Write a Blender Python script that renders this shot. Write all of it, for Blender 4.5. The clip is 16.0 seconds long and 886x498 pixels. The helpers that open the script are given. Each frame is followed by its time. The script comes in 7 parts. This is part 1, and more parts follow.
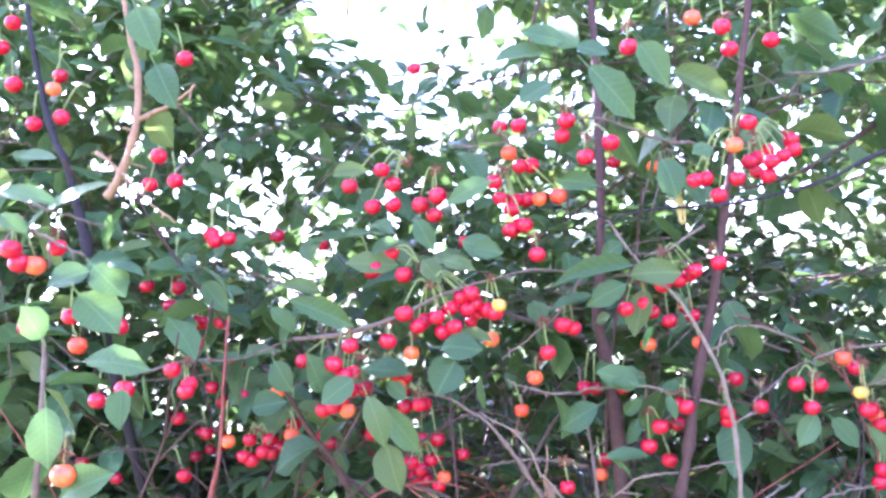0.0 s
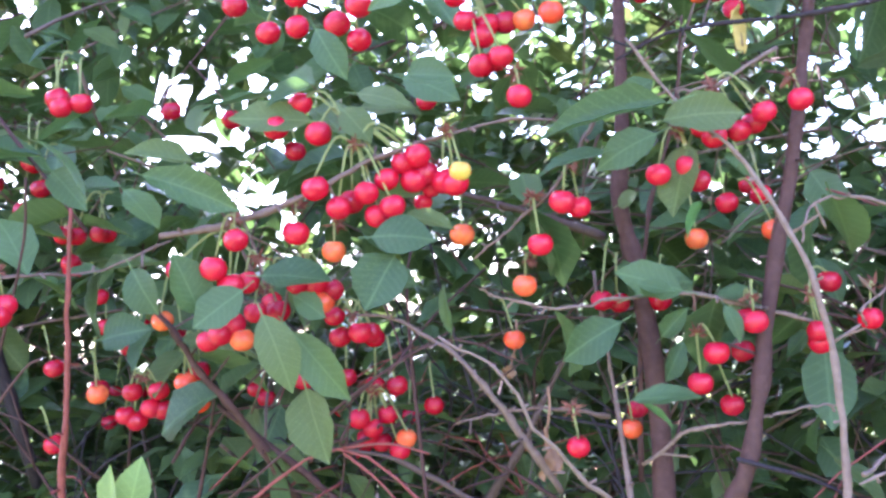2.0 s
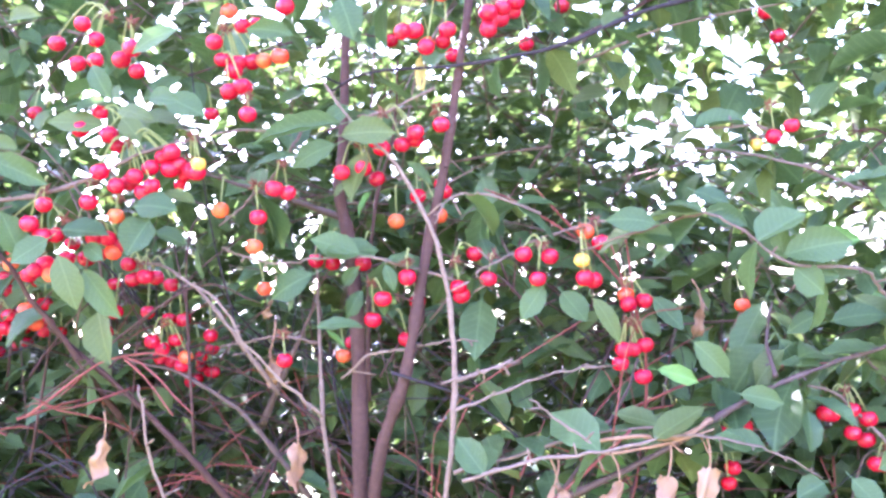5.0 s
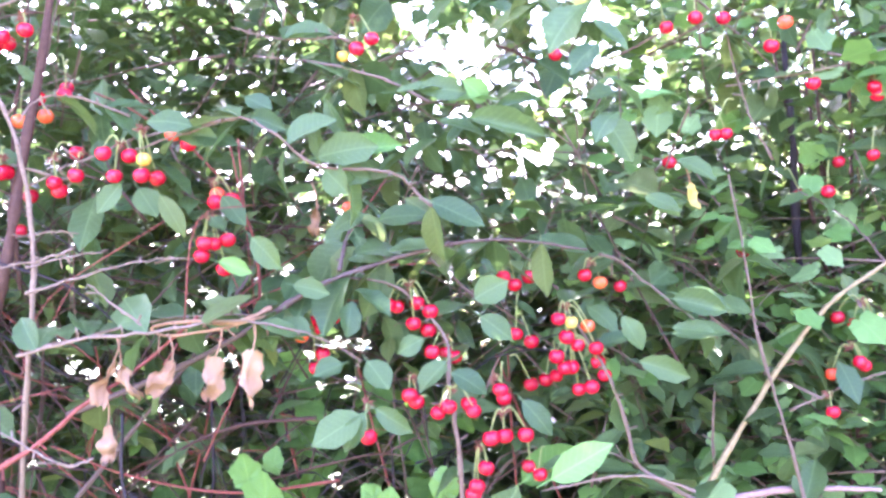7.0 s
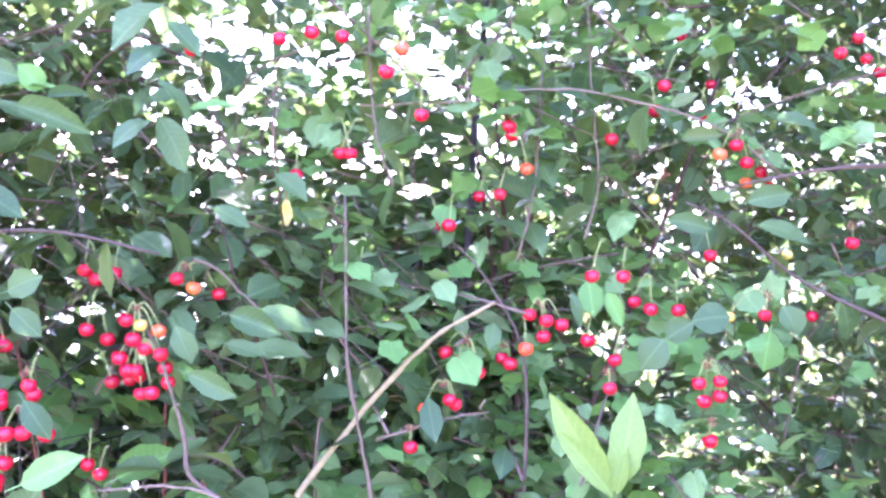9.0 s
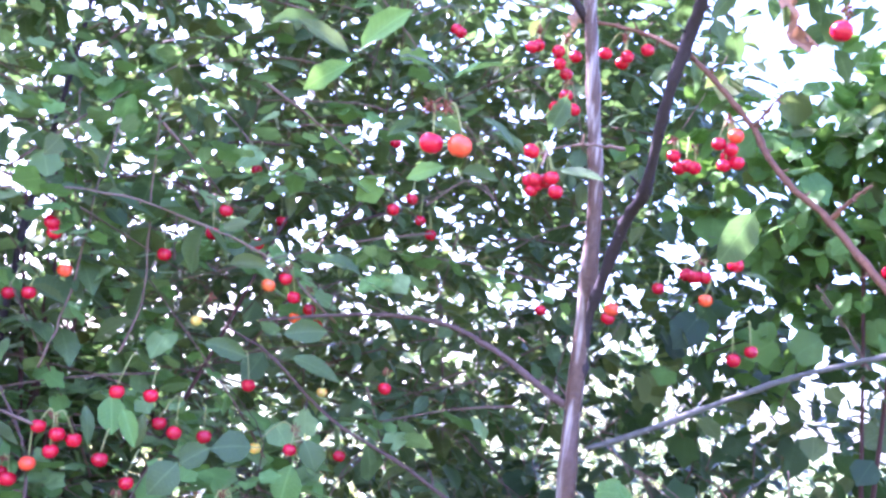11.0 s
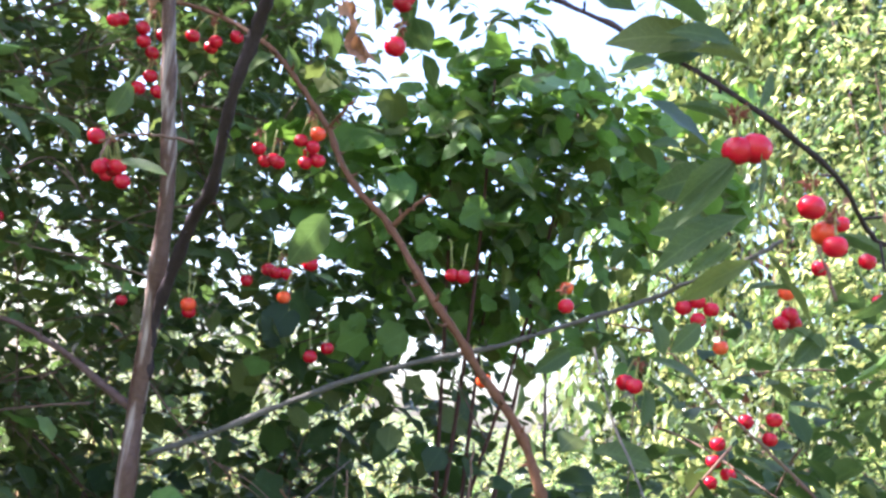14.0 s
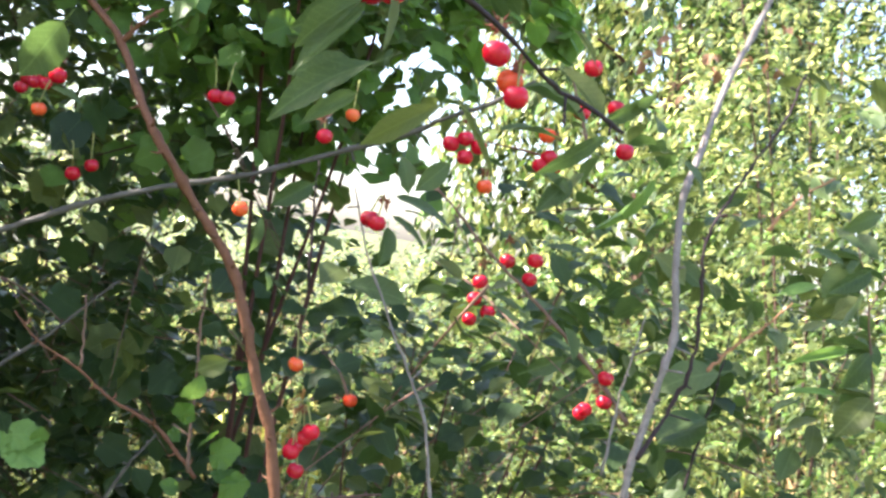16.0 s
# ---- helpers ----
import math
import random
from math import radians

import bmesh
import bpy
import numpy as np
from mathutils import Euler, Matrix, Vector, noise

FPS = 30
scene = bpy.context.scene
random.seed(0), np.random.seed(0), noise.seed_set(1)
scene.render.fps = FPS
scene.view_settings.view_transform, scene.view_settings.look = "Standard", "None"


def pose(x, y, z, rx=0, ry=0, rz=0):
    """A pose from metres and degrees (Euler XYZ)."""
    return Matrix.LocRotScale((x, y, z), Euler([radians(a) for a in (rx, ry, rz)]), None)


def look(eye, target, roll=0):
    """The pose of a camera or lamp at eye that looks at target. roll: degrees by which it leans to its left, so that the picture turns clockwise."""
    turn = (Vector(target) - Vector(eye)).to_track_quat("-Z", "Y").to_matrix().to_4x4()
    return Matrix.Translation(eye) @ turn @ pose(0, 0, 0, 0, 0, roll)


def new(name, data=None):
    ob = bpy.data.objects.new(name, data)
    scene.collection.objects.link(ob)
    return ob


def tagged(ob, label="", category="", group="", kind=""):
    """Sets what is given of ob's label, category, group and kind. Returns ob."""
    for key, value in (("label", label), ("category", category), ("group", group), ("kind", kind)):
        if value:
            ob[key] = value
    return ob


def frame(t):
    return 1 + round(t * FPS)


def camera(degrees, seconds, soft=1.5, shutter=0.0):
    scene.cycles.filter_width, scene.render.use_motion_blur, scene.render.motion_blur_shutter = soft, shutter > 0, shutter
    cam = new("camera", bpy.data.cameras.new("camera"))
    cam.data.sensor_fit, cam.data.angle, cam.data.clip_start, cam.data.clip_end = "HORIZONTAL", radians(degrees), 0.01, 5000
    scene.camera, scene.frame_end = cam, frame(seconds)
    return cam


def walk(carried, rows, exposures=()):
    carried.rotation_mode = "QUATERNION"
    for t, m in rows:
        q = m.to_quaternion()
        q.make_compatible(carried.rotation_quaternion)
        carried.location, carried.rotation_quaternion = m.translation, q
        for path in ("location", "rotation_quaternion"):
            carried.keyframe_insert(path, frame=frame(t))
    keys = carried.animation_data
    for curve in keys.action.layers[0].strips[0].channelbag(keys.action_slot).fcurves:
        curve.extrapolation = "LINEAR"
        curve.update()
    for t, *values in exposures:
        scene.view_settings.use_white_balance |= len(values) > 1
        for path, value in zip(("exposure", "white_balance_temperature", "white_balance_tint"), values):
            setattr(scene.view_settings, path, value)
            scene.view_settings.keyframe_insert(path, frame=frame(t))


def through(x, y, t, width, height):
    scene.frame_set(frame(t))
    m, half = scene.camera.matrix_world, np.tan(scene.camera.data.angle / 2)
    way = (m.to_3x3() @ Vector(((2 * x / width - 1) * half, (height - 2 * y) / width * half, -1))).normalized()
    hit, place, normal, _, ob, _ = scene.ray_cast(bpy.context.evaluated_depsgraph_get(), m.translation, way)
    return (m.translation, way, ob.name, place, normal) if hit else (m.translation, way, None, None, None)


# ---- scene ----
# ---- camera ----
cam = camera(48.0, 16.0, soft=2.8)
PATH = [
    (0, (-0.000, -0.000, 1.680), (-0.000, 1.994, 1.833), -6.8),
    (0.5, (0.018, -0.001, 1.645), (0.041, 1.995, 1.763), -7.3),
    (1, (0.050, 0.097, 1.636), (0.022, 2.094, 1.741), -8.0),
    (1.5, (0.066, 0.243, 1.620), (-0.017, 2.239, 1.716), -8.4),
    (2, (0.073, 0.373, 1.601), (-0.046, 2.366, 1.724), -8.5),
    (2.5, (0.079, 0.495, 1.590), (-0.020, 2.487, 1.738), -9.2),
    (3, (0.088, 0.515, 1.576), (0.008, 2.506, 1.747), -9.1),
    (3.2, (0.090, 0.516, 1.568), (0.020, 2.509, 1.726), -8.3),
    (5.3, (0.402, 0.024, 1.512), (0.281, 2.017, 1.637), -5.8),
    (5.5, (0.432, 0.010, 1.509), (0.337, 2.004, 1.626), -5.6),
    (6, (0.527, 0.003, 1.490), (0.432, 1.999, 1.583), -5.6),
    (6.5, (0.670, 0.011, 1.467), (0.562, 2.008, 1.447), -5.5),
    (7, (0.808, 0.015, 1.451), (0.684, 2.011, 1.417), -4.8),
    (7.5, (0.94, 0.012, 1.527), (0.775, 1.997, 1.349), -2.2),
    (8, (0.993, 0.016, 1.531), (0.913, 2.0, 1.292), 0.9),
    (8.5, (1.153, 0.045, 1.511), (1.07, 2.032, 1.302), 0.9),
    (9, (1.264, 0.06, 1.485), (1.211, 2.057, 1.401), 2.6),
    (9.5, (1.318, 0.049, 1.473), (1.391, 2.047, 1.538), 3.5),
    (10, (1.306, 0.054, 1.463), (1.6, 2.025, 1.63), 5.2),
    (10.2, (1.327, 0.049, 1.465), (1.687, 2.008, 1.636), 5.8),
    (12.3, (1.374, 0.071, 1.518), (2.378, 1.732, 1.999), 11.2),
    (12.4, (1.368, 0.071, 1.525), (2.386, 1.723, 2.008), 10.7),
    (12.5, (1.364, 0.076, 1.527), (2.392, 1.719, 2.022), 10.4),
    (13, (1.385, 0.063, 1.515), (2.425, 1.686, 2.05), 10.6),
    (13.5, (1.404, 0.05, 1.482), (2.575, 1.601, 1.953), 8.3),
    (13.8, (1.421, 0.054, 1.485), (2.65, 1.576, 1.9), 8.1),
    (14, (1.439, 0.046, 1.518), (2.7, 1.562, 1.852), 8.5),
    (14.2, (1.45, 0.031, 1.53), (2.752, 1.531, 1.766), 9.6),
    (14.5, (1.477, 0.029, 1.521), (2.836, 1.493, 1.627), 9.6),
    (14.6, (1.488, 0.027, 1.524), (2.851, 1.489, 1.599), 9.8),
    (15, (1.533, 0.007, 1.519), (2.909, 1.459, 1.527), 9.9),
    (15.3, (1.54, 0.001, 1.524), (2.961, 1.408, 1.513), 9.7),
    (15.5, (1.536, -0.007, 1.515), (2.986, 1.369, 1.546), 10.4),
    (16, (1.581, -0.037, 1.569), (3.038, 1.333, 1.565), 10.9),
]
walk(cam, [(t, look(eye, target, roll)) for t, eye, target, roll in PATH],
     [(0, 4.1, 5000, 39), (0.6, 3.85, 5100, 38), (1.5, 3.75, 5150, 37), (3, 4.1, 5200, 34), (5.5, 4.7, 5350, 48), (7, 4.8, 5400, 48), (9, 4.75, 5150, 51), (10.2, 4.2, 4950, 52), (12.3, 3.4, 4950, 47), (13.5, 2.8, 5500, 28), (14.5, 2.58, 6100, 22), (16, 2.65, 6350, 19)])

# ---- light ----
SUN_DIR = Vector((-0.50, 0.56, 0.62)).normalized()
world = bpy.data.worlds.new("sky")
scene.world = world
world.use_nodes = True
wn = world.node_tree.nodes
wl = world.node_tree.links
sky = wn.new("ShaderNodeTexSky")
sky.sky_type = "NISHITA"
sky.sun_disc = False
sky.sun_elevation = math.asin(SUN_DIR.z)
sky.sun_rotation = math.atan2(SUN_DIR.x, SUN_DIR.y)
sky.dust_density = 2.5
wl.new(sky.outputs["Color"], wn["Background"].inputs["Color"])
wn["Background"].inputs["Strength"].default_value = 0.125
sun_data = bpy.data.lights.new("sun", "SUN")
sun_data.energy = 4.6
sun_data.angle = radians(0.5)
sun_data.color = (1.0, 0.95, 0.85)
sun = new("sun", sun_data)
sun.matrix_world = look(SUN_DIR * 20, (0, 0, 0))


# ---- materials ----
def material(name):
    m = bpy.data.materials.new(name)
    m.use_nodes = True
    return m, m.node_tree.nodes, m.node_tree.links, m.node_tree.nodes["Principled BSDF"]


def mixed(nodes, links, fac, a, b):
    mix = nodes.new("ShaderNodeMix")
    mix.data_type = "RGBA"
    links.new(fac, mix.inputs[0])
    for slot, v in ((6, a), (7, b)):
        if isinstance(v, tuple):
            mix.inputs[slot].default_value = (*v, 1)
        else:
            links.new(v, mix.inputs[slot])
    return mix.outputs[2]


def noise_of(nodes, links, scale, detail=4.0, stretch=None):
    tc = nodes.new("ShaderNodeTexCoord")
    tex = nodes.new("ShaderNodeTexNoise")
    tex.inputs["Scale"].default_value = scale
    tex.inputs["Detail"].default_value = detail
    if stretch:
        mp = nodes.new("ShaderNodeMapping")
        mp.inputs["Scale"].default_value = stretch
        links.new(tc.outputs["Object"], mp.inputs["Vector"])
        links.new(mp.outputs["Vector"], tex.inputs["Vector"])
    else:
        links.new(tc.outputs["Object"], tex.inputs["Vector"])
    return tex.outputs["Fac"]


def random_of(nodes, links):
    """One random value for each object and each loose piece of a mesh."""
    oi = nodes.new("ShaderNodeObjectInfo")
    ge = nodes.new("ShaderNodeNewGeometry")
    add = nodes.new("ShaderNodeMath")
    add.operation = "ADD"
    links.new(oi.outputs["Random"], add.inputs[0])
    links.new(ge.outputs["Random Per Island"], add.inputs[1])
    fr = nodes.new("ShaderNodeMath")
    fr.operation = "FRACT"
    links.new(add.outputs[0], fr.inputs[0])
    return fr.outputs[0]


def leaf_material(name, a, b, glow, rough=0.42, through=0.34, spread=0.0):
    m, n, l, bsdf = material(name)
    base = mixed(n, l, random_of(n, l), a, b)
    uv = n.new("ShaderNodeUVMap")
    sep = n.new("ShaderNodeSeparateXYZ")
    l.new(uv.outputs[0], sep.inputs[0])

    def math_node(op, a, b=0.0):
        q = n.new("ShaderNodeMath")
        q.operation = op
        for k, v in enumerate((a, b)):
            if isinstance(v, float):
                q.inputs[k].default_value = v
            else:
                l.new(v, q.inputs[k])
        return q.outputs[0]

    off = math_node("ABSOLUTE", math_node("SUBTRACT", sep.outputs[0], 0.5))
    rib = math_node("LESS_THAN", off, 0.014)
    slant = math_node("SUBTRACT", math_node("MULTIPLY", sep.outputs[1], 9.0), math_node("MULTIPLY", off, 7.0))
    side = math_node("LESS_THAN", math_node("ABSOLUTE", math_node("SUBTRACT", math_node("FRACT", slant), 0.5)), 0.055)
    vein = math_node("MAXIMUM", rib, math_node("MULTIPLY", side, 0.6))
    spots = noise_of(n, l, 45.0, 5.0)
    ramp = n.new("ShaderNodeMapRange")
    ramp.inputs[1].default_value, ramp.inputs[2].default_value = 0.55, 0.8
    l.new(spots, ramp.inputs[0])
    col = mixed(n, l, ramp.outputs[0], base, tuple(min(1, c * 1.5 + 0.01) for c in b))
    col = mixed(n, l, math_node("MULTIPLY", vein, 0.28), col, tuple(min(1, c * 2.2 + 0.02) for c in b))
    l.new(col, bsdf.inputs["Base Color"])
    bsdf.inputs["Roughness"].default_value = rough
    bsdf.inputs["Specular IOR Level"].default_value = 0.28
    bump = n.new("ShaderNodeBump")
    bump.inputs["Strength"].default_value = 0.5
    bump.inputs["Distance"].default_value = 0.0015
    l.new(math_node("SUBTRACT", spots, math_node("MULTIPLY", vein, 0.8)), bump.inputs["Height"])
    l.new(bump.outputs[0], bsdf.inputs["Normal"])
    tr = n.new("ShaderNodeBsdfTranslucent")
    tr.inputs["Color"].default_value = (*glow, 1)
    mix = n.new("ShaderNodeMixShader")
    thin = n.new("ShaderNodeMapRange")
    thin.inputs[3].default_value, thin.inputs[4].default_value = through - spread, through + spread
    thin.inputs[1].default_value = 0.42 if spread > 0.2 else 0.0
    l.new(random_of(n, l), thin.inputs[0])
    l.new(thin.outputs[0], mix.inputs[0])
    l.new(bsdf.outputs[0], mix.inputs[1])
    l.new(tr.outputs[0], mix.inputs[2])
    l.new(mix.outputs[0], n["Material Output"].inputs["Surface"])
    return m


GREEN = leaf_material("cherry_leaf", (0.040, 0.068, 0.023), (0.095, 0.133, 0.040), (0.14, 0.24, 0.055), 0.40, 0.24)
OLIVE = leaf_material("olive_leaf", (0.075, 0.095, 0.024), (0.12, 0.145, 0.04), (0.20, 0.26, 0.06), 0.44, 0.26)
FRESH = leaf_material("fresh_leaf", (0.10, 0.19, 0.04), (0.16, 0.27, 0.06), (0.18, 0.30, 0.06), 0.45, 0.28)
IVY = leaf_material("vine_leaf", (0.062, 0.128, 0.032), (0.125, 0.215, 0.05), (0.22, 0.40, 0.05), 0.40, 0.42)
WILLOW = leaf_material("willow_leaf", (0.014, 0.032, 0.008), (0.11, 0.15, 0.055), (0.76, 0.79, 0.27), 0.25, 0.37, 0.37)
# leaf green darkened so that deep shade sits in the base colour
SHADE_TONE = leaf_material("shade_darkened_leaf", (0.013, 0.028, 0.009), (0.036, 0.064, 0.018), (0.16, 0.27, 0.05), 0.5, 0.2)
YOUNG = leaf_material("young_leaf", (0.125, 0.18, 0.035), (0.20, 0.255, 0.05), (0.24, 0.32, 0.06), 0.42, 0.3)
BROWN_LEAF = leaf_material("dry_leaf", (0.21, 0.095, 0.05), (0.36, 0.20, 0.11), (0.28, 0.14, 0.07), 0.75, 0.2)
HEDGE = leaf_material("hedge_leaf", (0.15, 0.222, 0.07), (0.26, 0.345, 0.12), (0.26, 0.42, 0.10), 0.40, 0.34, 0.1)
YELLOW_LEAF = leaf_material("yellow_leaf", (0.62, 0.36, 0.07), (0.70, 0.46, 0.14), (0.6, 0.35, 0.06), 0.6, 0.25)


def bark_material(name, a, b, rough=0.75, glint_streak=None):
    m, n, l, bsdf = material(name)
    coarse = noise_of(n, l, 28.0, 6.0)
    fine = noise_of(n, l, 190.0, 4.0)
    col = mixed(n, l, coarse, a, b)
    col = mixed(n, l, fine, col, tuple(c * 0.6 for c in a))
    # long pale streaks in the colour imitate glints on glossy bark
    if glint_streak:
        ramp = n.new("ShaderNodeMapRange")
        ramp.inputs[1].default_value, ramp.inputs[2].default_value = 0.5, 0.66
        l.new(noise_of(n, l, 90.0, 3.0, (1, 1, 0.07)), ramp.inputs[0])
        col = mixed(n, l, ramp.outputs[0], col, glint_streak)
    l.new(col, bsdf.inputs["Base Color"])
    bsdf.inputs["Specular IOR Level"].default_value = 0.22
    bsdf.inputs["Roughness"].default_value = rough
    bump = n.new("ShaderNodeBump")
    bump.inputs["Strength"].default_value = 0.6
    bump.inputs["Distance"].default_value = 0.003
    l.new(fine, bump.inputs["Height"])
    l.new(bump.outputs[0], bsdf.inputs["Normal"])
    return m


GREY = bark_material("grey_bark", (0.11, 0.062, 0.048), (0.20, 0.125, 0.10))
# the last colour paints sun glints down the shiny trunk
BARK = bark_material("ringed_bark", (0.09, 0.046, 0.034), (0.20, 0.112, 0.085), 0.34, (0.36, 0.28, 0.24))
BROWN = bark_material("brown_bark", (0.085, 0.036, 0.028), (0.15, 0.072, 0.055))
DARK = bark_material("dark_bark", (0.035, 0.022, 0.024), (0.075, 0.052, 0.05))
PALE = bark_material("pale_dead_twig", (0.23, 0.135, 0.09), (0.37, 0.25, 0.185))
TWIG = bark_material("twig_bark", (0.17, 0.095, 0.065), (0.29, 0.19, 0.14))
ORANGE = bark_material("orange_twig", (0.36, 0.17, 0.09), (0.52, 0.29, 0.16))
RED = bark_material("red_stem", (0.26, 0.06, 0.045), (0.38, 0.11, 0.07))
BUD = bark_material("bud_scales", (0.20, 0.055, 0.035), (0.36, 0.15, 0.08))
CANE = bark_material("cane_skin", (0.135, 0.057, 0.028), (0.245, 0.115, 0.062))
MOSS_GREY = bark_material("moss_grey_bark", (0.085, 0.076, 0.062), (0.18, 0.165, 0.14))
ASH = bark_material("ash_grey_bark", (0.20, 0.17, 0.15), (0.37, 0.33, 0.30))
STRAW = bark_material("straw_cane", (0.36, 0.235, 0.11), (0.52, 0.37, 0.19))
REDCANE = bark_material("pink_cane", (0.40, 0.22, 0.19), (0.52, 0.32, 0.28))


def fruit_material(name, a, b, rough=0.24):
    m, n, l, bsdf = material(name)
    blush = noise_of(n, l, 1.1, 2.0)
    col = mixed(n, l, random_of(n, l), a, b)
    col = mixed(n, l, blush, col, tuple(c * k for c, k in zip(a, (0.86, 0.5, 0.8))))
    l.new(col, bsdf.inputs["Base Color"])
    bsdf.inputs["Roughness"].default_value = rough
    bsdf.inputs["Subsurface Weight"].default_value = 0.5
    bsdf.inputs["Specular IOR Level"].default_value = 0.38
    bsdf.inputs["Subsurface Radius"].default_value = (0.008, 0.002, 0.001)
    bsdf.inputs["Subsurface Scale"].default_value = 0.5
    return m


RIPE = fruit_material("ripe_cherry", (0.52, 0.009, 0.026), (0.66, 0.016, 0.038))
# ripe red darkened: shade on cherries set farther back is in the colour
SHADY = fruit_material("shaded_cherry", (0.42, 0.008, 0.022), (0.58, 0.012, 0.030))
AMBER = fruit_material("turning_cherry", (0.80, 0.10, 0.03), (0.85, 0.24, 0.05))
PALE_FRUIT = fruit_material("unripe_cherry", (0.72, 0.52, 0.06), (0.66, 0.58, 0.12))
STALK = bark_material("green_stalk", (0.40, 0.42, 0.12), (0.52, 0.50, 0.18), 0.45)


# ---- ground ----
def ground_material():
    m, n, l, bsdf = material("meadow")
    col = mixed(n, l, noise_of(n, l, 0.7, 6.0), (0.10, 0.15, 0.03), (0.20, 0.21, 0.06))
    col = mixed(n, l, noise_of(n, l, 30.0, 5.0), col, (0.06, 0.075, 0.02))
    l.new(col, bsdf.inputs["Base Color"])
    bsdf.inputs["Roughness"].default_value = 0.9
    bump = n.new("ShaderNodeBump")
    bump.inputs["Distance"].default_value = 0.05
    l.new(noise_of(n, l, 14.0, 8.0), bump.inputs["Height"])
    l.new(bump.outputs[0], bsdf.inputs["Normal"])
    return m


def mesh_of(name, verts, faces, mat, smooth=True, uv=False):
    me = bpy.data.meshes.new(name)
    me.from_pydata([tuple(v) for v in verts], [], faces)
    if uv:
        layer = me.uv_layers.new(name="UVMap")
        for lp, slot in zip(me.loops, layer.data):
            slot.uv = (verts[lp.vertex_index][0] + 0.5, verts[lp.vertex_index][1])
    me.materials.append(mat)
    if smooth:
        me.polygons.foreach_set("use_smooth", [True] * len(me.polygons))
    me.update()
    return me


MEADOW = ground_material()
rings = [0, 1, 2, 3, 4, 6, 9, 14, 25, 60, 200, 1500]
gv, gf = [], []
for i, r in enumerate(rings):
    for k in range(48):
        a = 2 * math.pi * k / 48
        h = 0 if r < 5 else 0.12 * noise.noise((r * math.cos(a) * 0.2, r * math.sin(a) * 0.2, 0))
        gv.append((r * math.cos(a), r * math.sin(a), h + noise.noise((r * math.cos(a), r * math.sin(a), 3)) * 0.03))
for i in range(len(rings) - 1):
    for k in range(48):
        gf.append((i * 48 + k, (i + 1) * 48 + k, (i + 1) * 48 + (k + 1) % 48, i * 48 + (k + 1) % 48))
tagged(new("ground", mesh_of("ground", gv, gf, MEADOW)), "rough sunlit meadow grass round the trees", "ground", kind="structure")


# ---- builders ----
def thing(name, base, label, category, group="", kind=""):
    ob = new(name)
    ob.location = base
    ob.empty_display_size = 0.05
    return tagged(ob, label, category, group, kind)


def part(name, me, parent, m=None, label="", kind=""):
    """A mesh under a thing or part, at the world pose m."""
    ob = new(name, me)
    ob.parent = parent
    at = Vector((0, 0, 0))
    p = parent
    while p:
        at += p.location
        p = p.parent
    ob.matrix_basis = Matrix.Translation(-at) @ (m or Matrix())
    return tagged(ob, label, kind=kind)


def spline(points, steps):
    """A smooth line through the points, with the share of its length at each place."""
    p = [Vector(q) for q in points]
    p = [p[0] * 2 - p[1]] + p + [p[-1] * 2 - p[-2]]
    out = []
    for i in range(1, len(p) - 2):
        for k in range(steps):
            t = k / steps
            a, b, c, d = p[i - 1:i + 3]
            out.append(0.5 * ((2 * b) + (c - a) * t + (2 * a - 5 * b + 4 * c - d) * t * t + (3 * b - a - 3 * c + d) * t ** 3))
    out.append(p[-2])
    return out


def tube(name, line, r0, r1, mat, sides=7, rough=0.12):
    verts, faces = [], []
    side = Vector((1, 0.3, 0.2)).normalized()
    n = len(line)
    seed = random.random() * 50
    for i, q in enumerate(line):
        along = (line[min(i + 1, n - 1)] - line[max(i - 1, 0)]).normalized()
        u = (side - along * side.dot(along)).normalized()
        v = along.cross(u)
        side = u
        r = r0 + (r1 - r0) * i / (n - 1)
        r *= 1 + rough * noise.noise((i * 0.55, seed, 0)) * 2
        if rough and i % 5 == 2:
            r *= 1 + rough
        for k in range(sides):
            a = 2 * math.pi * k / sides
            verts.append(q + (u * math.cos(a) + v * math.sin(a)) * r)
    for i in range(n - 1):
        for k in range(sides):
            faces.append((i * sides + k, i * sides + (k + 1) % sides, (i + 1) * sides + (k + 1) % sides, (i + 1) * sides + k))
    faces.append(tuple(range(sides))[::-1])
    faces.append(tuple((n - 1) * sides + k for k in range(sides)))
    return mesh_of(name, verts, faces, mat)


def blade(rows, width, bend, fold, cols=2, full=0.62, skew=0.95, twist=0.0):
    """The points and faces of a unit leaf along +y: cupped at the midrib, drooping, with a short tip."""
    verts, faces = [], []
    for i in range(rows + 1):
        t = i / rows
        w = width * math.sin(math.pi * t ** skew) ** full if 0 < i < rows else 0.006
        if rows > 5 and i == rows - 1:
            w *= 0.72
        w *= 1 + 0.05 * math.sin(i * 2.3 + bend * 20)
        for k in range(cols + 1):
            u = 2 * k / cols - 1
            a = twist * t
            x, z = u * w, abs(u) ** 1.35 * w * fold + 0.045 * width * math.sin(i * 1.9 + 3 * u) * u
            verts.append((x * math.cos(a) - z * math.sin(a), t, x * math.sin(a) + z * math.cos(a) - bend * t * t + 0.25 * bend * t))
    for i in range(rows):
        for k in range(cols):
            a = (cols + 1) * i + k
            faces.append((a, a + 1, a + cols + 2, a + cols + 1))
    k = len(verts)
    s = 0.012
    verts += [(-s, 0, 0.0), (s, 0, 0.0), (s * 0.7, -0.24, 0.03), (-s * 0.7, -0.24, 0.03)]
    faces.append((k, k + 1, k + 2, k + 3))
    return verts, faces


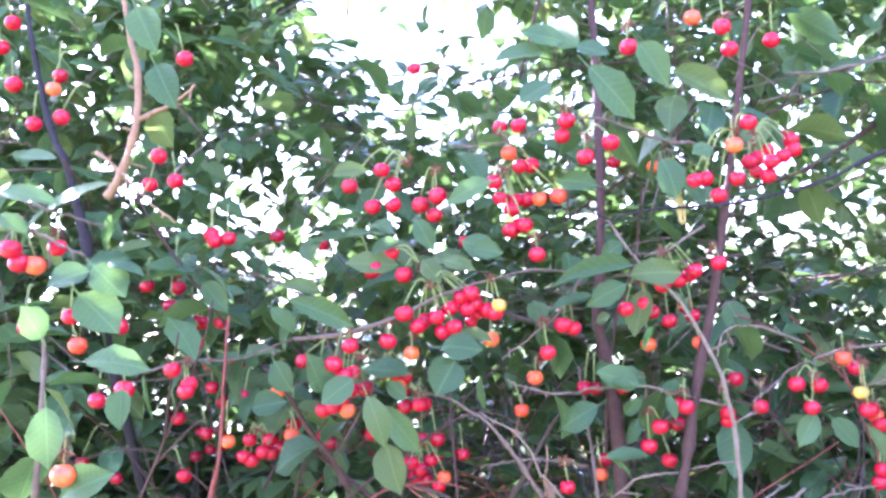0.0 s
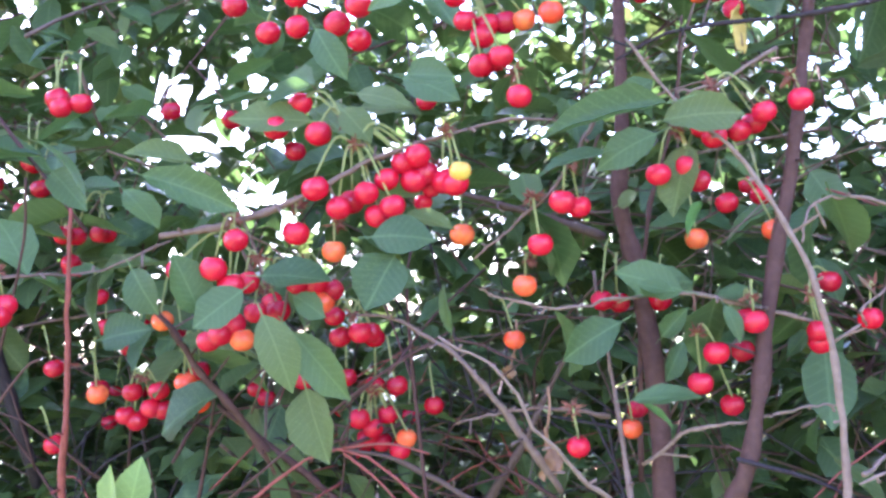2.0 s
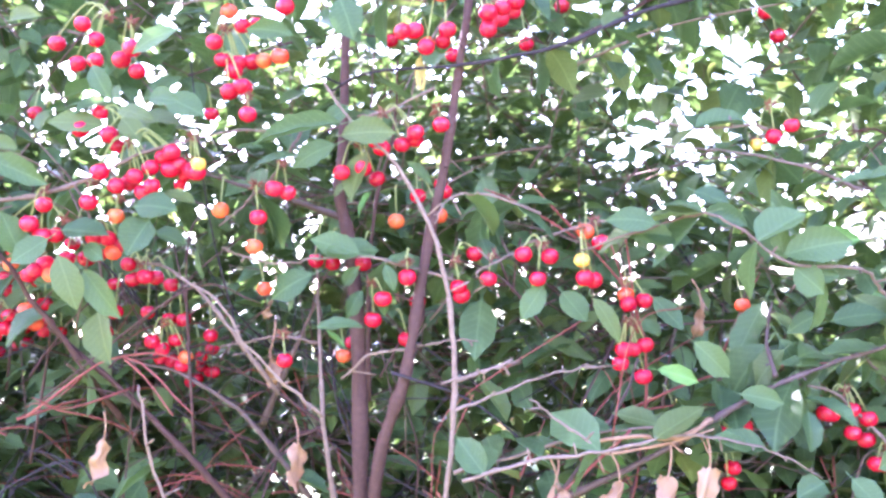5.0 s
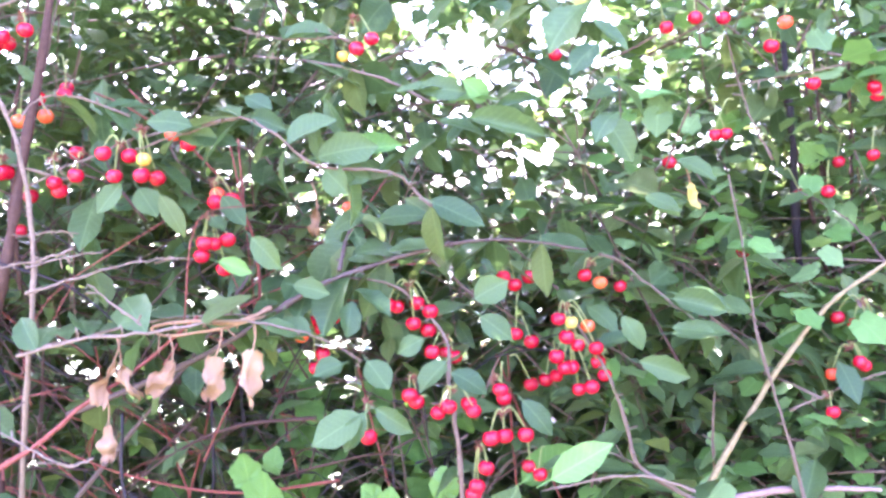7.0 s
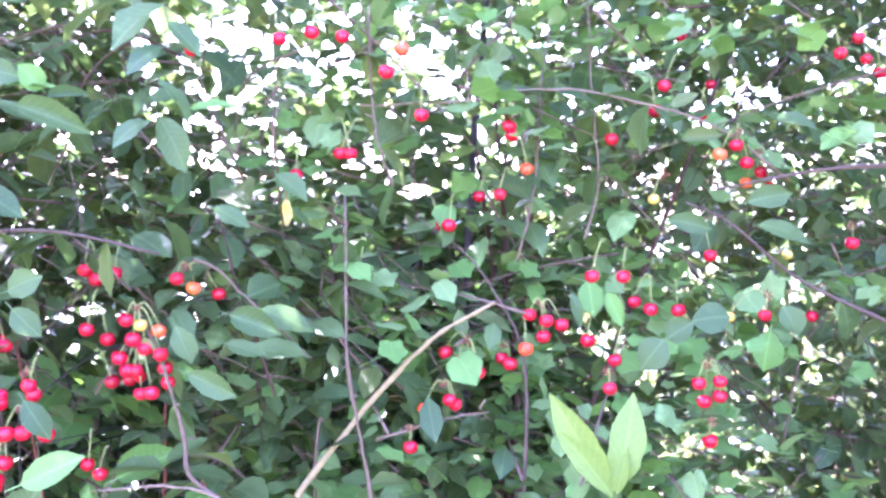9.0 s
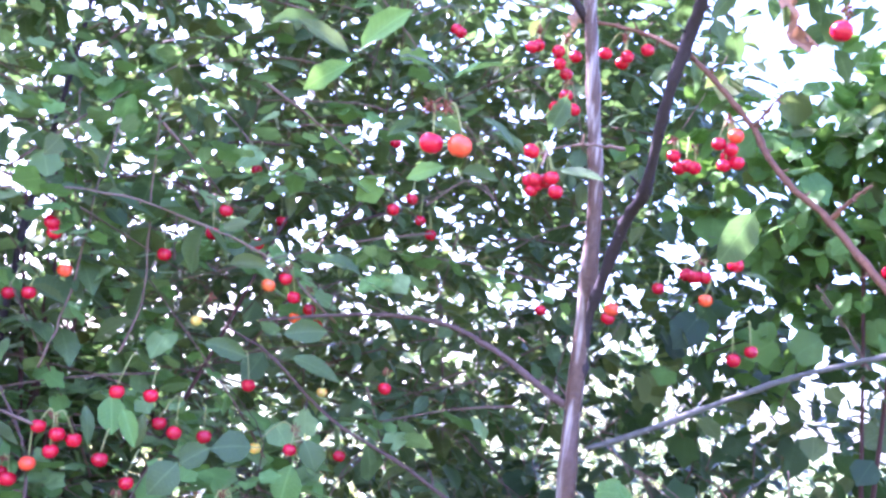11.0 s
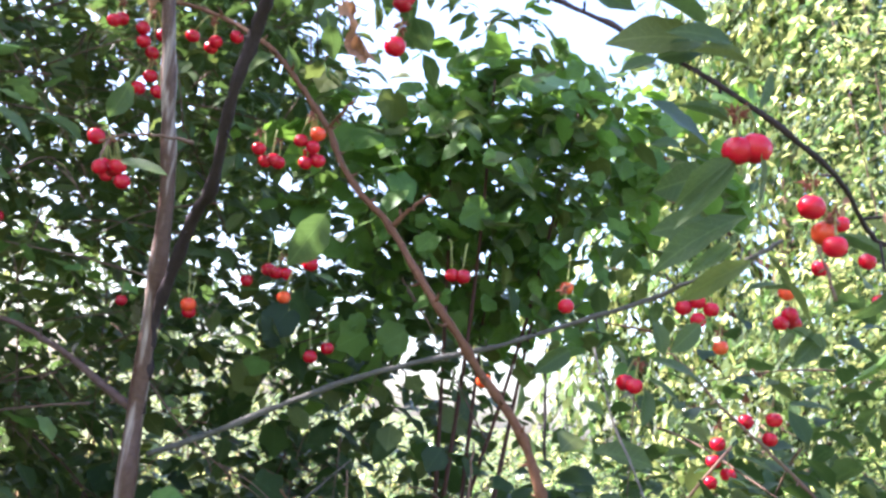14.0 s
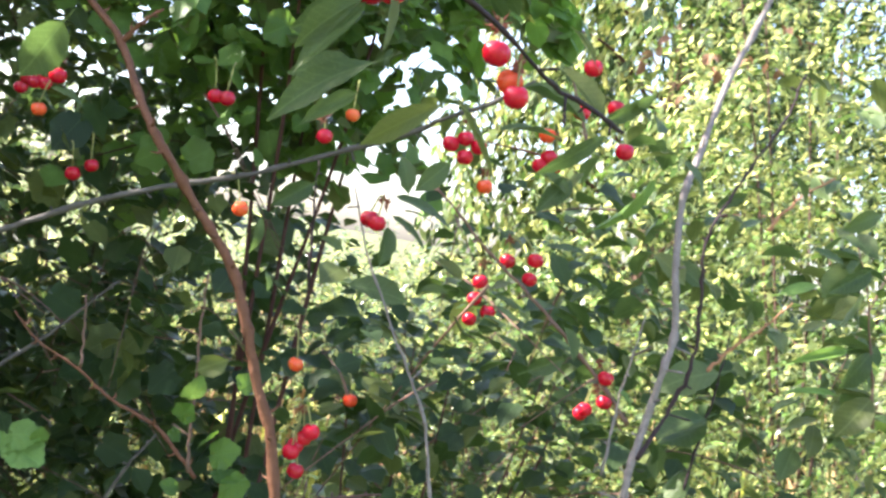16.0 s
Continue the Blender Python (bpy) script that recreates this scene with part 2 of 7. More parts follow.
def palm(cup, droop, teeth=0.05, points=24, deep=0.2, ribbed=False):
    """The points and faces of a unit five-lobed leaf, its stalk at the notch."""
    verts, faces = [(0, 0.14, 0)], []
    for i in range(points):
        phi = -math.pi + 2 * math.pi * i / points
        r = (0.80 - 0.16 * abs(phi)) * (1 - deep + deep * math.cos(6 * phi))
        r *= 1 + (teeth if i % 2 else -teeth)
        if i == 0:
            r = 0.13
        x, y = r * math.sin(phi), 0.14 + r * math.cos(phi)
        verts.append((x, y, 0.6 * cup * r * r - droop * y * abs(y) + 0.025 * math.sin(5 * phi)))
    if ribbed:
        inner = []
        for i in range(points):
            x, y, z = verts[1 + i]
            lift = 0.045 * math.cos(6 * (-math.pi + 2 * math.pi * i / points))
            inner.append((x * 0.55, 0.14 + (y - 0.14) * 0.55, 0.4 * z - lift))
        verts += inner
        for i in range(points):
            j = (i + 1) % points
            faces.append((1 + i, 1 + points + i, 1 + points + j, 1 + j))
        for i in range(0, points, 2):
            faces.append((0, 1 + points + (i + 2) % points, 1 + points + i + 1, 1 + points + i))
    else:
        for i in range(0, points, 2):
            faces.append((0, 1 + (i + 2) % points, 1 + i + 1, 1 + i))
    k = len(verts)
    s = 0.012
    verts += [(-s, 0.14, 0.0), (s, 0.14, 0.0), (s * 0.7, -0.3, 0.05), (-s * 0.7, -0.3, 0.05)]
    faces.append((k, k + 1, k + 2, k + 3))
    return verts, faces


SHAPES = [blade(9, 0.26 + 0.015 * k, (0.05, 0.24, 0.40, 0.14, 0.32)[k], (0.25, 0.4, 0.15, 0.6, 0.3)[k], 4, (0.66, 0.6, 0.7, 0.62, 0.66)[k], (0.92, 1.08, 1.0, 0.86, 1.15)[k], (0.2, -0.5, 0.4, -0.2, 0.7)[k]) for k in range(5)]
SPOON = [blade(9, 0.27, 0.25, 0.3, 4, 0.6, 1.55, 0.3), blade(9, 0.29, 0.1, 0.4, 4, 0.55, 1.7, -0.3), blade(9, 0.24, 0.35, 0.3, 4, 0.6, 1.5, 0.1)]
SLIM = [blade(4, 0.13, 0.25, 0.3), blade(4, 0.10, 0.1, 0.4)]
LOBED = [palm(0.25, 0.15, -0.02, 24, 0.08), palm(-0.1, 0.3, -0.03, 24, 0.05), palm(0.4, 0.05, -0.01, 24, 0.11)]
TINY = [blade(2, 0.19, 0.3, 0.0, 1), blade(2, 0.15, 0.5, 0.0, 1), blade(2, 0.23, 0.1, 0.0, 1)]
TINY = [(v[:6], f[:2]) for v, f in TINY]
PLAIN = [blade(3, 0.28, 0.25, 0.3, full=0.7), blade(3, 0.31, 0.4, 0.2, full=0.75, skew=1.1), blade(3, 0.25, 0.08, 0.45, full=0.7)]
PLAIN = [(v[:12], f[:6]) for v, f in PLAIN]
ROUND = [blade(3, 0.42, 0.2, 0.25, full=0.7), blade(3, 0.46, 0.08, 0.35, full=0.75), blade(3, 0.38, 0.35, 0.2, full=0.7)]
ROUND = [(v[:12], f[:6]) for v, f in ROUND]
PALMATE = [palm(0.45, 0.3, 0.03, 40, 0.05, True), palm(0.2, 0.5, 0.035, 40, 0.035, True), palm(0.7, 0.15, 0.03, 40, 0.075, True)]
leaf_meshes = {}


def leaf_mesh(shapes, k, mat):
    key = (id(shapes), k, mat.name)
    if key not in leaf_meshes:
        leaf_meshes[key] = mesh_of("leaf", *shapes[k], mat, uv=True)
    return leaf_meshes[key]


def leaf_pose(base, along, up, length, wide=1.0):
    y = Vector(along).normalized()
    x = y.cross(Vector(up))
    x = x.normalized() if x.length > 1e-4 else Vector((1, 0, 0))
    z = x.cross(y)
    m = Matrix((x * length * wide, y * length, z * length)).transposed().to_4x4()
    m.translation = Vector(base)
    return m


HUES = {"g": GREEN, "b": GREEN, "o": OLIVE, "y": FRESH, "d": BROWN_LEAF}


def leaf(tree, base, tip, wide, hue):
    """A single leaf from its stalk to its tip; wide is its breadth against its length."""
    base, tip = Vector(base), Vector(tip)
    along = tip - base
    length = along.length
    up = Vector((random.uniform(-0.3, 0.3), -0.8, 0.9 if hue == "b" else 0.45))
    if hue in "pP":
        part("leaf", leaf_mesh(PALMATE, random.randrange(3), FRESH if hue == "p" else IVY), tree, leaf_pose(base, along, up, 0.82 * length, wide))
        return
    k = random.randrange(5)
    part("leaf", leaf_mesh(SHAPES, k, HUES[hue]), tree, leaf_pose(base, along, up, length, min(1.5, wide / (0.50 + 0.04 * k) * 1.1)))


def foliage(name, spots, mats, shapes, parent=None, m_label="", category=""):
    """Many leaves in one mesh; a spot is base, along, up, length, breadth."""
    vs, fs, mi, off, uvs = [], [], [], 0, []
    temps = [(np.array(v), np.array([f for f in fc])) for v, fc in shapes]
    for base, along, up, length, wide, hue in spots:
        v, fc = temps[random.randrange(len(temps))]
        m = np.array(leaf_pose(base, along, up, length, wide))
        vs.append(v @ m[:3, :3].T + m[:3, 3])
        fs.append(fc + off)
        uvs.append(v[fc.ravel()][:, :2] + (0.5, 0.0))
        mi += [hue] * len(fc)
        off += len(v)
    me = bpy.data.meshes.new(name)
    allv, allf = np.concatenate(vs), np.concatenate(fs)
    me.vertices.add(len(allv))
    me.vertices.foreach_set("co", allv.ravel())
    me.loops.add(allf.size)
    me.loops.foreach_set("vertex_index", allf.ravel())
    me.polygons.add(len(allf))
    me.polygons.foreach_set("loop_start", np.arange(0, allf.size, 4))
    me.uv_layers.new(name="UVMap").data.foreach_set("uv", np.concatenate(uvs).ravel())
    for m in mats:
        me.materials.append(m)
    me.polygons.foreach_set("material_index", mi)
    me.polygons.foreach_set("use_smooth", [True] * len(allf))
    me.update(calc_edges=True)
    if parent:
        return part(name, me, parent, kind="stuff", label=m_label)
    return tagged(new(name, me), m_label, category, kind="stuff")


def twig_spots(start, way, length, count, size, hue_of, droop=0.35, wide=1.0):
    """Leaves set alternately along a short twig."""
    out = []
    way = Vector(way).normalized()
    side = way.cross(Vector((0, 0, 1)))
    side = side.normalized() if side.length > 1e-3 else Vector((1, 0, 0))
    for k in range(count):
        t = (k + random.random() * 0.6) / count
        at = Vector(start) + way * length * t + Vector((0, 0, -droop * 0.3 * length * t * t))
        a = (1 if k % 2 else -1) * random.uniform(0.5, 1.2)
        along = way * 0.55 + side * a + Vector((random.gauss(0, 0.3), random.gauss(0, 0.3), -droop + random.gauss(0, 0.35)))
        up = Vector((random.gauss(0, 0.35), random.gauss(0, 0.35) - 0.15, 1))
        out.append((at, along, up, size * random.uniform(0.6, 1.25), wide * random.uniform(0.8, 1.15), hue_of()))
    return out


# ---- cherries ----
def cherry_mesh(mat):
    verts, faces, rows, cols = [], [], 10, 16
    for i in range(rows + 1):
        th = math.pi * i / rows
        for k in range(cols):
            ph = 2 * math.pi * k / cols
            r = 1.0 - 0.24 * math.exp(-(th / 0.42) ** 2) - 0.05 * math.exp(-((math.pi - th) / 0.4) ** 2)
            r *= 1 - 0.045 * math.exp(-(ph - math.pi) ** 2 / 0.1) * math.sin(th)
            verts.append((r * math.sin(th) * math.cos(ph) * 1.04, r * math.sin(th) * math.sin(ph), r * math.cos(th) * 0.96))
    for i in range(rows):
        for k in range(cols):
            faces.append((i * cols + k, (i + 1) * cols + k, (i + 1) * cols + (k + 1) % cols, i * cols + (k + 1) % cols))
    return mesh_of("cherry", verts, faces, mat)


CHERRY = {"r": cherry_mesh(RIPE), "d": cherry_mesh(SHADY), "o": cherry_mesh(AMBER), "y": cherry_mesh(PALE_FRUIT), "s": cherry_mesh(RIPE)}
SAY = {"o": "orange half-ripe cherry", "y": "yellow unripe cherry"}


def fruit(tree, spur, cherries):
    """Cherries that hang by their stalks from one spur, or each from a twig of its own."""
    for x, y, z, ripe in cherries:
        r = 0.0092 * random.uniform(0.94, 1.06) * {"s": 0.75, "y": 0.85}.get(ripe, 1)
        m = pose(x, y, z, random.uniform(-14, 14), random.uniform(-14, 14), random.uniform(0, 360)) @ Matrix.Scale(r, 4)
        one = part("cherry", CHERRY[ripe], tree, m, SAY.get(ripe, ""))
        top = Vector((x, y, z)) + m.to_3x3() @ Vector((0, 0, 0.72))
        end = Vector(spur) if spur else top + Vector((random.gauss(0, 0.012), random.gauss(0.008, 0.008), random.uniform(0.026, 0.042)))
        if spur and (end - top).length < 0.012:
            end = top + Vector((0.004, 0.006, 0.022))
        mid = top * 0.4 + end * 0.6 + Vector((0, 0, 0.007 + 0.22 * math.hypot(end.x - top.x, end.y - top.y)))
        me = tube("stalk", spline([top - Vector((0, 0, 0.001)), mid, end], 4), 0.0008, 0.0012, STALK, 5, 0.0)
        inv = one.matrix_basis.inverted()
        me.transform(inv @ Matrix.Translation(one.parent.location * -1))
        st = new("stalk", me)
        st.parent = one
    if spur:
        bud(tree, spur)


def bud(tree, at):
    """A knobbly spur of brown bud scales."""
    verts, faces = [], []
    for k in range(24):
        way = Vector((random.gauss(0, 1), random.gauss(0, 1), random.gauss(0, 1))).normalized()
        c = Vector(at) + way * random.uniform(0.001, 0.005)
        u = way.orthogonal().normalized() * random.uniform(0.0009, 0.0018)
        v = way.cross(u)
        n = len(verts)
        verts += [c + u, c + v, c - u, c - v, c + way * random.uniform(0.003, 0.008)]
        faces += [(n, n + 1, n + 4), (n + 1, n + 2, n + 4), (n + 2, n + 3, n + 4), (n + 3, n, n + 4)]
    part("bud_spur", mesh_of("bud_spur", verts, faces, BUD, False), tree)


leafy_lines = []


def branch(tree, r0, r1, mat, leafy, points):
    line = spline(points, 6)
    if r1 < 0.0095:
        seed = random.random() * 90
        for i in range(1, len(line) - 1):
            line[i] = line[i] + Vector((noise.noise((i * 0.7, seed, 0)), noise.noise((i * 0.7, seed, 7)), noise.noise((i * 0.7, seed, 13)))) * (0.003 if r1 < 0.0024 else 0.0015)
    name = "trunk" if r1 > 0.0095 else "cane" if mat in (CANE, STRAW, REDCANE) else "branch"
    stem = part(name, tube(name, line, r0 * 0.5 + 0.0004 if len(points) > 2 else r0, r1, mat, 9 if r1 > 0.006 else 6, 0.12 if r1 > 0.0095 else 0.2), tree)
    if name == "branch":
        for k in range(2, len(line) - 1, 4):
            knob(stem, line[k], line[k] - line[k - 1], r0 + (r1 - r0) * k / len(line), mat)
    if mat in (CANE, REDCANE):
        for k in range(3, len(line) - 1, 3):
            thorn(tree, line[k], line[k] - line[k - 1], r0 + (r1 - r0) * k / len(line), mat)
    if leafy:
        leafy_lines.append((tree, line))


def knob(stem, at, along, r, mat):
    """A short side spur with a bud at its end."""
    a = random.uniform(0, 6.28)
    u = along.orthogonal().normalized()
    out = (u * math.cos(a) + along.normalized().cross(u) * math.sin(a)).normalized() + along.normalized() * random.uniform(-0.6, 0.2)
    far = random.choice((0.004, 0.005, 0.007, 0.012, 0.022))
    line = [at + out * (r + far), at + out * (r + far * 0.75), at + out * (r + far * 0.4), at + out * r * 0.5]
    me = tube("spur", line, 0.0004, 0.0012, mat, 5, 0.0)
    for v in me.vertices[5:10]:
        v.co += (v.co - line[1]) * 0.9
    part("spur", me, stem)


def thorn(tree, at, along, r, mat):
    a = random.uniform(0, 6.28)
    u = along.orthogonal().normalized()
    out = (u * math.cos(a) + along.normalized().cross(u) * math.sin(a)).normalized()
    tip = at + out * (r + 0.008) - along.normalized() * 0.003
    part("thorn", tube("thorn", spline([tip, at + out * (r + 0.003), at + out * r * 0.6], 2), 0.0003, 0.0022, mat, 5, 0.0), tree)


def withered(stalk_end, tip, size, yellow):
    """A curled, hanging leaf with its stalk."""
    a, b = Vector(stalk_end), Vector(tip)
    along = (b - a)
    length = max(along.length * (1.0 if yellow else 1.05), size)
    verts, faces, rows, cols = [], [], 9, 6
    if not yellow:
        rows, cols = 12, 8
    y = along.normalized()
    x = y.cross(Vector((0.2, -1, 0.1))).normalized()
    x = (x + y.cross(x) * random.uniform(-0.8, 0.8)).normalized()
    z = x.cross(y)
    seed = random.random() * 60
    for i in range(rows + 1):
        t = i / rows
        if yellow:
            w = length * 0.34 * (0.12 + math.sin(math.pi * min(1, 0.06 + t * 0.94)) ** 0.7)
        else:
            w = length * 0.68 * (0.4 + 0.6 * t ** 0.5) * (1 - 0.5 * max(0, t - 0.8) / 0.2) * (1 + 0.45 * noise.noise((t * 5, seed, 1)))
        crush = 0.6 if yellow else 2.1
        px = pz = 0.0
        row = []
        for k in range(cols + 1):
            u = k / cols
            ang = crush * (noise.noise((u * 1.9, t * 1.5, seed)) * 1.9 + noise.noise((u * 4, t * 3.0, seed + 9)) * 0.6)
            px += math.cos(ang) * w / cols
            pz += math.sin(ang) * w / cols
            row.append((px, pz))
        mx = sum(q[0] for q in row) / len(row)
        mz = sum(q[1] for q in row) / len(row)
        for k, (px, pz) in enumerate(row):
            rag = 0.006 * noise.noise((k * 0.9, i * 0.8, seed + 20)) + (0.005 * noise.noise((k * 1.7, seed, 5)) if i == rows else 0)
            verts.append(a + y * (t * length + rag) + x * (px - mx) + z * (pz - mz + 0.014 * noise.noise((t * 2.5, seed, 30)) * t * 2))
    for i in range(rows):
        for k in range(cols):
            n = i * (cols + 1) + k
            faces.append((n, n + 1, n + cols + 2, n + cols + 1))
    mat = YELLOW_LEAF if yellow else BROWN_LEAF
    blade_ob = part("withered_leaf", mesh_of("withered_leaf", verts, faces, mat), A if a.x < 1.3 else B, label="yellowed leaf" if yellow else "curled dry brown leaf")
    up = a + Vector((random.uniform(-0.008, 0.008), 0.01, 0.03))
    st = part("leaf_stalk", tube("leaf_stalk", spline([a + y * 0.004, (a + up) / 2 + Vector((0.002, 0, 0)), up], 3), 0.0009, 0.0012, ORANGE, 5, 0.0), blade_ob)


# ---- the trees in the row ----
A = thing("cherry_tree", (0.14, 1.38, 0), "slender sour cherry tree laden with red fruit, two thin stems", "tree", "cherry trees in the row")
B = thing("cherry_tree", (1.97, 1.1, 0), "young cherry tree with shiny grey-brown trunk and red fruit", "tree", "cherry trees in the row")
C = thing("cherry_tree", (2.72, 0.62, 0), "thin pale-stemmed cherry tree with long leaves and few cherries", "tree", "cherry trees in the row")
V = thing("bramble", (2.2, 1.15, 0), "thorny reddish-brown bramble canes arching among the cherry branches", "bramble")

U = thing("bramble_patch", (0.5, 1.7, 0), "low bramble patch with pale green lobed leaves", "bramble")
K = thing("climbing_vine", (2.72, 1.36, 0), "climbing vine heaped over a dead stem, bright lobed leaves", "vine")

branch(A, 0.007, 0.0115, BROWN, 0, [(0.230, 1.213, 2.209), (0.203, 1.180, 1.898), (0.183, 1.179, 1.727), (0.172, 1.182, 1.667), (0.177, 1.186, 1.606), (0.176, 1.182, 1.491), (0.153, 1.213, 1.287), (0.083, 1.337, 0.829), (0.05, 1.38, 0.0)])
branch(A, 0.006, 0.0075, BROWN, 0, [(0.405, 1.107, 2.114), (0.348, 1.118, 1.875), (0.321, 1.123, 1.768), (0.296, 1.127, 1.674), (0.262, 1.132, 1.568), (0.232, 1.137, 1.461), (0.188, 1.170, 1.365), (0.153, 1.217, 1.219)])
branch(A, 0.0016, 0.00369, PALE, 0, [(0.181, 1.076, 1.773), (0.212, 1.080, 1.719), (0.246, 1.084, 1.680), (0.274, 1.084, 1.618), (0.286, 1.083, 1.564), (0.288, 1.088, 1.484), (0.277, 1.093, 1.392), (0.254, 1.107, 1.300), (0.195, 1.176, 1.097)])
branch(A, 0.0008, 0.00164, PALE, 0, [(0.453, 1.138, 1.445), (0.396, 1.115, 1.447), (0.340, 1.093, 1.435), (0.285, 1.066, 1.422)])
branch(A, 0.0008, 0.00205, PALE, 1, [(0.556, 1.178, 1.363), (0.487, 1.144, 1.376), (0.420, 1.120, 1.379), (0.358, 1.098, 1.372), (0.276, 1.074, 1.360)])
branch(A, 0.0008, 0.00164, PALE, 0, [(0.355, 1.132, 1.463), (0.317, 1.091, 1.456), (0.289, 1.065, 1.451)])
branch(A, 0.0008, 0.001804, PALE, 0, [(0.334, 1.127, 1.538), (0.319, 1.105, 1.555), (0.347, 1.126, 1.569), (0.383, 1.146, 1.586), (0.456, 1.159, 1.599), (0.524, 1.112, 1.598)])
branch(A, 0.0008, 0.00164, PALE, 1, [(0.282, 1.090, 1.611), (0.301, 1.109, 1.639), (0.344, 1.122, 1.636), (0.393, 1.135, 1.613)])
branch(A, 0.001, 0.0026, TWIG, 0, [(0.142, 1.091, 1.720), (0.098, 1.078, 1.728), (0.044, 1.066, 1.723), (-0.006, 1.059, 1.713), (-0.059, 1.058, 1.695), (-0.117, 1.066, 1.684), (-0.171, 1.078, 1.685)])
branch(A, 0.0015, 0.003, TWIG, 0, [(-0.051, 1.150, 1.609), (-0.017, 1.122, 1.601), (0.007, 1.114, 1.584), (0.029, 1.107, 1.565), (0.051, 1.111, 1.530), (0.067, 1.124, 1.498), (0.089, 1.149, 1.451)])
branch(A, 0.003, 0.0045, BROWN, 1, [(-0.215, 1.118, 1.658), (-0.192, 1.132, 1.621), (-0.177, 1.146, 1.581), (-0.159, 1.159, 1.550), (-0.139, 1.194, 1.491), (-0.128, 1.250, 1.432)])
branch(A, 0.0008, 0.001804, PALE, 1, [(0.051, 1.115, 1.613), (0.074, 1.117, 1.601), (0.111, 1.119, 1.589), (0.154, 1.121, 1.591), (0.206, 1.124, 1.586), (0.257, 1.128, 1.567), (0.307, 1.152, 1.548)])
branch(A, 0.0015, 0.003, BROWN, 0, [(0.251, 1.210, 1.817), (0.234, 1.235, 1.733), (0.206, 1.249, 1.667), (0.182, 1.266, 1.554), (0.165, 1.295, 1.422)])
branch(A, 0.001, 0.0018, TWIG, 1, [(0.051, 1.113, 1.636), (0.086, 1.103, 1.657), (0.118, 1.093, 1.679), (0.143, 1.092, 1.709), (0.165, 1.091, 1.737)])
branch(A, 0.002, 0.004, GREY, 0, [(0.023, 1.167, 1.703), (0.074, 1.191, 1.682), (0.116, 1.224, 1.666), (0.162, 1.258, 1.645)])
branch(A, 0.002, 0.005, GREY, 0, [(0.121, 1.263, 1.555), (0.093, 1.285, 1.514), (0.057, 1.307, 1.459), (0.014, 1.359, 1.403)])
branch(A, 0.0008, 0.00164, PALE, 0, [(0.311, 1.157, 1.485), (0.283, 1.145, 1.489), (0.239, 1.143, 1.485), (0.193, 1.151, 1.482), (0.156, 1.171, 1.459)])
branch(A, 0.0012, 0.002, TWIG, 0, [(0.013, 1.201, 1.507), (0.054, 1.202, 1.512), (0.100, 1.165, 1.511), (0.136, 1.167, 1.500)])
branch(A, 0.0008, 0.00164, PALE, 0, [(0.213, 1.094, 1.732), (0.244, 1.095, 1.734), (0.295, 1.116, 1.757)])
branch(A, 0.0015, 0.003, DARK, 1, [(0.181, 1.136, 1.772), (0.230, 1.115, 1.782), (0.332, 1.116, 1.778), (0.437, 1.135, 1.792), (0.528, 1.153, 1.822), (0.638, 1.191, 1.847)])
branch(A, 0.001, 0.003, TWIG, 1, [(0.406, 1.105, 1.916), (0.465, 1.125, 1.917), (0.550, 1.164, 1.934), (0.637, 1.182, 1.956)])
branch(A, 0.001, 0.002, TWIG, 1, [(0.023, 1.088, 1.875), (0.086, 1.088, 1.874), (0.157, 1.087, 1.889), (0.200, 1.088, 1.882), (0.248, 1.090, 1.857), (0.296, 1.110, 1.849)])
branch(A, 0.004, 0.007, DARK, 1, [(-0.548, 1.360, 2.252), (-0.534, 1.344, 2.196), (-0.522, 1.332, 2.095), (-0.509, 1.329, 2.006), (-0.487, 1.325, 1.933), (-0.471, 1.349, 1.748), (-0.457, 1.420, 1.475)])
branch(A, 0.003, 0.005, ORANGE, 0, [(-0.303, 1.022, 2.084), (-0.302, 1.027, 2.024), (-0.295, 1.020, 1.979), (-0.305, 1.025, 1.921), (-0.329, 1.038, 1.878), (-0.348, 1.049, 1.858)])
branch(A, 0.0015, 0.003, ORANGE, 1, [(-0.232, 1.002, 1.955), (-0.257, 1.013, 1.942), (-0.302, 1.024, 1.931)])
branch(A, 0.001, 0.0022, ORANGE, 0, [(-0.272, 1.022, 1.818), (-0.306, 1.030, 1.853), (-0.332, 1.037, 1.887), (-0.355, 1.046, 1.907)])
branch(A, 0.001, 0.002, TWIG, 1, [(-0.318, 0.943, 1.812), (-0.357, 0.941, 1.829), (-0.403, 0.940, 1.850), (-0.450, 0.948, 1.868)])
branch(A, 0.001, 0.0018, TWIG, 1, [(-0.308, 0.855, 1.776), (-0.336, 0.854, 1.794), (-0.365, 0.852, 1.811), (-0.401, 0.852, 1.824)])
branch(A, 0.0015, 0.003, RED, 0, [(-0.244, 1.100, 1.719), (-0.254, 1.104, 1.670), (-0.272, 1.112, 1.571), (-0.295, 1.136, 1.508), (-0.326, 1.177, 1.375)])
branch(A, 0.0015, 0.003, TWIG, 1, [(-0.326, 0.799, 1.726), (-0.329, 0.802, 1.690), (-0.335, 0.804, 1.654), (-0.360, 0.831, 1.571)])
branch(A, 0.001, 0.002, TWIG, 1, [(-0.179, 1.123, 1.685), (-0.245, 1.124, 1.671), (-0.296, 1.104, 1.675), (-0.347, 1.084, 1.669), (-0.389, 1.052, 1.688)])
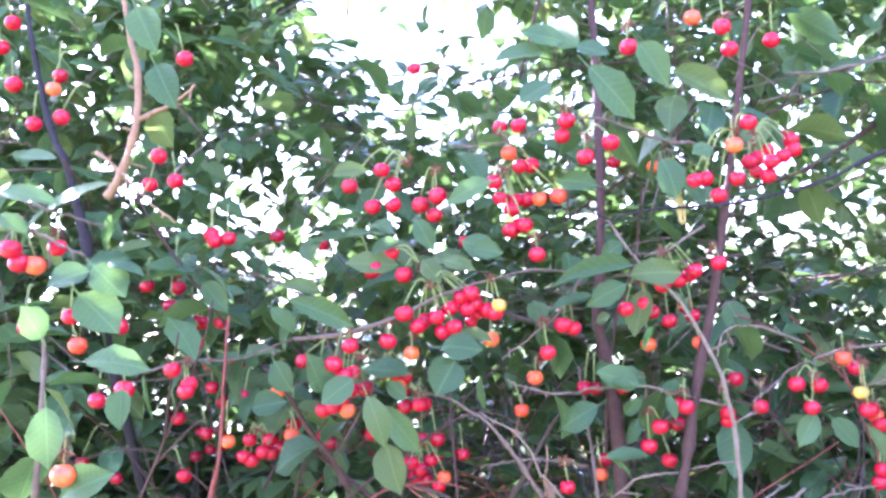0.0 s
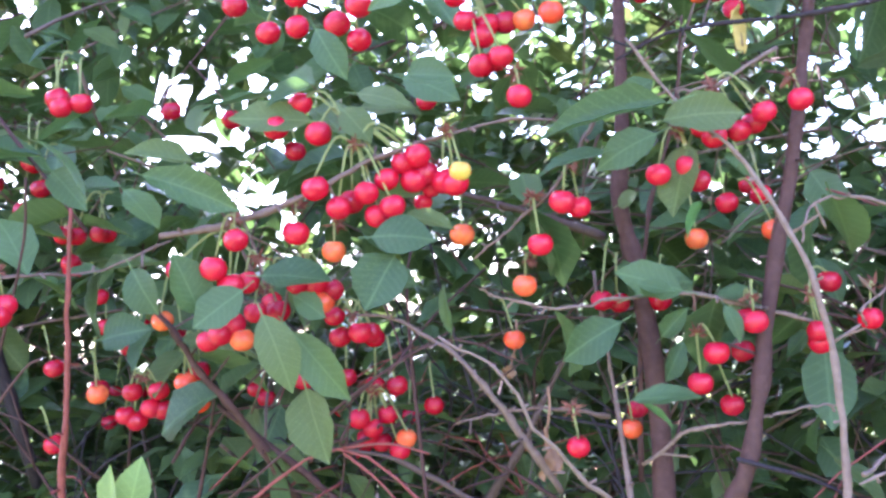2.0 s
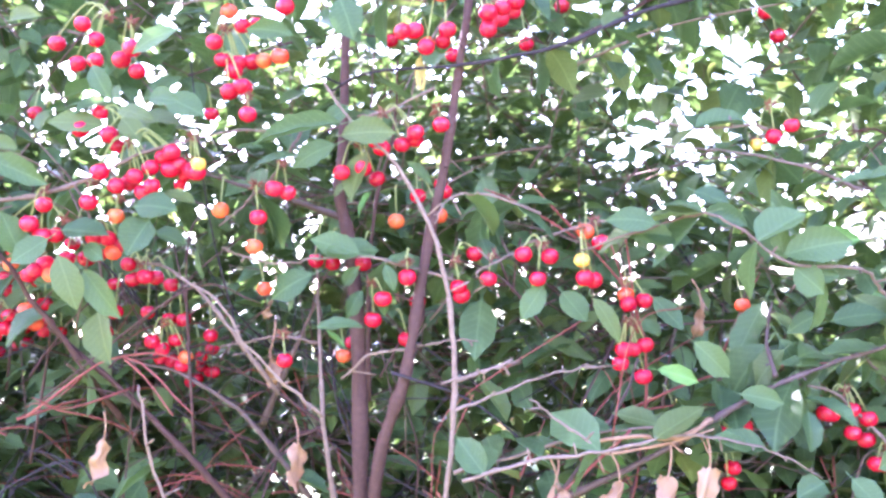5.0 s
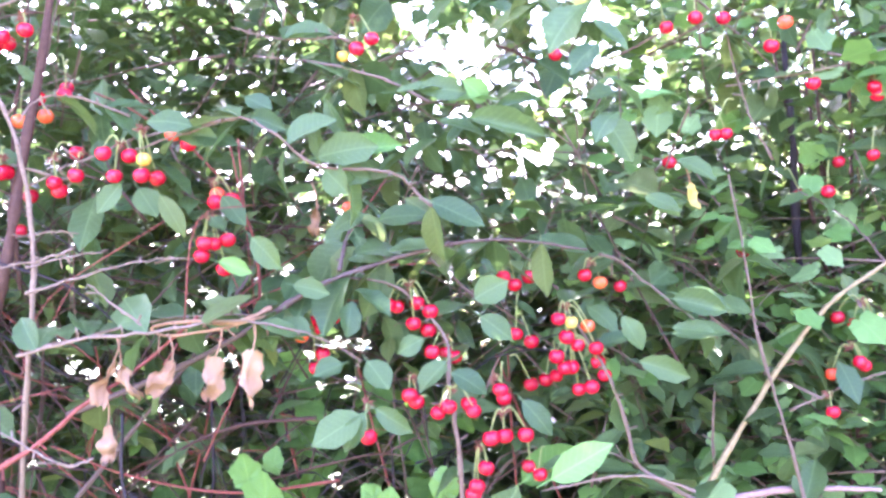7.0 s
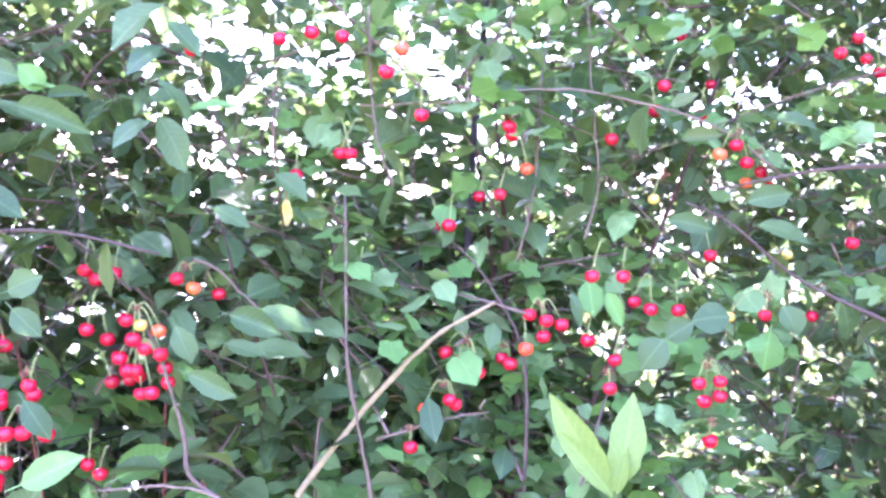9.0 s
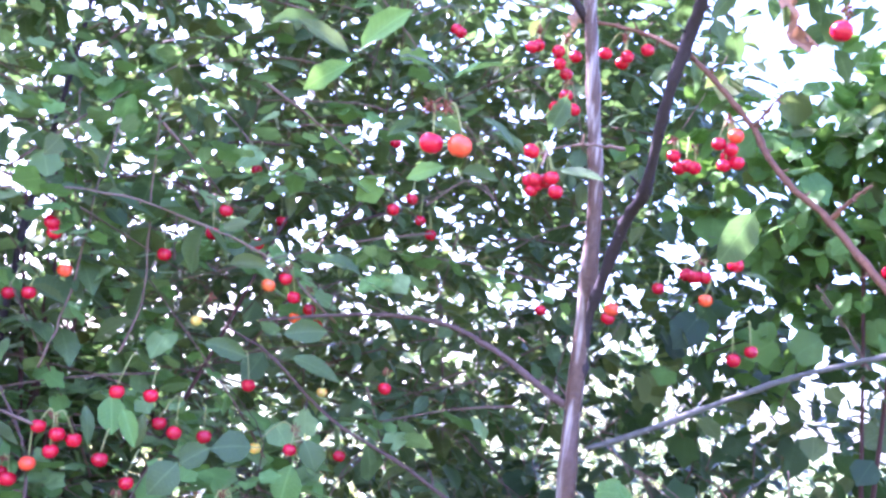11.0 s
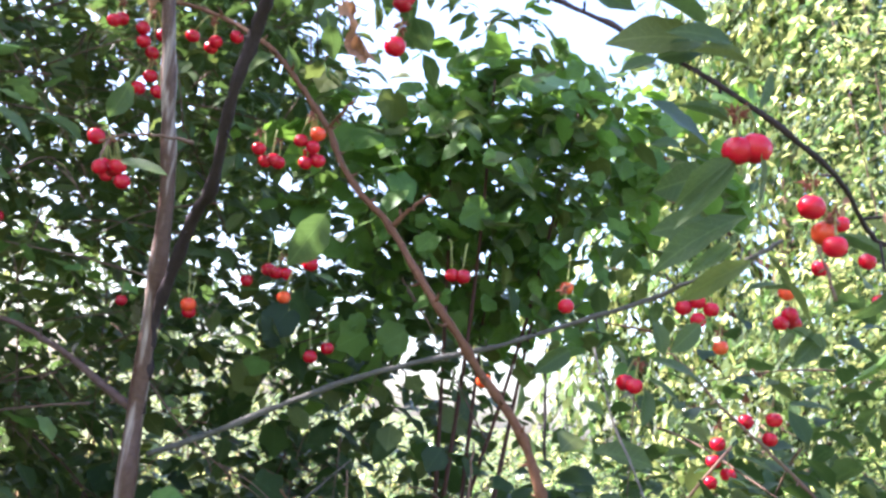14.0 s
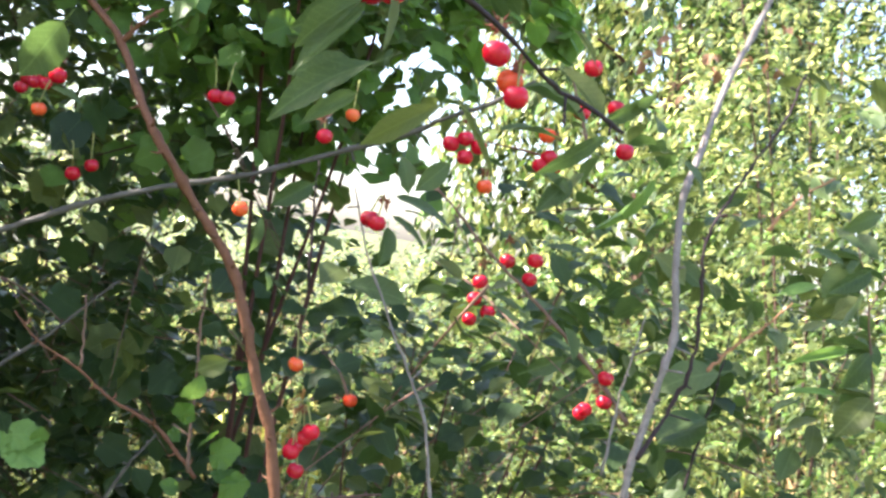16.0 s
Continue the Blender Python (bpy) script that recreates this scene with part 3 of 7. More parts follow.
branch(A, 0.003, 0.005, BROWN, 0, [(-0.178, 1.182, 1.552), (-0.128, 1.187, 1.500), (-0.094, 1.212, 1.453), (-0.046, 1.238, 1.383), (0.003, 1.286, 1.293), (0.062, 1.314, 1.201)])
branch(A, 0.002, 0.004, GREY, 0, [(-0.102, 1.209, 1.503), (-0.042, 1.213, 1.483), (0.019, 1.228, 1.434), (0.056, 1.254, 1.372), (0.091, 1.290, 1.299)])
branch(A, 0.0008, 0.00205, PALE, 0, [(0.019, 1.069, 1.584), (0.057, 1.063, 1.555), (0.077, 1.076, 1.511), (0.109, 1.101, 1.463), (0.141, 1.124, 1.423)])
branch(A, 0.002, 0.003, TWIG, 0, [(0.142, 1.173, 1.615), (0.141, 1.149, 1.522), (0.138, 1.135, 1.419), (0.138, 1.161, 1.312)])
branch(A, 0.0012, 0.00205, PALE, 0, [(-0.043, 1.092, 1.478), (-0.040, 1.096, 1.415), (-0.032, 1.122, 1.328)])
branch(A, 0.002, 0.0035, BROWN, 1, [(0.361, 1.193, 1.800), (0.444, 1.216, 1.814), (0.555, 1.249, 1.864), (0.635, 1.280, 1.916)])
branch(A, 0.002, 0.004, GREY, 1, [(0.905, 1.203, 1.416), (0.826, 1.178, 1.433), (0.767, 1.165, 1.438), (0.695, 1.150, 1.428), (0.618, 1.135, 1.410), (0.578, 1.132, 1.394), (0.499, 1.147, 1.354), (0.400, 1.170, 1.312), (0.258, 1.200, 1.266)])
branch(A, 0.0008, 0.00205, PALE, 1, [(0.640, 1.105, 1.316), (0.605, 1.103, 1.341), (0.558, 1.090, 1.362), (0.500, 1.077, 1.375), (0.421, 1.052, 1.370), (0.353, 1.038, 1.370), (0.286, 1.033, 1.358)])
branch(A, 0.0015, 0.003, ORANGE, 0, [(0.539, 1.099, 1.375), (0.494, 1.096, 1.366), (0.431, 1.092, 1.362), (0.413, 1.092, 1.373), (0.457, 1.094, 1.376), (0.507, 1.097, 1.371), (0.541, 1.120, 1.382)])
branch(A, 0.0015, 0.003, TWIG, 1, [(0.616, 1.145, 1.410), (0.672, 1.158, 1.397), (0.705, 1.170, 1.365), (0.732, 1.161, 1.325), (0.732, 1.140, 1.272), (0.737, 1.129, 1.216), (0.737, 1.138, 1.137)])
branch(A, 0.0008, 0.00164, PALE, 0, [(0.358, 1.059, 1.426), (0.389, 1.060, 1.399), (0.419, 1.062, 1.372)])
branch(A, 0.001, 0.002, GREY, 0, [(0.717, 1.161, 1.427), (0.743, 1.183, 1.398), (0.767, 1.194, 1.372)])
branch(A, 0.001, 0.002, GREY, 0, [(0.813, 1.177, 1.432), (0.840, 1.199, 1.403), (0.868, 1.220, 1.371)])
branch(A, 0.0012, 0.002, TWIG, 1, [(0.425, 1.056, 1.566), (0.484, 1.049, 1.578), (0.544, 1.043, 1.587), (0.580, 1.045, 1.566), (0.620, 1.047, 1.532), (0.693, 1.071, 1.519), (0.716, 1.092, 1.497), (0.733, 1.093, 1.480)])
branch(A, 0.0015, 0.003, GREY, 1, [(0.640, 1.208, 1.494), (0.623, 1.186, 1.455), (0.617, 1.145, 1.417)])
branch(A, 0.003, 0.0035, RED, 0, [(0.458, 1.114, 1.380), (0.383, 1.109, 1.325), (0.332, 1.085, 1.295), (0.278, 1.081, 1.255), (0.213, 1.077, 1.220), (0.102, 1.119, 1.145)])
branch(A, 0.0015, 0.0025, RED, 0, [(0.244, 1.179, 1.233), (0.323, 1.233, 1.176), (0.434, 1.289, 1.134), (0.568, 1.298, 1.139)])
branch(A, 0.002, 0.0035, GREY, 0, [(0.494, 1.278, 1.442), (0.466, 1.256, 1.395), (0.395, 1.250, 1.311), (0.285, 1.261, 1.201), (0.212, 1.275, 1.132)])
branch(A, 0.0015, 0.003, TWIG, 1, [(0.874, 1.220, 1.348), (0.901, 1.221, 1.301), (0.920, 1.211, 1.260), (0.937, 1.221, 1.196), (0.950, 1.221, 1.147), (1.021, 1.245, 1.094)])
branch(A, 0.0012, 0.00205, PALE, 0, [(0.829, 1.213, 1.130), (0.897, 1.208, 1.141), (0.958, 1.211, 1.138), (1.012, 1.224, 1.114)])
branch(A, 0.001, 0.002, TWIG, 1, [(1.071, 1.311, 1.285), (1.008, 1.298, 1.342), (0.953, 1.286, 1.394), (0.925, 1.274, 1.407)])
branch(A, 0.0015, 0.0025, BROWN, 0, [(0.276, 1.330, 1.143), (0.344, 1.325, 1.186), (0.433, 1.321, 1.215), (0.539, 1.327, 1.218)])
branch(A, 0.00096, 0.00164, PALE, 0, [(0.276, 1.034, 1.452), (0.314, 1.047, 1.457), (0.346, 1.059, 1.467)])
branch(A, 0.0008, 0.00164, PALE, 0, [(0.267, 1.021, 1.281), (0.301, 1.023, 1.258), (0.335, 1.024, 1.240), (0.358, 1.036, 1.244)])
branch(A, 0.001, 0.002, TWIG, 1, [(0.512, 1.164, 1.709), (0.570, 1.167, 1.691), (0.629, 1.170, 1.687), (0.648, 1.172, 1.681)])
branch(A, 0.001, 0.002, TWIG, 1, [(0.535, 1.164, 1.674), (0.607, 1.169, 1.660), (0.685, 1.163, 1.633), (0.736, 1.156, 1.601)])
branch(B, 0.0015, 0.003, TWIG, 1, [(1.103, 1.321, 1.494), (1.111, 1.303, 1.385), (1.119, 1.296, 1.279), (1.143, 1.298, 1.171), (1.157, 1.302, 1.097), (1.192, 1.315, 0.868)])
branch(B, 0.005, 0.007, DARK, 0, [(1.282, 1.697, 2.037), (1.274, 1.630, 1.801), (1.267, 1.601, 1.675), (1.263, 1.584, 1.571), (1.263, 1.599, 1.361), (1.268, 1.623, 0.993)])
branch(B, 0.0008, 0.00205, PALE, 1, [(1.114, 1.349, 1.611), (1.244, 1.347, 1.621), (1.362, 1.367, 1.646), (1.493, 1.383, 1.631), (1.590, 1.399, 1.604), (1.699, 1.432, 1.541)])
branch(B, 0.001, 0.0018, TWIG, 1, [(1.408, 1.425, 1.772), (1.423, 1.414, 1.619), (1.434, 1.416, 1.520), (1.418, 1.412, 1.450)])
branch(B, 0.001, 0.0018, TWIG, 1, [(1.360, 1.424, 1.746), (1.350, 1.407, 1.646), (1.346, 1.388, 1.516), (1.328, 1.381, 1.417)])
branch(B, 0.001, 0.0018, TWIG, 1, [(1.118, 1.359, 1.745), (1.126, 1.352, 1.651), (1.139, 1.336, 1.571), (1.163, 1.331, 1.508)])
branch(B, 0.002, 0.004, GREY, 1, [(1.544, 1.370, 1.506), (1.605, 1.380, 1.481), (1.710, 1.407, 1.409), (1.843, 1.427, 1.353), (2.055, 1.486, 1.247), (2.243, 1.610, 1.162)])
branch(B, 0.001, 0.0026, GREY, 0, [(1.197, 1.358, 1.469), (1.262, 1.363, 1.423), (1.307, 1.368, 1.365), (1.335, 1.364, 1.314), (1.348, 1.358, 1.239), (1.352, 1.367, 1.083)])
branch(B, 0.0008, 0.001804, PALE, 0, [(1.299, 1.318, 1.228), (1.242, 1.319, 1.215), (1.156, 1.318, 1.184)])
branch(V, 0.003, 0.0046, STRAW, 0, [(1.299, 1.325, 1.367), (1.240, 1.333, 1.329), (1.198, 1.340, 1.290), (1.134, 1.337, 1.214), (1.052, 1.330, 1.096), (0.961, 1.331, 0.943)])
branch(V, 0.004, 0.006, REDCANE, 0, [(1.254, 1.289, 1.082), (1.185, 1.315, 1.082), (1.117, 1.330, 1.077), (1.012, 1.374, 1.047)])
branch(V, 0.002, 0.003, TWIG, 0, [(1.076, 1.380, 1.215), (1.069, 1.389, 1.137), (1.072, 1.407, 1.038)])

branch(B, 0.009, 0.0145, BARK, 0, [(1.760, 1.068, 2.261), (1.784, 1.055, 2.105), (1.821, 1.062, 2.013), (1.847, 1.072, 1.931), (1.875, 1.080, 1.814), (1.900, 1.090, 1.699), (1.923, 1.119, 1.500), (1.928, 1.117, 1.399), (1.944, 1.123, 1.215), (1.945, 1.103, 1.055), (1.955, 1.077, 0.853), (2.013, 0.970, 0.274)])
branch(B, 0.0088, 0.0064, DARK, 0, [(1.743, 0.662, 2.027), (1.774, 0.707, 1.978), (1.791, 0.729, 1.958), (1.808, 0.767, 1.922), (1.826, 0.796, 1.875), (1.840, 0.837, 1.838), (1.847, 0.874, 1.783), (1.881, 0.950, 1.711), (1.892, 0.997, 1.690), (1.907, 1.058, 1.634), (1.917, 1.098, 1.584), (1.924, 1.113, 1.536), (1.929, 1.118, 1.475)])
branch(B, 0.0024, 0.0024, DARK, 0, [(2.162, 0.361, 1.671), (2.126, 0.370, 1.682), (2.099, 0.379, 1.688), (2.009, 0.359, 1.704), (1.935, 0.374, 1.727), (1.903, 0.440, 1.772), (1.899, 0.511, 1.813), (1.882, 0.558, 1.835), (1.862, 0.607, 1.854), (1.852, 0.658, 1.868), (1.843, 0.710, 1.878), (1.826, 0.796, 1.874)])
branch(B, 0.003, 0.0055, DARK, 0, [(1.650, 1.019, 2.047), (1.691, 1.027, 2.016), (1.711, 1.028, 2.011), (1.741, 1.038, 1.995), (1.779, 1.059, 1.970), (1.847, 1.078, 1.928)])
branch(B, 0.001, 0.0018, TWIG, 0, [(1.614, 1.022, 1.991), (1.636, 1.014, 1.972), (1.668, 1.000, 1.950), (1.704, 0.980, 1.944), (1.749, 0.953, 1.941), (1.787, 0.930, 1.936)])
branch(B, 0.001, 0.002, TWIG, 0, [(1.788, 1.025, 1.740), (1.806, 1.011, 1.750), (1.836, 0.991, 1.756), (1.864, 0.973, 1.755)])
branch(B, 0.0012, 0.0024, DARK, 0, [(1.810, 0.732, 1.901), (1.831, 0.723, 1.885), (1.854, 0.713, 1.874)])
branch(B, 0.0015, 0.003, TWIG, 0, [(1.907, 0.747, 2.013), (1.889, 0.764, 1.995), (1.866, 0.785, 1.972), (1.852, 0.799, 1.953)])
branch(B, 0.001, 0.0018, DARK, 0, [(2.003, 0.640, 1.967), (1.983, 0.650, 1.976), (1.952, 0.667, 1.982), (1.929, 0.682, 1.980)])
branch(B, 0.0036, 0.004, MOSS_GREY, 0, [(2.323, 0.582, 1.744), (2.313, 0.622, 1.718), (2.301, 0.678, 1.696), (2.299, 0.710, 1.681), (2.252, 0.799, 1.637), (2.194, 0.854, 1.601), (2.144, 0.902, 1.577), (2.094, 0.950, 1.549), (2.045, 0.996, 1.513), (1.988, 1.051, 1.468), (1.938, 1.098, 1.433)])
branch(B, 0.0015, 0.0042, MOSS_GREY, 0, [(2.239, 1.130, 1.449), (2.218, 1.149, 1.418), (2.185, 1.182, 1.365), (2.152, 1.213, 1.323), (2.100, 1.262, 1.258), (2.042, 1.318, 1.207), (1.963, 1.393, 1.143)])
branch(B, 0.002, 0.006, GREY, 0, [(1.589, 1.417, 1.524), (1.658, 1.404, 1.542), (1.751, 1.387, 1.561), (1.829, 1.334, 1.560), (1.881, 1.267, 1.533), (1.918, 1.213, 1.500), (1.935, 1.162, 1.479)])
branch(V, 0.0046, 0.005, CANE, 0, [(1.885, 1.194, 1.974), (1.917, 1.141, 1.960), (1.946, 1.082, 1.934), (1.970, 1.029, 1.898), (1.990, 0.993, 1.857), (2.009, 0.958, 1.813), (2.015, 0.912, 1.755), (2.037, 0.853, 1.702), (2.029, 0.779, 1.643), (2.038, 0.741, 1.605), (2.065, 0.715, 1.561), (2.087, 0.681, 1.517), (2.098, 0.657, 1.467), (2.108, 0.641, 1.421), (2.119, 0.624, 1.381), (2.125, 0.604, 1.312), (2.133, 0.584, 1.214)])
branch(V, 0.0018, 0.003, CANE, 0, [(2.054, 0.818, 1.738), (2.043, 0.830, 1.723), (2.037, 0.853, 1.702)])
branch(V, 0.0015, 0.0025, CANE, 0, [(2.013, 0.920, 1.844), (2.007, 0.929, 1.830), (2.009, 0.958, 1.813)])
branch(V, 0.0012, 0.0026, CANE, 0, [(2.049, 0.993, 1.418), (2.069, 0.974, 1.392), (2.104, 0.941, 1.370), (2.134, 0.913, 1.343), (2.167, 0.881, 1.326), (2.189, 0.861, 1.301), (2.207, 0.844, 1.277)])
branch(V, 0.0008, 0.0016, TWIG, 0, [(2.099, 0.946, 1.449), (2.103, 0.942, 1.409), (2.105, 0.940, 1.372)])
branch(V, 0.001, 0.0024, CANE, 0, [(1.917, 1.050, 1.329), (1.956, 1.013, 1.291), (1.980, 0.990, 1.268), (2.006, 0.966, 1.233), (2.032, 0.941, 1.198)])
branch(V, 0.001, 0.002, TWIG, 0, [(1.959, 1.010, 1.323), (1.972, 0.998, 1.289), (1.990, 0.981, 1.258)])
branch(V, 0.001, 0.002, PALE, 0, [(2.007, 0.909, 1.291), (2.018, 0.899, 1.257), (2.027, 0.890, 1.220)])
branch(V, 0.001, 0.0018, TWIG, 0, [(2.147, 0.803, 1.500), (2.150, 0.801, 1.437), (2.155, 0.796, 1.357), (2.160, 0.792, 1.301)])
branch(V, 0.0015, 0.003, MOSS_GREY, 0, [(2.218, 0.950, 1.296), (2.201, 0.969, 1.255), (2.188, 0.983, 1.211), (2.177, 0.996, 1.162)])
branch(V, 0.0012, 0.0022, GREY, 0, [(2.329, 0.687, 1.302), (2.296, 0.723, 1.289), (2.264, 0.756, 1.275), (2.233, 0.789, 1.260)])
branch(C, 0.0066, 0.0043, ASH, 0, [(2.730, 0.550, 2.012), (2.693, 0.559, 1.910), (2.602, 0.536, 1.809), (2.538, 0.514, 1.725), (2.495, 0.500, 1.663), (2.473, 0.480, 1.592), (2.472, 0.467, 1.531), (2.460, 0.465, 1.491), (2.455, 0.470, 1.439), (2.441, 0.470, 1.384), (2.442, 0.469, 1.338), (2.429, 0.455, 1.225)])
branch(C, 0.0014, 0.0023, DARK, 0, [(2.575, 0.431, 1.819), (2.547, 0.432, 1.763), (2.513, 0.440, 1.707), (2.479, 0.448, 1.650), (2.475, 0.454, 1.611), (2.481, 0.449, 1.555), (2.482, 0.448, 1.497), (2.473, 0.459, 1.449), (2.442, 0.464, 1.401)])
branch(C, 0.001, 0.002, ASH, 0, [(2.569, 0.560, 1.543), (2.562, 0.568, 1.468), (2.560, 0.572, 1.401), (2.560, 0.574, 1.348)])
branch(C, 0.001, 0.0022, ORANGE, 0, [(2.619, 0.418, 1.581), (2.603, 0.437, 1.549), (2.581, 0.460, 1.518), (2.568, 0.474, 1.491)])
branch(C, 0.0012, 0.0022, ORANGE, 0, [(2.665, 0.417, 1.726), (2.639, 0.445, 1.693), (2.622, 0.462, 1.654)])
branch(C, 0.0018, 0.0028, ASH, 0, [(2.584, 0.314, 1.384), (2.546, 0.355, 1.377), (2.505, 0.398, 1.366), (2.445, 0.462, 1.341)])
branch(C, 0.0015, 0.003, TWIG, 0, [(2.400, 0.769, 1.642), (2.423, 0.747, 1.614), (2.460, 0.712, 1.570), (2.499, 0.676, 1.533), (2.533, 0.644, 1.495), (2.570, 0.609, 1.451), (2.602, 0.579, 1.406)])
branch(C, 0.001, 0.002, DARK, 0, [(2.335, 0.900, 1.643), (2.338, 0.897, 1.596), (2.342, 0.893, 1.548), (2.348, 0.888, 1.487)])
branch(C, 0.001, 0.0022, ASH, 0, [(2.302, 0.793, 1.622), (2.327, 0.770, 1.539), (2.367, 0.732, 1.441), (2.396, 0.706, 1.372), (2.416, 0.687, 1.262)])
branch(C, 0.001, 0.002, TWIG, 1, [(2.878, 0.482, 1.710), (2.902, 0.456, 1.642), (2.919, 0.438, 1.556), (2.936, 0.419, 1.441)])
branch(C, 0.001, 0.002, DARK, 1, [(2.656, 0.499, 1.554), (2.652, 0.502, 1.473), (2.645, 0.510, 1.391), (2.640, 0.515, 1.323)])
branch(C, 0.001, 0.002, TWIG, 0, [(2.373, 0.582, 1.770), (2.386, 0.568, 1.728), (2.394, 0.559, 1.695)])

# fruit
fruit(A, (-0.018, 1.058, 1.725), [(-0.049, 1.052, 1.698, 'r'), (-0.036, 1.060, 1.683, 'r'), (-0.029, 1.078, 1.688, 'd'), (-0.015, 1.057, 1.690, 'r'), (-0.000, 1.063, 1.698, 'r'), (0.013, 1.066, 1.708, 'd'), (0.024, 1.061, 1.711, 'r'), (0.018, 1.068, 1.695, 'r'), (0.027, 1.071, 1.699, 'd'), (-0.010, 1.065, 1.674, 'r'), (0.002, 1.056, 1.678, 'r')])
fruit(A, (-0.026, 1.081, 1.747), [(-0.045, 1.074, 1.740, 'r'), (-0.076, 1.078, 1.750, 'r'), (-0.057, 1.084, 1.766, 'r')])
fruit(A, (0.033, 1.087, 1.706), [(0.029, 1.082, 1.689, 's'), (0.021, 1.088, 1.681, 's')])
fruit(A, (0.047, 1.061, 1.724), [(0.052, 1.057, 1.695, 'y'), (0.047, 1.064, 1.688, 'r'), (0.040, 1.069, 1.691, 'r')])
fruit(A, (-0.108, 1.056, 1.687), [(-0.109, 1.051, 1.671, 'r'), (-0.129, 1.057, 1.654, 'r'), (-0.121, 1.065, 1.641, 'r')])
fruit(A, (-0.103, 1.083, 1.659), [(-0.112, 1.078, 1.642, 'r'), (-0.166, 1.092, 1.660, 'd')])
fruit(A, (-0.067, 1.073, 1.690), [(-0.070, 1.068, 1.671, 'r')])
fruit(A, (-0.043, 1.085, 1.674), [(-0.047, 1.080, 1.655, 'o')])
fruit(A, (-0.075, 1.105, 1.653), [(-0.081, 1.100, 1.637, 'r'), (-0.069, 1.107, 1.636, 'r'), (-0.067, 1.114, 1.621, 'o'), (-0.059, 1.117, 1.629, 'd')])
fruit(A, (-0.112, 1.125, 1.638), [(-0.120, 1.119, 1.621, 'r'), (-0.107, 1.138, 1.620, 'd')])
fruit(A, (-0.132, 1.085, 1.623), [(-0.137, 1.079, 1.608, 'r'), (-0.129, 1.085, 1.614, 'r'), (-0.150, 1.091, 1.605, 'r'), (-0.123, 1.084, 1.602, 'o')])
fruit(A, (-0.051, 1.150, 1.609), [(-0.067, 1.155, 1.610, 'd'), (-0.048, 1.151, 1.594, 'r'), (-0.043, 1.170, 1.593, 'd'), (-0.065, 1.159, 1.593, 'd')])
fruit(A, None, [(-0.212, 1.175, 1.627, 'o'), (-0.203, 1.185, 1.574, 'o'), (-0.279, 1.187, 1.575, 'o'), (-0.193, 1.184, 1.556, 'o')])
fruit(A, (-0.245, 1.202, 1.583), [(-0.258, 1.209, 1.572, 'd'), (-0.233, 1.204, 1.570, 'r'), (-0.267, 1.210, 1.553, 'r'), (-0.259, 1.213, 1.547, 'd'), (-0.243, 1.208, 1.556, 'r'), (-0.234, 1.211, 1.553, 'd')])
fruit(A, None, [(-0.112, 1.217, 1.561, 'd'), (-0.076, 1.225, 1.557, 'd'), (-0.054, 1.233, 1.546, 'd'), (-0.034, 1.225, 1.544, 'd'), (-0.006, 1.234, 1.522, 'd')])
fruit(A, (-0.053, 1.215, 1.544), [(-0.068, 1.210, 1.522, 'r'), (-0.066, 1.229, 1.503, 'd'), (-0.045, 1.223, 1.521, 'r'), (-0.058, 1.214, 1.512, 'r'), (-0.055, 1.233, 1.497, 'd'), (-0.031, 1.213, 1.500, 'o'), (-0.039, 1.220, 1.490, 'r')])
fruit(A, (0.101, 1.086, 1.764), [(0.101, 1.081, 1.745, 'r')])
fruit(A, None, [(0.093, 1.098, 1.780, 'r'), (0.078, 1.104, 1.777, 'r')])
fruit(A, (0.240, 1.095, 1.733), [(0.272, 1.092, 1.708, 'r'), (0.269, 1.111, 1.704, 'd'), (0.255, 1.104, 1.699, 'r'), (0.235, 1.094, 1.696, 'r'), (0.229, 1.100, 1.705, 'r')])
fruit(A, (0.295, 1.098, 1.731), [(0.299, 1.093, 1.713, 'r')])
fruit(A, (0.210, 1.096, 1.704), [(0.191, 1.091, 1.675, 'r'), (0.213, 1.098, 1.678, 'r'), (0.224, 1.117, 1.668, 'd')])
fruit(A, (0.130, 1.092, 1.692), [(0.120, 1.088, 1.666, 'r'), (0.132, 1.095, 1.661, 'r')])
fruit(A, (0.100, 1.092, 1.673), [(0.100, 1.089, 1.638, 'r')])
fruit(A, None, [(0.259, 1.196, 1.654, 'r'), (0.289, 1.203, 1.657, 'r'), (0.285, 1.221, 1.668, 'd'), (0.231, 1.200, 1.629, 'o')])
fruit(A, None, [(0.283, 1.159, 1.626, 'o'), (0.043, 1.151, 1.658, 'o')])
fruit(A, (0.091, 1.125, 1.630), [(0.085, 1.120, 1.611, 'o')])
fruit(A, None, [(0.143, 1.155, 1.591, 'r'), (0.158, 1.174, 1.587, 'd'), (0.191, 1.182, 1.584, 'd')])
fruit(A, (0.247, 1.117, 1.577), [(0.246, 1.112, 1.560, 'r'), (0.244, 1.130, 1.562, 'd')])
fruit(A, (0.206, 1.126, 1.557), [(0.217, 1.122, 1.541, 'r'), (0.203, 1.129, 1.520, 'r')])
fruit(A, None, [(0.248, 1.176, 1.535, 'd'), (0.232, 1.172, 1.495, 'r')])
fruit(A, (0.295, 1.140, 1.574), [(0.297, 1.136, 1.545, 'r'), (0.299, 1.143, 1.536, 'r'), (0.317, 1.158, 1.580, 'd')])
fruit(A, (0.106, 1.125, 1.515), [(0.106, 1.121, 1.487, 'r')])
fruit(A, None, [(0.155, 1.204, 1.483, 'o'), (0.164, 1.221, 1.497, 'd'), (0.071, 1.205, 1.569, 'o')])
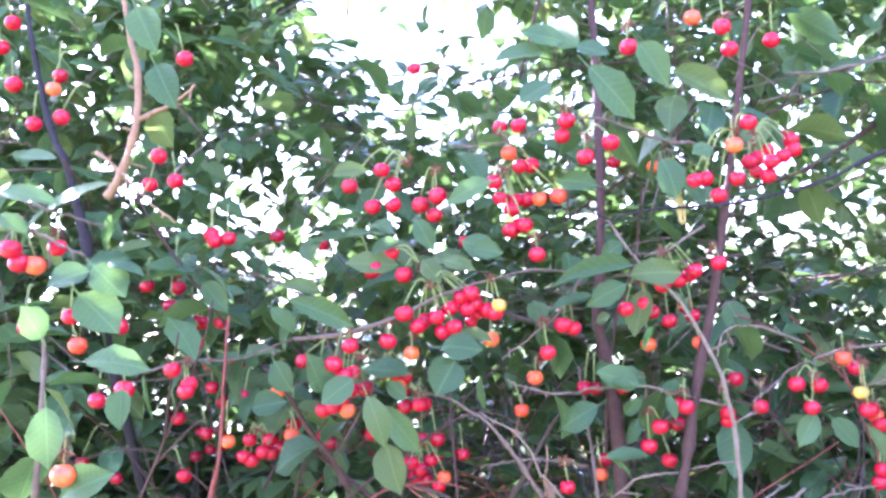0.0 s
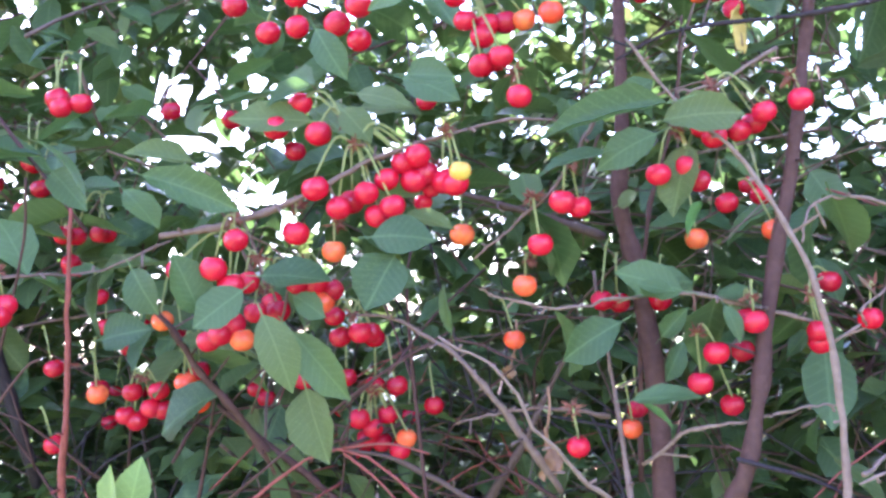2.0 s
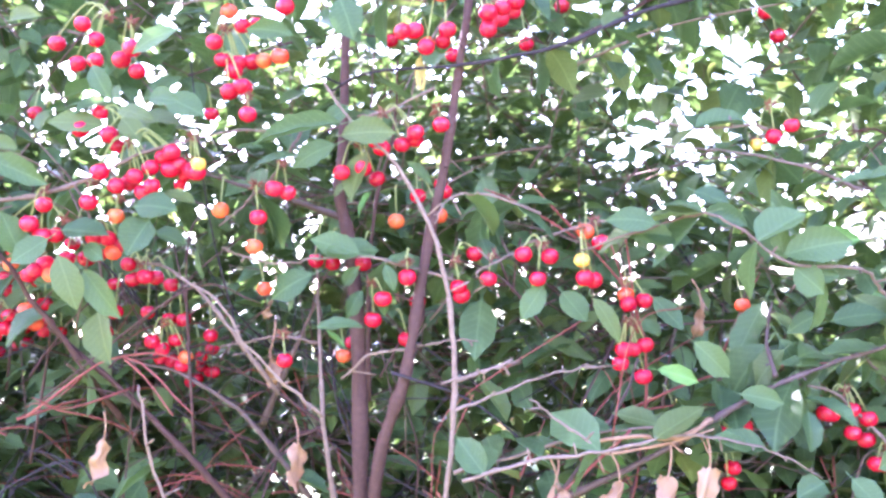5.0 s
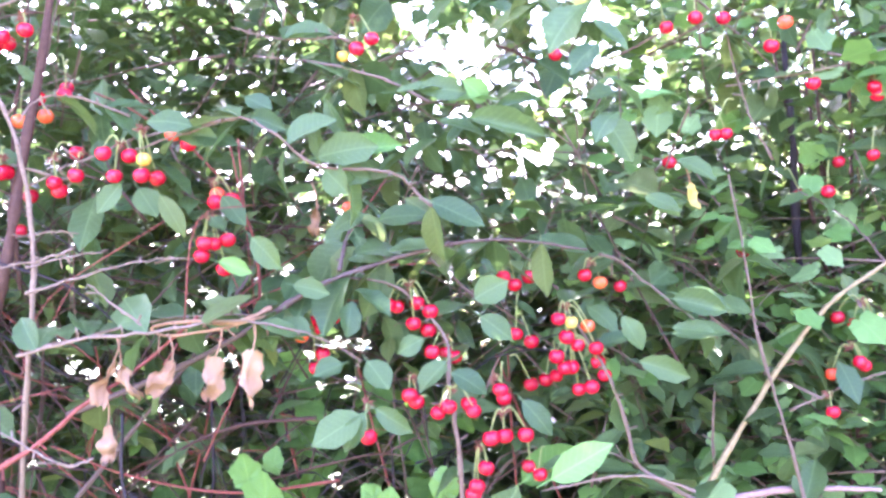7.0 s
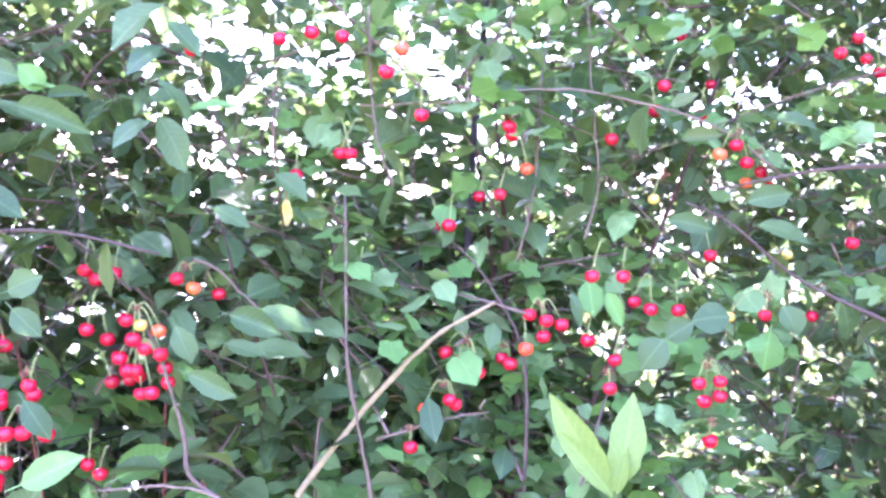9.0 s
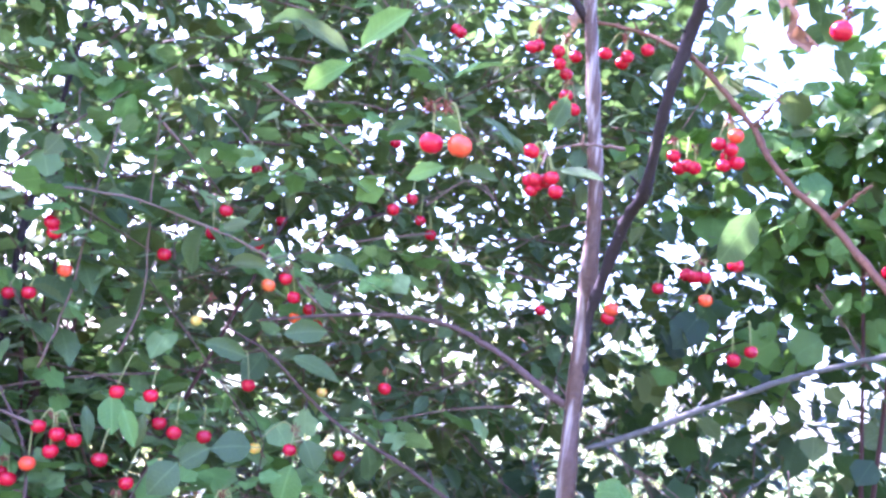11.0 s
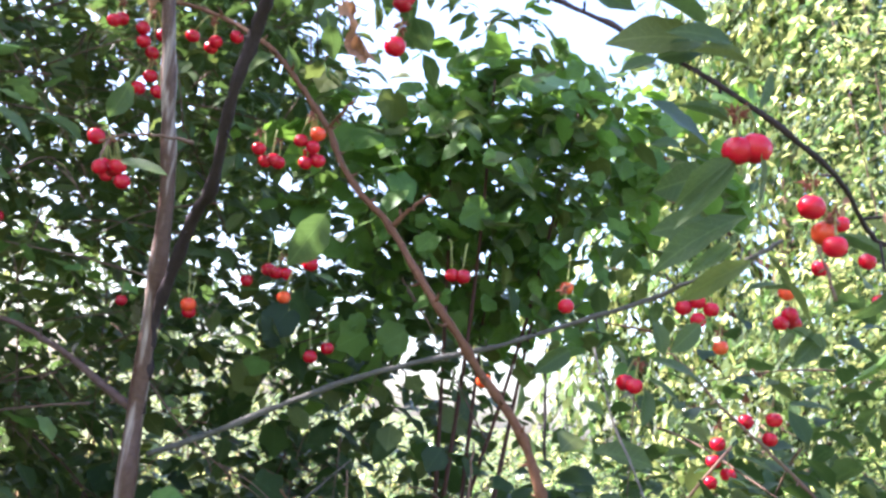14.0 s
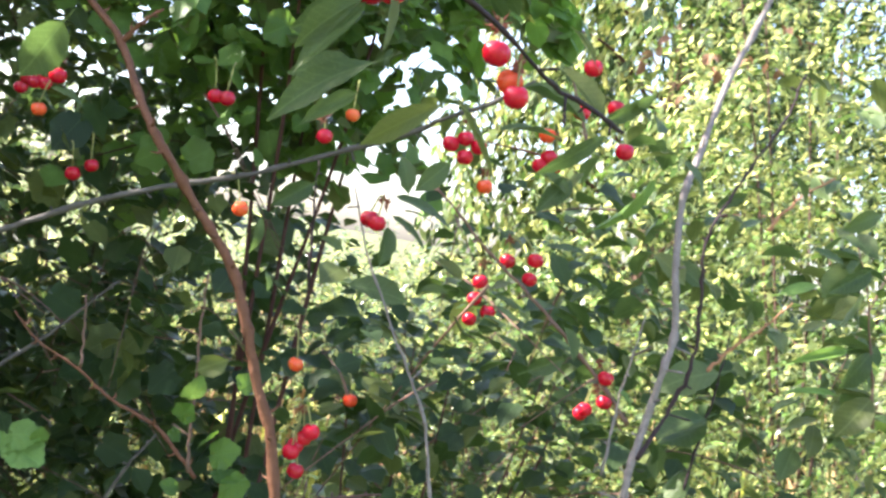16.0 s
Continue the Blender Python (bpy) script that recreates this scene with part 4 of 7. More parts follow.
fruit(A, None, [(-0.448, 1.087, 2.073, 'r'), (-0.466, 1.095, 2.049, 'r'), (-0.460, 1.104, 2.008, 'r'), (-0.408, 1.107, 2.012, 'd'), (-0.410, 1.105, 1.964, 'r'), (-0.438, 1.096, 1.958, 'r'), (-0.414, 1.099, 1.996, 'o')])
fruit(A, None, [(-0.257, 1.072, 2.004, 'r'), (-0.300, 1.086, 1.903, 'r'), (-0.315, 1.094, 1.874, 'r'), (-0.284, 1.085, 1.873, 'r')])
fruit(A, (-0.361, 0.842, 1.810), [(-0.364, 0.838, 1.788, 'r'), (-0.361, 0.845, 1.776, 'r'), (-0.350, 0.851, 1.773, 'o')])
fruit(A, (-0.345, 0.893, 1.806), [(-0.344, 0.888, 1.791, 'r')])
fruit(A, None, [(-0.322, 1.257, 1.721, 'd'), (-0.291, 1.263, 1.718, 'd'), (-0.325, 1.271, 1.696, 'd'), (-0.340, 1.254, 1.789, 'd'), (-0.340, 1.262, 1.768, 'd'), (-0.151, 1.250, 1.800, 'd'), (-0.207, 1.255, 1.818, 'd')])
fruit(A, (-0.283, 1.053, 1.675), [(-0.297, 1.048, 1.668, 'r'), (-0.287, 1.056, 1.644, 'r'), (-0.284, 1.061, 1.651, 'r')])
fruit(A, (-0.318, 0.953, 1.683), [(-0.316, 0.949, 1.656, 'r')])
fruit(A, None, [(-0.361, 0.999, 1.647, 'r'), (-0.332, 1.000, 1.718, 'r'), (-0.382, 1.005, 1.734, 'r'), (-0.375, 0.998, 1.704, 'o'), (-0.431, 1.014, 1.729, 'd')])
fruit(A, (-0.290, 0.727, 1.622), [(-0.290, 0.722, 1.606, 'o')])
fruit(A, None, [(-0.265, 1.149, 1.817, 'd'), (-0.261, 1.144, 1.808, 'r'), (-0.246, 1.149, 1.810, 'r')])
fruit(A, (-0.027, 1.059, 1.860), [(-0.055, 1.054, 1.853, 'r'), (-0.045, 1.061, 1.837, 'r'), (-0.070, 1.069, 1.817, 'r'), (-0.047, 1.060, 1.815, 'r'), (-0.093, 1.076, 1.843, 'd')])
fruit(A, (0.002, 1.040, 1.844), [(0.001, 1.037, 1.816, 'r'), (-0.018, 1.055, 1.811, 'd'), (-0.005, 1.062, 1.799, 'd')])
fruit(A, None, [(0.028, 1.202, 1.778, 'd'), (-0.090, 1.210, 1.755, 'd'), (-0.009, 1.197, 1.996, 'd')])
fruit(A, (0.076, 1.108, 1.885), [(0.086, 1.103, 1.863, 'o'), (0.097, 1.110, 1.848, 'r'), (0.110, 1.116, 1.848, 'r'), (0.081, 1.116, 1.896, 'd'), (0.101, 1.110, 1.894, 'r')])
fruit(A, (0.078, 1.111, 1.846), [(0.066, 1.106, 1.833, 'r'), (0.071, 1.113, 1.815, 'r'), (0.087, 1.119, 1.811, 'r'), (0.101, 1.122, 1.811, 'd'), (0.115, 1.116, 1.809, 'o'), (0.135, 1.107, 1.809, 'o'), (0.082, 1.114, 1.801, 'r'), (0.090, 1.121, 1.783, 'r')])
fruit(A, (0.150, 1.066, 1.899), [(0.149, 1.062, 1.884, 'r'), (0.143, 1.069, 1.869, 'r')])
fruit(A, (0.165, 1.039, 1.861), [(0.160, 1.035, 1.838, 'r'), (0.189, 1.040, 1.851, 'r')])
fruit(A, (0.218, 1.011, 1.965), [(0.214, 1.007, 1.942, 'r')])
fruit(A, (0.316, 1.002, 1.959), [(0.314, 0.998, 1.925, 'r'), (0.311, 1.002, 1.950, 'r')])
fruit(A, None, [(0.308, 1.094, 1.989, 'o'), (0.395, 1.102, 1.955, 'r')])
fruit(A, (0.320, 1.040, 1.848), [(0.334, 1.034, 1.854, 'r'), (0.273, 1.044, 1.801, 'r'), (0.285, 1.050, 1.802, 'r'), (0.295, 1.042, 1.782, 'r'), (0.318, 1.047, 1.798, 'r'), (0.316, 1.035, 1.832, 'o')])
fruit(A, (0.347, 1.060, 1.846), [(0.360, 1.057, 1.813, 'r'), (0.375, 1.063, 1.818, 'r'), (0.389, 1.068, 1.824, 'r'), (0.389, 1.070, 1.835, 'd'), (0.358, 1.067, 1.799, 'r')])
fruit(A, (0.428, 1.068, 1.588), [(0.426, 1.065, 1.539, 'r'), (0.436, 1.084, 1.536, 'd'), (0.426, 1.076, 1.557, 'y')])
fruit(A, (0.390, 1.107, 1.579), [(0.381, 1.103, 1.544, 'r'), (0.369, 1.107, 1.571, 'r'), (0.396, 1.114, 1.566, 'r')])
fruit(A, (0.449, 1.149, 1.599), [(0.438, 1.143, 1.590, 'o'), (0.453, 1.150, 1.577, 'r')])
fruit(A, (0.338, 1.125, 1.573), [(0.330, 1.120, 1.550, 'r')])
fruit(A, (0.475, 1.164, 1.531), [(0.476, 1.159, 1.508, 'r'), (0.494, 1.166, 1.510, 'r'), (0.476, 1.171, 1.518, 'o')])
fruit(A, (0.473, 1.146, 1.489), [(0.464, 1.142, 1.461, 'r'), (0.474, 1.148, 1.460, 'r'), (0.488, 1.155, 1.463, 'r'), (0.459, 1.145, 1.447, 'r'), (0.482, 1.153, 1.430, 'r')])
fruit(A, None, [(0.618, 1.257, 1.492, 'o'), (0.449, 1.245, 1.867, 'd'), (0.402, 1.240, 1.825, 'r')])
fruit(A, (0.655, 1.172, 1.706), [(0.674, 1.169, 1.682, 'r'), (0.655, 1.174, 1.673, 'r'), (0.637, 1.180, 1.667, 'y')])
fruit(A, None, [(0.592, 1.246, 1.836, 'r'), (0.687, 1.257, 1.833, 'r'), (0.703, 1.277, 1.808, 'd'), (0.760, 1.256, 1.857, 'r')])
fruit(A, (0.572, 1.208, 1.378), [(0.565, 1.203, 1.356, 'r'), (0.593, 1.210, 1.359, 'r'), (0.575, 1.216, 1.347, 'r'), (0.554, 1.206, 1.340, 'o'), (0.576, 1.215, 1.315, 'r'), (0.568, 1.206, 1.300, 'r')])
fruit(A, None, [(0.538, 1.334, 1.358, 'd'), (0.624, 1.342, 1.393, 'd'), (0.237, 1.302, 1.867, 'd'), (0.284, 1.284, 1.853, 'o'), (0.302, 1.290, 1.854, 'r'), (0.313, 1.283, 1.834, 'r')])
fruit(A, (0.369, 1.141, 1.846), [(0.361, 1.135, 1.825, 'r'), (0.373, 1.142, 1.830, 'r'), (0.388, 1.148, 1.838, 'r')])
fruit(A, (0.694, 1.169, 1.393), [(0.668, 1.161, 1.372, 'r'), (0.677, 1.168, 1.369, 'r'), (0.700, 1.175, 1.371, 'r'), (0.695, 1.166, 1.348, 'r'), (0.715, 1.173, 1.360, 'r'), (0.711, 1.176, 1.338, 'd')])
fruit(A, (0.731, 1.171, 1.327), [(0.714, 1.163, 1.314, 'r'), (0.729, 1.182, 1.309, 'd'), (0.739, 1.177, 1.304, 'r')])
fruit(A, (0.645, 1.084, 1.272), [(0.645, 1.078, 1.237, 'r')])
fruit(A, (0.690, 1.147, 1.287), [(0.686, 1.141, 1.269, 'r'), (0.693, 1.147, 1.260, 'r')])
fruit(A, (0.736, 1.130, 1.274), [(0.731, 1.123, 1.256, 'r'), (0.718, 1.128, 1.249, 'r'), (0.753, 1.137, 1.255, 'r'), (0.758, 1.128, 1.248, 'r')])
fruit(A, (0.784, 1.133, 1.282), [(0.790, 1.127, 1.270, 'r'), (0.793, 1.133, 1.259, 'r')])
fruit(A, (0.791, 1.113, 1.247), [(0.776, 1.105, 1.221, 'r'), (0.791, 1.112, 1.221, 'r'), (0.814, 1.120, 1.219, 'r')])
fruit(A, (0.762, 1.130, 1.208), [(0.767, 1.124, 1.184, 'r'), (0.755, 1.129, 1.163, 'r'), (0.750, 1.135, 1.153, 'r')])
fruit(A, None, [(0.815, 1.239, 1.155, 'd'), (0.828, 1.246, 1.142, 'd'), (0.803, 1.242, 1.390, 'r'), (0.816, 1.246, 1.379, 'd'), (0.835, 1.253, 1.387, 'd'), (0.812, 1.230, 1.320, 'r'), (0.831, 1.249, 1.307, 'd')])
fruit(B, (0.914, 1.283, 1.397), [(0.905, 1.276, 1.382, 'r'), (0.924, 1.283, 1.371, 'o'), (0.951, 1.303, 1.363, 'd')])
fruit(A, (0.874, 1.220, 1.351), [(0.865, 1.213, 1.336, 'r'), (0.880, 1.220, 1.330, 'y'), (0.900, 1.227, 1.323, 'o'), (0.873, 1.216, 1.313, 'r'), (0.886, 1.223, 1.302, 'r'), (0.907, 1.215, 1.297, 'r')])
fruit(A, (0.878, 1.219, 1.307), [(0.859, 1.212, 1.291, 'r'), (0.876, 1.219, 1.276, 'r'), (0.909, 1.227, 1.279, 'r'), (0.868, 1.215, 1.276, 'r'), (0.883, 1.222, 1.248, 'r'), (0.898, 1.214, 1.251, 'r'), (0.915, 1.221, 1.263, 'r')])
fruit(A, None, [(0.827, 1.281, 1.249, 'd'), (0.846, 1.289, 1.252, 'd'), (0.860, 1.284, 1.257, 'r')])
fruit(B, (1.267, 1.345, 1.314), [(1.279, 1.337, 1.286, 'r'), (1.269, 1.342, 1.269, 'r'), (1.257, 1.349, 1.286, 'r'), (1.283, 1.339, 1.274, 'r'), (1.239, 1.360, 1.295, 'd')])
fruit(B, (1.315, 1.344, 1.309), [(1.323, 1.336, 1.288, 'r'), (1.313, 1.355, 1.292, 'd')])
fruit(B, (1.239, 1.322, 1.261), [(1.248, 1.314, 1.241, 'r'), (1.255, 1.320, 1.235, 'r'), (1.216, 1.326, 1.226, 'o')])
fruit(B, (1.201, 1.299, 1.206), [(1.202, 1.291, 1.184, 'r')])
fruit(B, None, [(1.026, 1.249, 1.677, 'r'), (1.063, 1.257, 1.687, 'r'), (1.099, 1.266, 1.685, 'r'), (1.172, 1.261, 1.672, 'o'), (1.154, 1.265, 1.645, 'r'), (1.199, 1.258, 1.594, 'r')])
fruit(B, None, [(1.106, 1.332, 1.548, 'r'), (1.093, 1.337, 1.548, 'r'), (1.034, 1.351, 1.518, 'd'), (1.300, 1.358, 1.505, 'd'), (1.121, 1.351, 1.393, 'd'), (1.236, 1.350, 1.462, 'd'), (0.895, 1.339, 1.672, 'd')])
fruit(B, (1.308, 1.365, 1.607), [(1.308, 1.358, 1.594, 'r'), (1.313, 1.363, 1.583, 'r'), (1.334, 1.366, 1.540, 'o')])
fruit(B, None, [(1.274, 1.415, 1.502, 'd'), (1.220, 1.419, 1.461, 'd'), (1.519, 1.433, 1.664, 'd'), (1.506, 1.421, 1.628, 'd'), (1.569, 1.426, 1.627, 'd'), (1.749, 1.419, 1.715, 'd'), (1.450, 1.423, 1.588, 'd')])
fruit(B, (1.610, 1.388, 1.601), [(1.587, 1.381, 1.571, 'o'), (1.609, 1.387, 1.584, 'r'), (1.625, 1.391, 1.562, 'r')])
fruit(B, (1.518, 1.386, 1.540), [(1.503, 1.378, 1.508, 'y')])
fruit(B, (1.797, 1.466, 1.485), [(1.795, 1.459, 1.461, 'r')])
fruit(B, (1.694, 1.428, 1.478), [(1.694, 1.419, 1.442, 'y')])
fruit(B, (1.654, 1.362, 1.389), [(1.650, 1.355, 1.364, 'r'), (1.606, 1.361, 1.359, 'y')])
fruit(B, None, [(1.596, 1.441, 1.435, 'r'), (1.743, 1.450, 1.357, 'd')])
fruit(B, None, [(1.423, 1.342, 1.405, 'r'), (1.464, 1.348, 1.406, 'r'), (1.482, 1.363, 1.373, 'd'), (1.500, 1.341, 1.366, 'r'), (1.539, 1.358, 1.365, 'd')])
fruit(B, (1.358, 1.327, 1.368), [(1.344, 1.320, 1.354, 'r'), (1.366, 1.325, 1.347, 'r'), (1.386, 1.331, 1.342, 'r'), (1.363, 1.321, 1.327, 'r')])
fruit(B, None, [(1.419, 1.319, 1.325, 'd'), (1.341, 1.313, 1.311, 'o'), (1.454, 1.316, 1.302, 'r')])
fruit(B, (1.444, 1.300, 1.289), [(1.446, 1.292, 1.270, 'r')])
fruit(B, (1.566, 1.298, 1.306), [(1.555, 1.291, 1.282, 'r'), (1.582, 1.296, 1.285, 'r'), (1.565, 1.301, 1.258, 'r'), (1.582, 1.292, 1.267, 'r')])
fruit(B, (1.572, 1.283, 1.237), [(1.569, 1.276, 1.214, 'r')])
fruit(B, None, [(1.784, 1.452, 1.743, 'd'), (1.569, 1.582, 1.757, 'd')])
# cherries deep in the crown, their shade carried by the darker red
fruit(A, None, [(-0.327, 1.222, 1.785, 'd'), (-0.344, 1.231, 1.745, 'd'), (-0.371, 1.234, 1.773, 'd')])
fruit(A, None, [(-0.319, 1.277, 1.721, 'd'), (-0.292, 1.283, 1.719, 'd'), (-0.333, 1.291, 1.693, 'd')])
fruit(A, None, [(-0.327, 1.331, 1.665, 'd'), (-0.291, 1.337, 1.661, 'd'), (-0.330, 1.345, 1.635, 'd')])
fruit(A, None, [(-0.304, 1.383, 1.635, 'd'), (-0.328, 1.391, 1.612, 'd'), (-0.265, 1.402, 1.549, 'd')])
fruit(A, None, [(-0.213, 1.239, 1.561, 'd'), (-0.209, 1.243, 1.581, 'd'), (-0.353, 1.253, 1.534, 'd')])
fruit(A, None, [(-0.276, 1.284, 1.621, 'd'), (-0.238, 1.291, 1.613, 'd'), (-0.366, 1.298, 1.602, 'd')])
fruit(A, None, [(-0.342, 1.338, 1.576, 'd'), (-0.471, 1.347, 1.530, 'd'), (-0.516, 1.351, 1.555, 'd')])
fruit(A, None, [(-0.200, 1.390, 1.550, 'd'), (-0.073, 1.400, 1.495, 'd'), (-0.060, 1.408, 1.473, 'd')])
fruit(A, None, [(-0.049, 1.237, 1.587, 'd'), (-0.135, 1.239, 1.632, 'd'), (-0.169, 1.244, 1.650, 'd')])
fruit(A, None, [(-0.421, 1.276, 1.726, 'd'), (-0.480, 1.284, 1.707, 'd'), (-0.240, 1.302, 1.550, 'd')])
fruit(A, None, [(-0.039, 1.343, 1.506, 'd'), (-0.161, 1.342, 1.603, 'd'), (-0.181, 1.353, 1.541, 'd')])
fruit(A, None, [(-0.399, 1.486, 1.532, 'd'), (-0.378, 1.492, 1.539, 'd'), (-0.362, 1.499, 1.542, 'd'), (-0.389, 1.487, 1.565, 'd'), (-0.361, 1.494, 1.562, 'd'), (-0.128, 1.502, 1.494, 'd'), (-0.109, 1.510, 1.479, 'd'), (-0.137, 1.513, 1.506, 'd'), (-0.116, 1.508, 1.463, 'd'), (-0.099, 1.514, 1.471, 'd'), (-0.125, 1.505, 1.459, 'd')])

fruit(B, (1.577, 0.756, 1.682), [(1.581, 0.755, 1.653, 'r')])
fruit(B, (1.587, 0.750, 1.682), [(1.600, 0.743, 1.653, 'o')])
fruit(B, (1.873, 1.283, 1.986), [(1.868, 1.287, 1.959, 'r'), (1.882, 1.299, 1.969, 'd')])
fruit(B, (1.907, 1.264, 1.977), [(1.900, 1.267, 1.956, 'd'), (1.905, 1.269, 1.940, 'r'), (1.930, 1.273, 1.958, 'd'), (1.928, 1.292, 1.937, 'd')])
fruit(B, (1.966, 1.203, 1.977), [(1.946, 1.216, 1.952, 'r'), (1.971, 1.201, 1.950, 'r'), (1.976, 1.222, 1.948, 'd'), (1.991, 1.185, 1.961, 'r')])
fruit(B, (1.924, 1.271, 1.918), [(1.923, 1.270, 1.899, 'd'), (1.915, 1.281, 1.882, 'r'), (1.936, 1.267, 1.881, 'r')])
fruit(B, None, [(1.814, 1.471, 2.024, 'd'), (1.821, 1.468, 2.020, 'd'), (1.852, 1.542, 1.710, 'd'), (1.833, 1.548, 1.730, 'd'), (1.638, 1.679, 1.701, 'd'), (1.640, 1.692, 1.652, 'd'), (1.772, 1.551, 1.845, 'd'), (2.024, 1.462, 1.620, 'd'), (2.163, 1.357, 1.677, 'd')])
fruit(B, (1.823, 1.089, 1.761), [(1.808, 1.092, 1.760, 'r'), (1.819, 1.095, 1.729, 'r'), (1.834, 1.083, 1.733, 'r'), (1.842, 1.083, 1.718, 'r'), (1.837, 1.106, 1.733, 'd')])
fruit(B, (1.660, 1.465, 1.582), [(1.649, 1.477, 1.539, 'o'), (1.665, 1.463, 1.554, 'd'), (1.678, 1.460, 1.533, 'r')])
fruit(B, (2.056, 1.073, 1.857), [(2.049, 1.079, 1.826, 'd'), (2.063, 1.072, 1.821, 'r'), (2.064, 1.067, 1.837, 'o'), (2.061, 1.080, 1.801, 'r'), (2.073, 1.071, 1.806, 'r'), (2.073, 1.092, 1.818, 'd')])
fruit(B, (2.055, 1.142, 1.833), [(2.058, 1.141, 1.807, 'r')])
fruit(B, (2.041, 1.171, 1.846), [(2.043, 1.169, 1.824, 'r')])
fruit(B, (2.068, 1.041, 1.695), [(2.068, 1.040, 1.674, 'r')])
fruit(B, (2.100, 1.156, 1.692), [(2.095, 1.158, 1.671, 'd'), (2.104, 1.152, 1.672, 'd')])
fruit(B, (1.902, 0.700, 1.837), [(1.899, 0.701, 1.818, 'r')])
fruit(B, None, [(1.900, 0.787, 1.894, 'd'), (1.943, 0.760, 1.894, 'r'), (1.943, 0.762, 1.889, 'd'), (1.957, 0.738, 1.939, 'd'), (1.922, 0.748, 1.979, 'r')])
fruit(B, (1.799, 0.934, 2.046), [(1.800, 0.932, 2.027, 'y')])
fruit(B, (2.261, 0.812, 1.682), [(2.260, 0.805, 1.662, 'r')])
fruit(C, (1.925, 0.379, 1.720), [(1.926, 0.376, 1.698, 'r'), (1.934, 0.369, 1.701, 'r')])
fruit(C, (2.085, 0.400, 1.698), [(2.082, 0.395, 1.676, 'r'), (2.087, 0.407, 1.687, 'o')])
fruit(C, (2.072, 0.412, 1.722), [(2.069, 0.408, 1.702, 'r')])
fruit(C, (2.431, 0.596, 1.760), [(2.423, 0.595, 1.736, 'r')])
fruit(C, None, [(2.352, 0.538, 1.765, 'r'), (2.373, 0.518, 1.731, 'd'), (2.385, 0.507, 1.692, 'd')])
fruit(C, (2.403, 0.733, 1.716), [(2.387, 0.740, 1.685, 'r'), (2.398, 0.729, 1.694, 'r'), (2.410, 0.718, 1.687, 'r'), (2.400, 0.727, 1.673, 'r')])
fruit(C, (2.424, 0.713, 1.663), [(2.421, 0.708, 1.645, 'o')])
fruit(C, (2.426, 0.629, 1.707), [(2.421, 0.625, 1.684, 'r'), (2.415, 0.631, 1.674, 'r'), (2.438, 0.629, 1.678, 'd')])
fruit(C, None, [(2.408, 0.623, 1.706, 'o')])
fruit(C, (2.265, 0.698, 1.603), [(2.259, 0.696, 1.580, 'r'), (2.260, 0.709, 1.583, 'd')])
fruit(C, (2.485, 0.711, 1.591), [(2.506, 0.683, 1.574, 'r'), (2.504, 0.685, 1.551, 'r'), (2.482, 0.705, 1.567, 'd')])
fruit(C, (2.482, 0.741, 1.560), [(2.478, 0.737, 1.537, 'r'), (2.476, 0.739, 1.516, 'r'), (2.489, 0.726, 1.503, 'r'), (2.475, 0.740, 1.491, 'r')])
fruit(C, (2.574, 0.613, 1.470), [(2.576, 0.603, 1.454, 'r'), (2.579, 0.601, 1.426, 'd')])
fruit(C, (2.575, 0.613, 1.440), [(2.563, 0.615, 1.414, 'r'), (2.569, 0.624, 1.407, 'd')])
fruit(V, (2.268, 0.766, 1.373), [(2.274, 0.752, 1.352, 'r'), (2.276, 0.764, 1.342, 'r'), (2.271, 0.769, 1.333, 'd'), (2.262, 0.764, 1.328, 'r')])
fruit(V, None, [(2.284, 0.743, 1.267, 'r'), (2.268, 0.758, 1.309, 'd'), (2.317, 0.849, 1.405, 'o'), (2.436, 0.875, 1.358, 'o')])
fruit(B, None, [(2.100, 1.191, 1.677, 'd'), (2.107, 1.184, 1.675, 'd'), (2.093, 1.129, 1.639, 'o'), (2.169, 1.126, 1.586, 'd'), (2.154, 1.140, 1.572, 'd'), (2.230, 0.889, 1.568, 'o'), (2.421, 0.956, 1.715, 'o'), (2.007, 1.210, 1.613, 'o'), (2.055, 1.303, 1.611, 'd')])
fruit(B, None, [(2.210, 0.949, 1.689, 'd'), (2.219, 0.939, 1.689, 'd')])
fruit(B, None, [(1.892, 1.281, 1.772, 'r'), (1.901, 1.272, 1.766, 'r'), (1.896, 1.277, 1.758, 'r'), (2.071, 1.179, 1.819, 'r'), (2.064, 1.186, 1.815, 'r')])

# leaves that stand out
leaf(A, (0.200, 1.064, 1.720), (0.110, 1.048, 1.712), 0.26, 'g')
leaf(A, (0.197, 1.074, 1.710), (0.252, 1.065, 1.711), 0.5, 'o')
leaf(A, (0.153, 1.063, 1.693), (0.105, 1.049, 1.687), 0.3, 'g')
leaf(A, (0.191, 1.070, 1.701), (0.147, 1.056, 1.689), 0.5, 'g')
leaf(A, (0.217, 1.097, 1.694), (0.195, 1.087, 1.646), 0.5, 'o')
leaf(A, (0.220, 1.100, 1.652), (0.203, 1.089, 1.628), 0.25, 'y')
leaf(A, (-0.014, 1.081, 1.755), (0.029, 1.071, 1.747), 0.6, 'o')
leaf(A, (0.021, 1.066, 1.768), (0.059, 1.057, 1.751), 0.7, 'g')
leaf(A, (-0.050, 1.079, 1.751), (-0.106, 1.064, 1.760), 0.4, 'o')
leaf(A, (-0.046, 1.078, 1.776), (-0.078, 1.065, 1.766), 0.5, 'g')
leaf(A, (-0.024, 1.060, 1.752), (-0.006, 1.051, 1.728), 0.7, 'o')
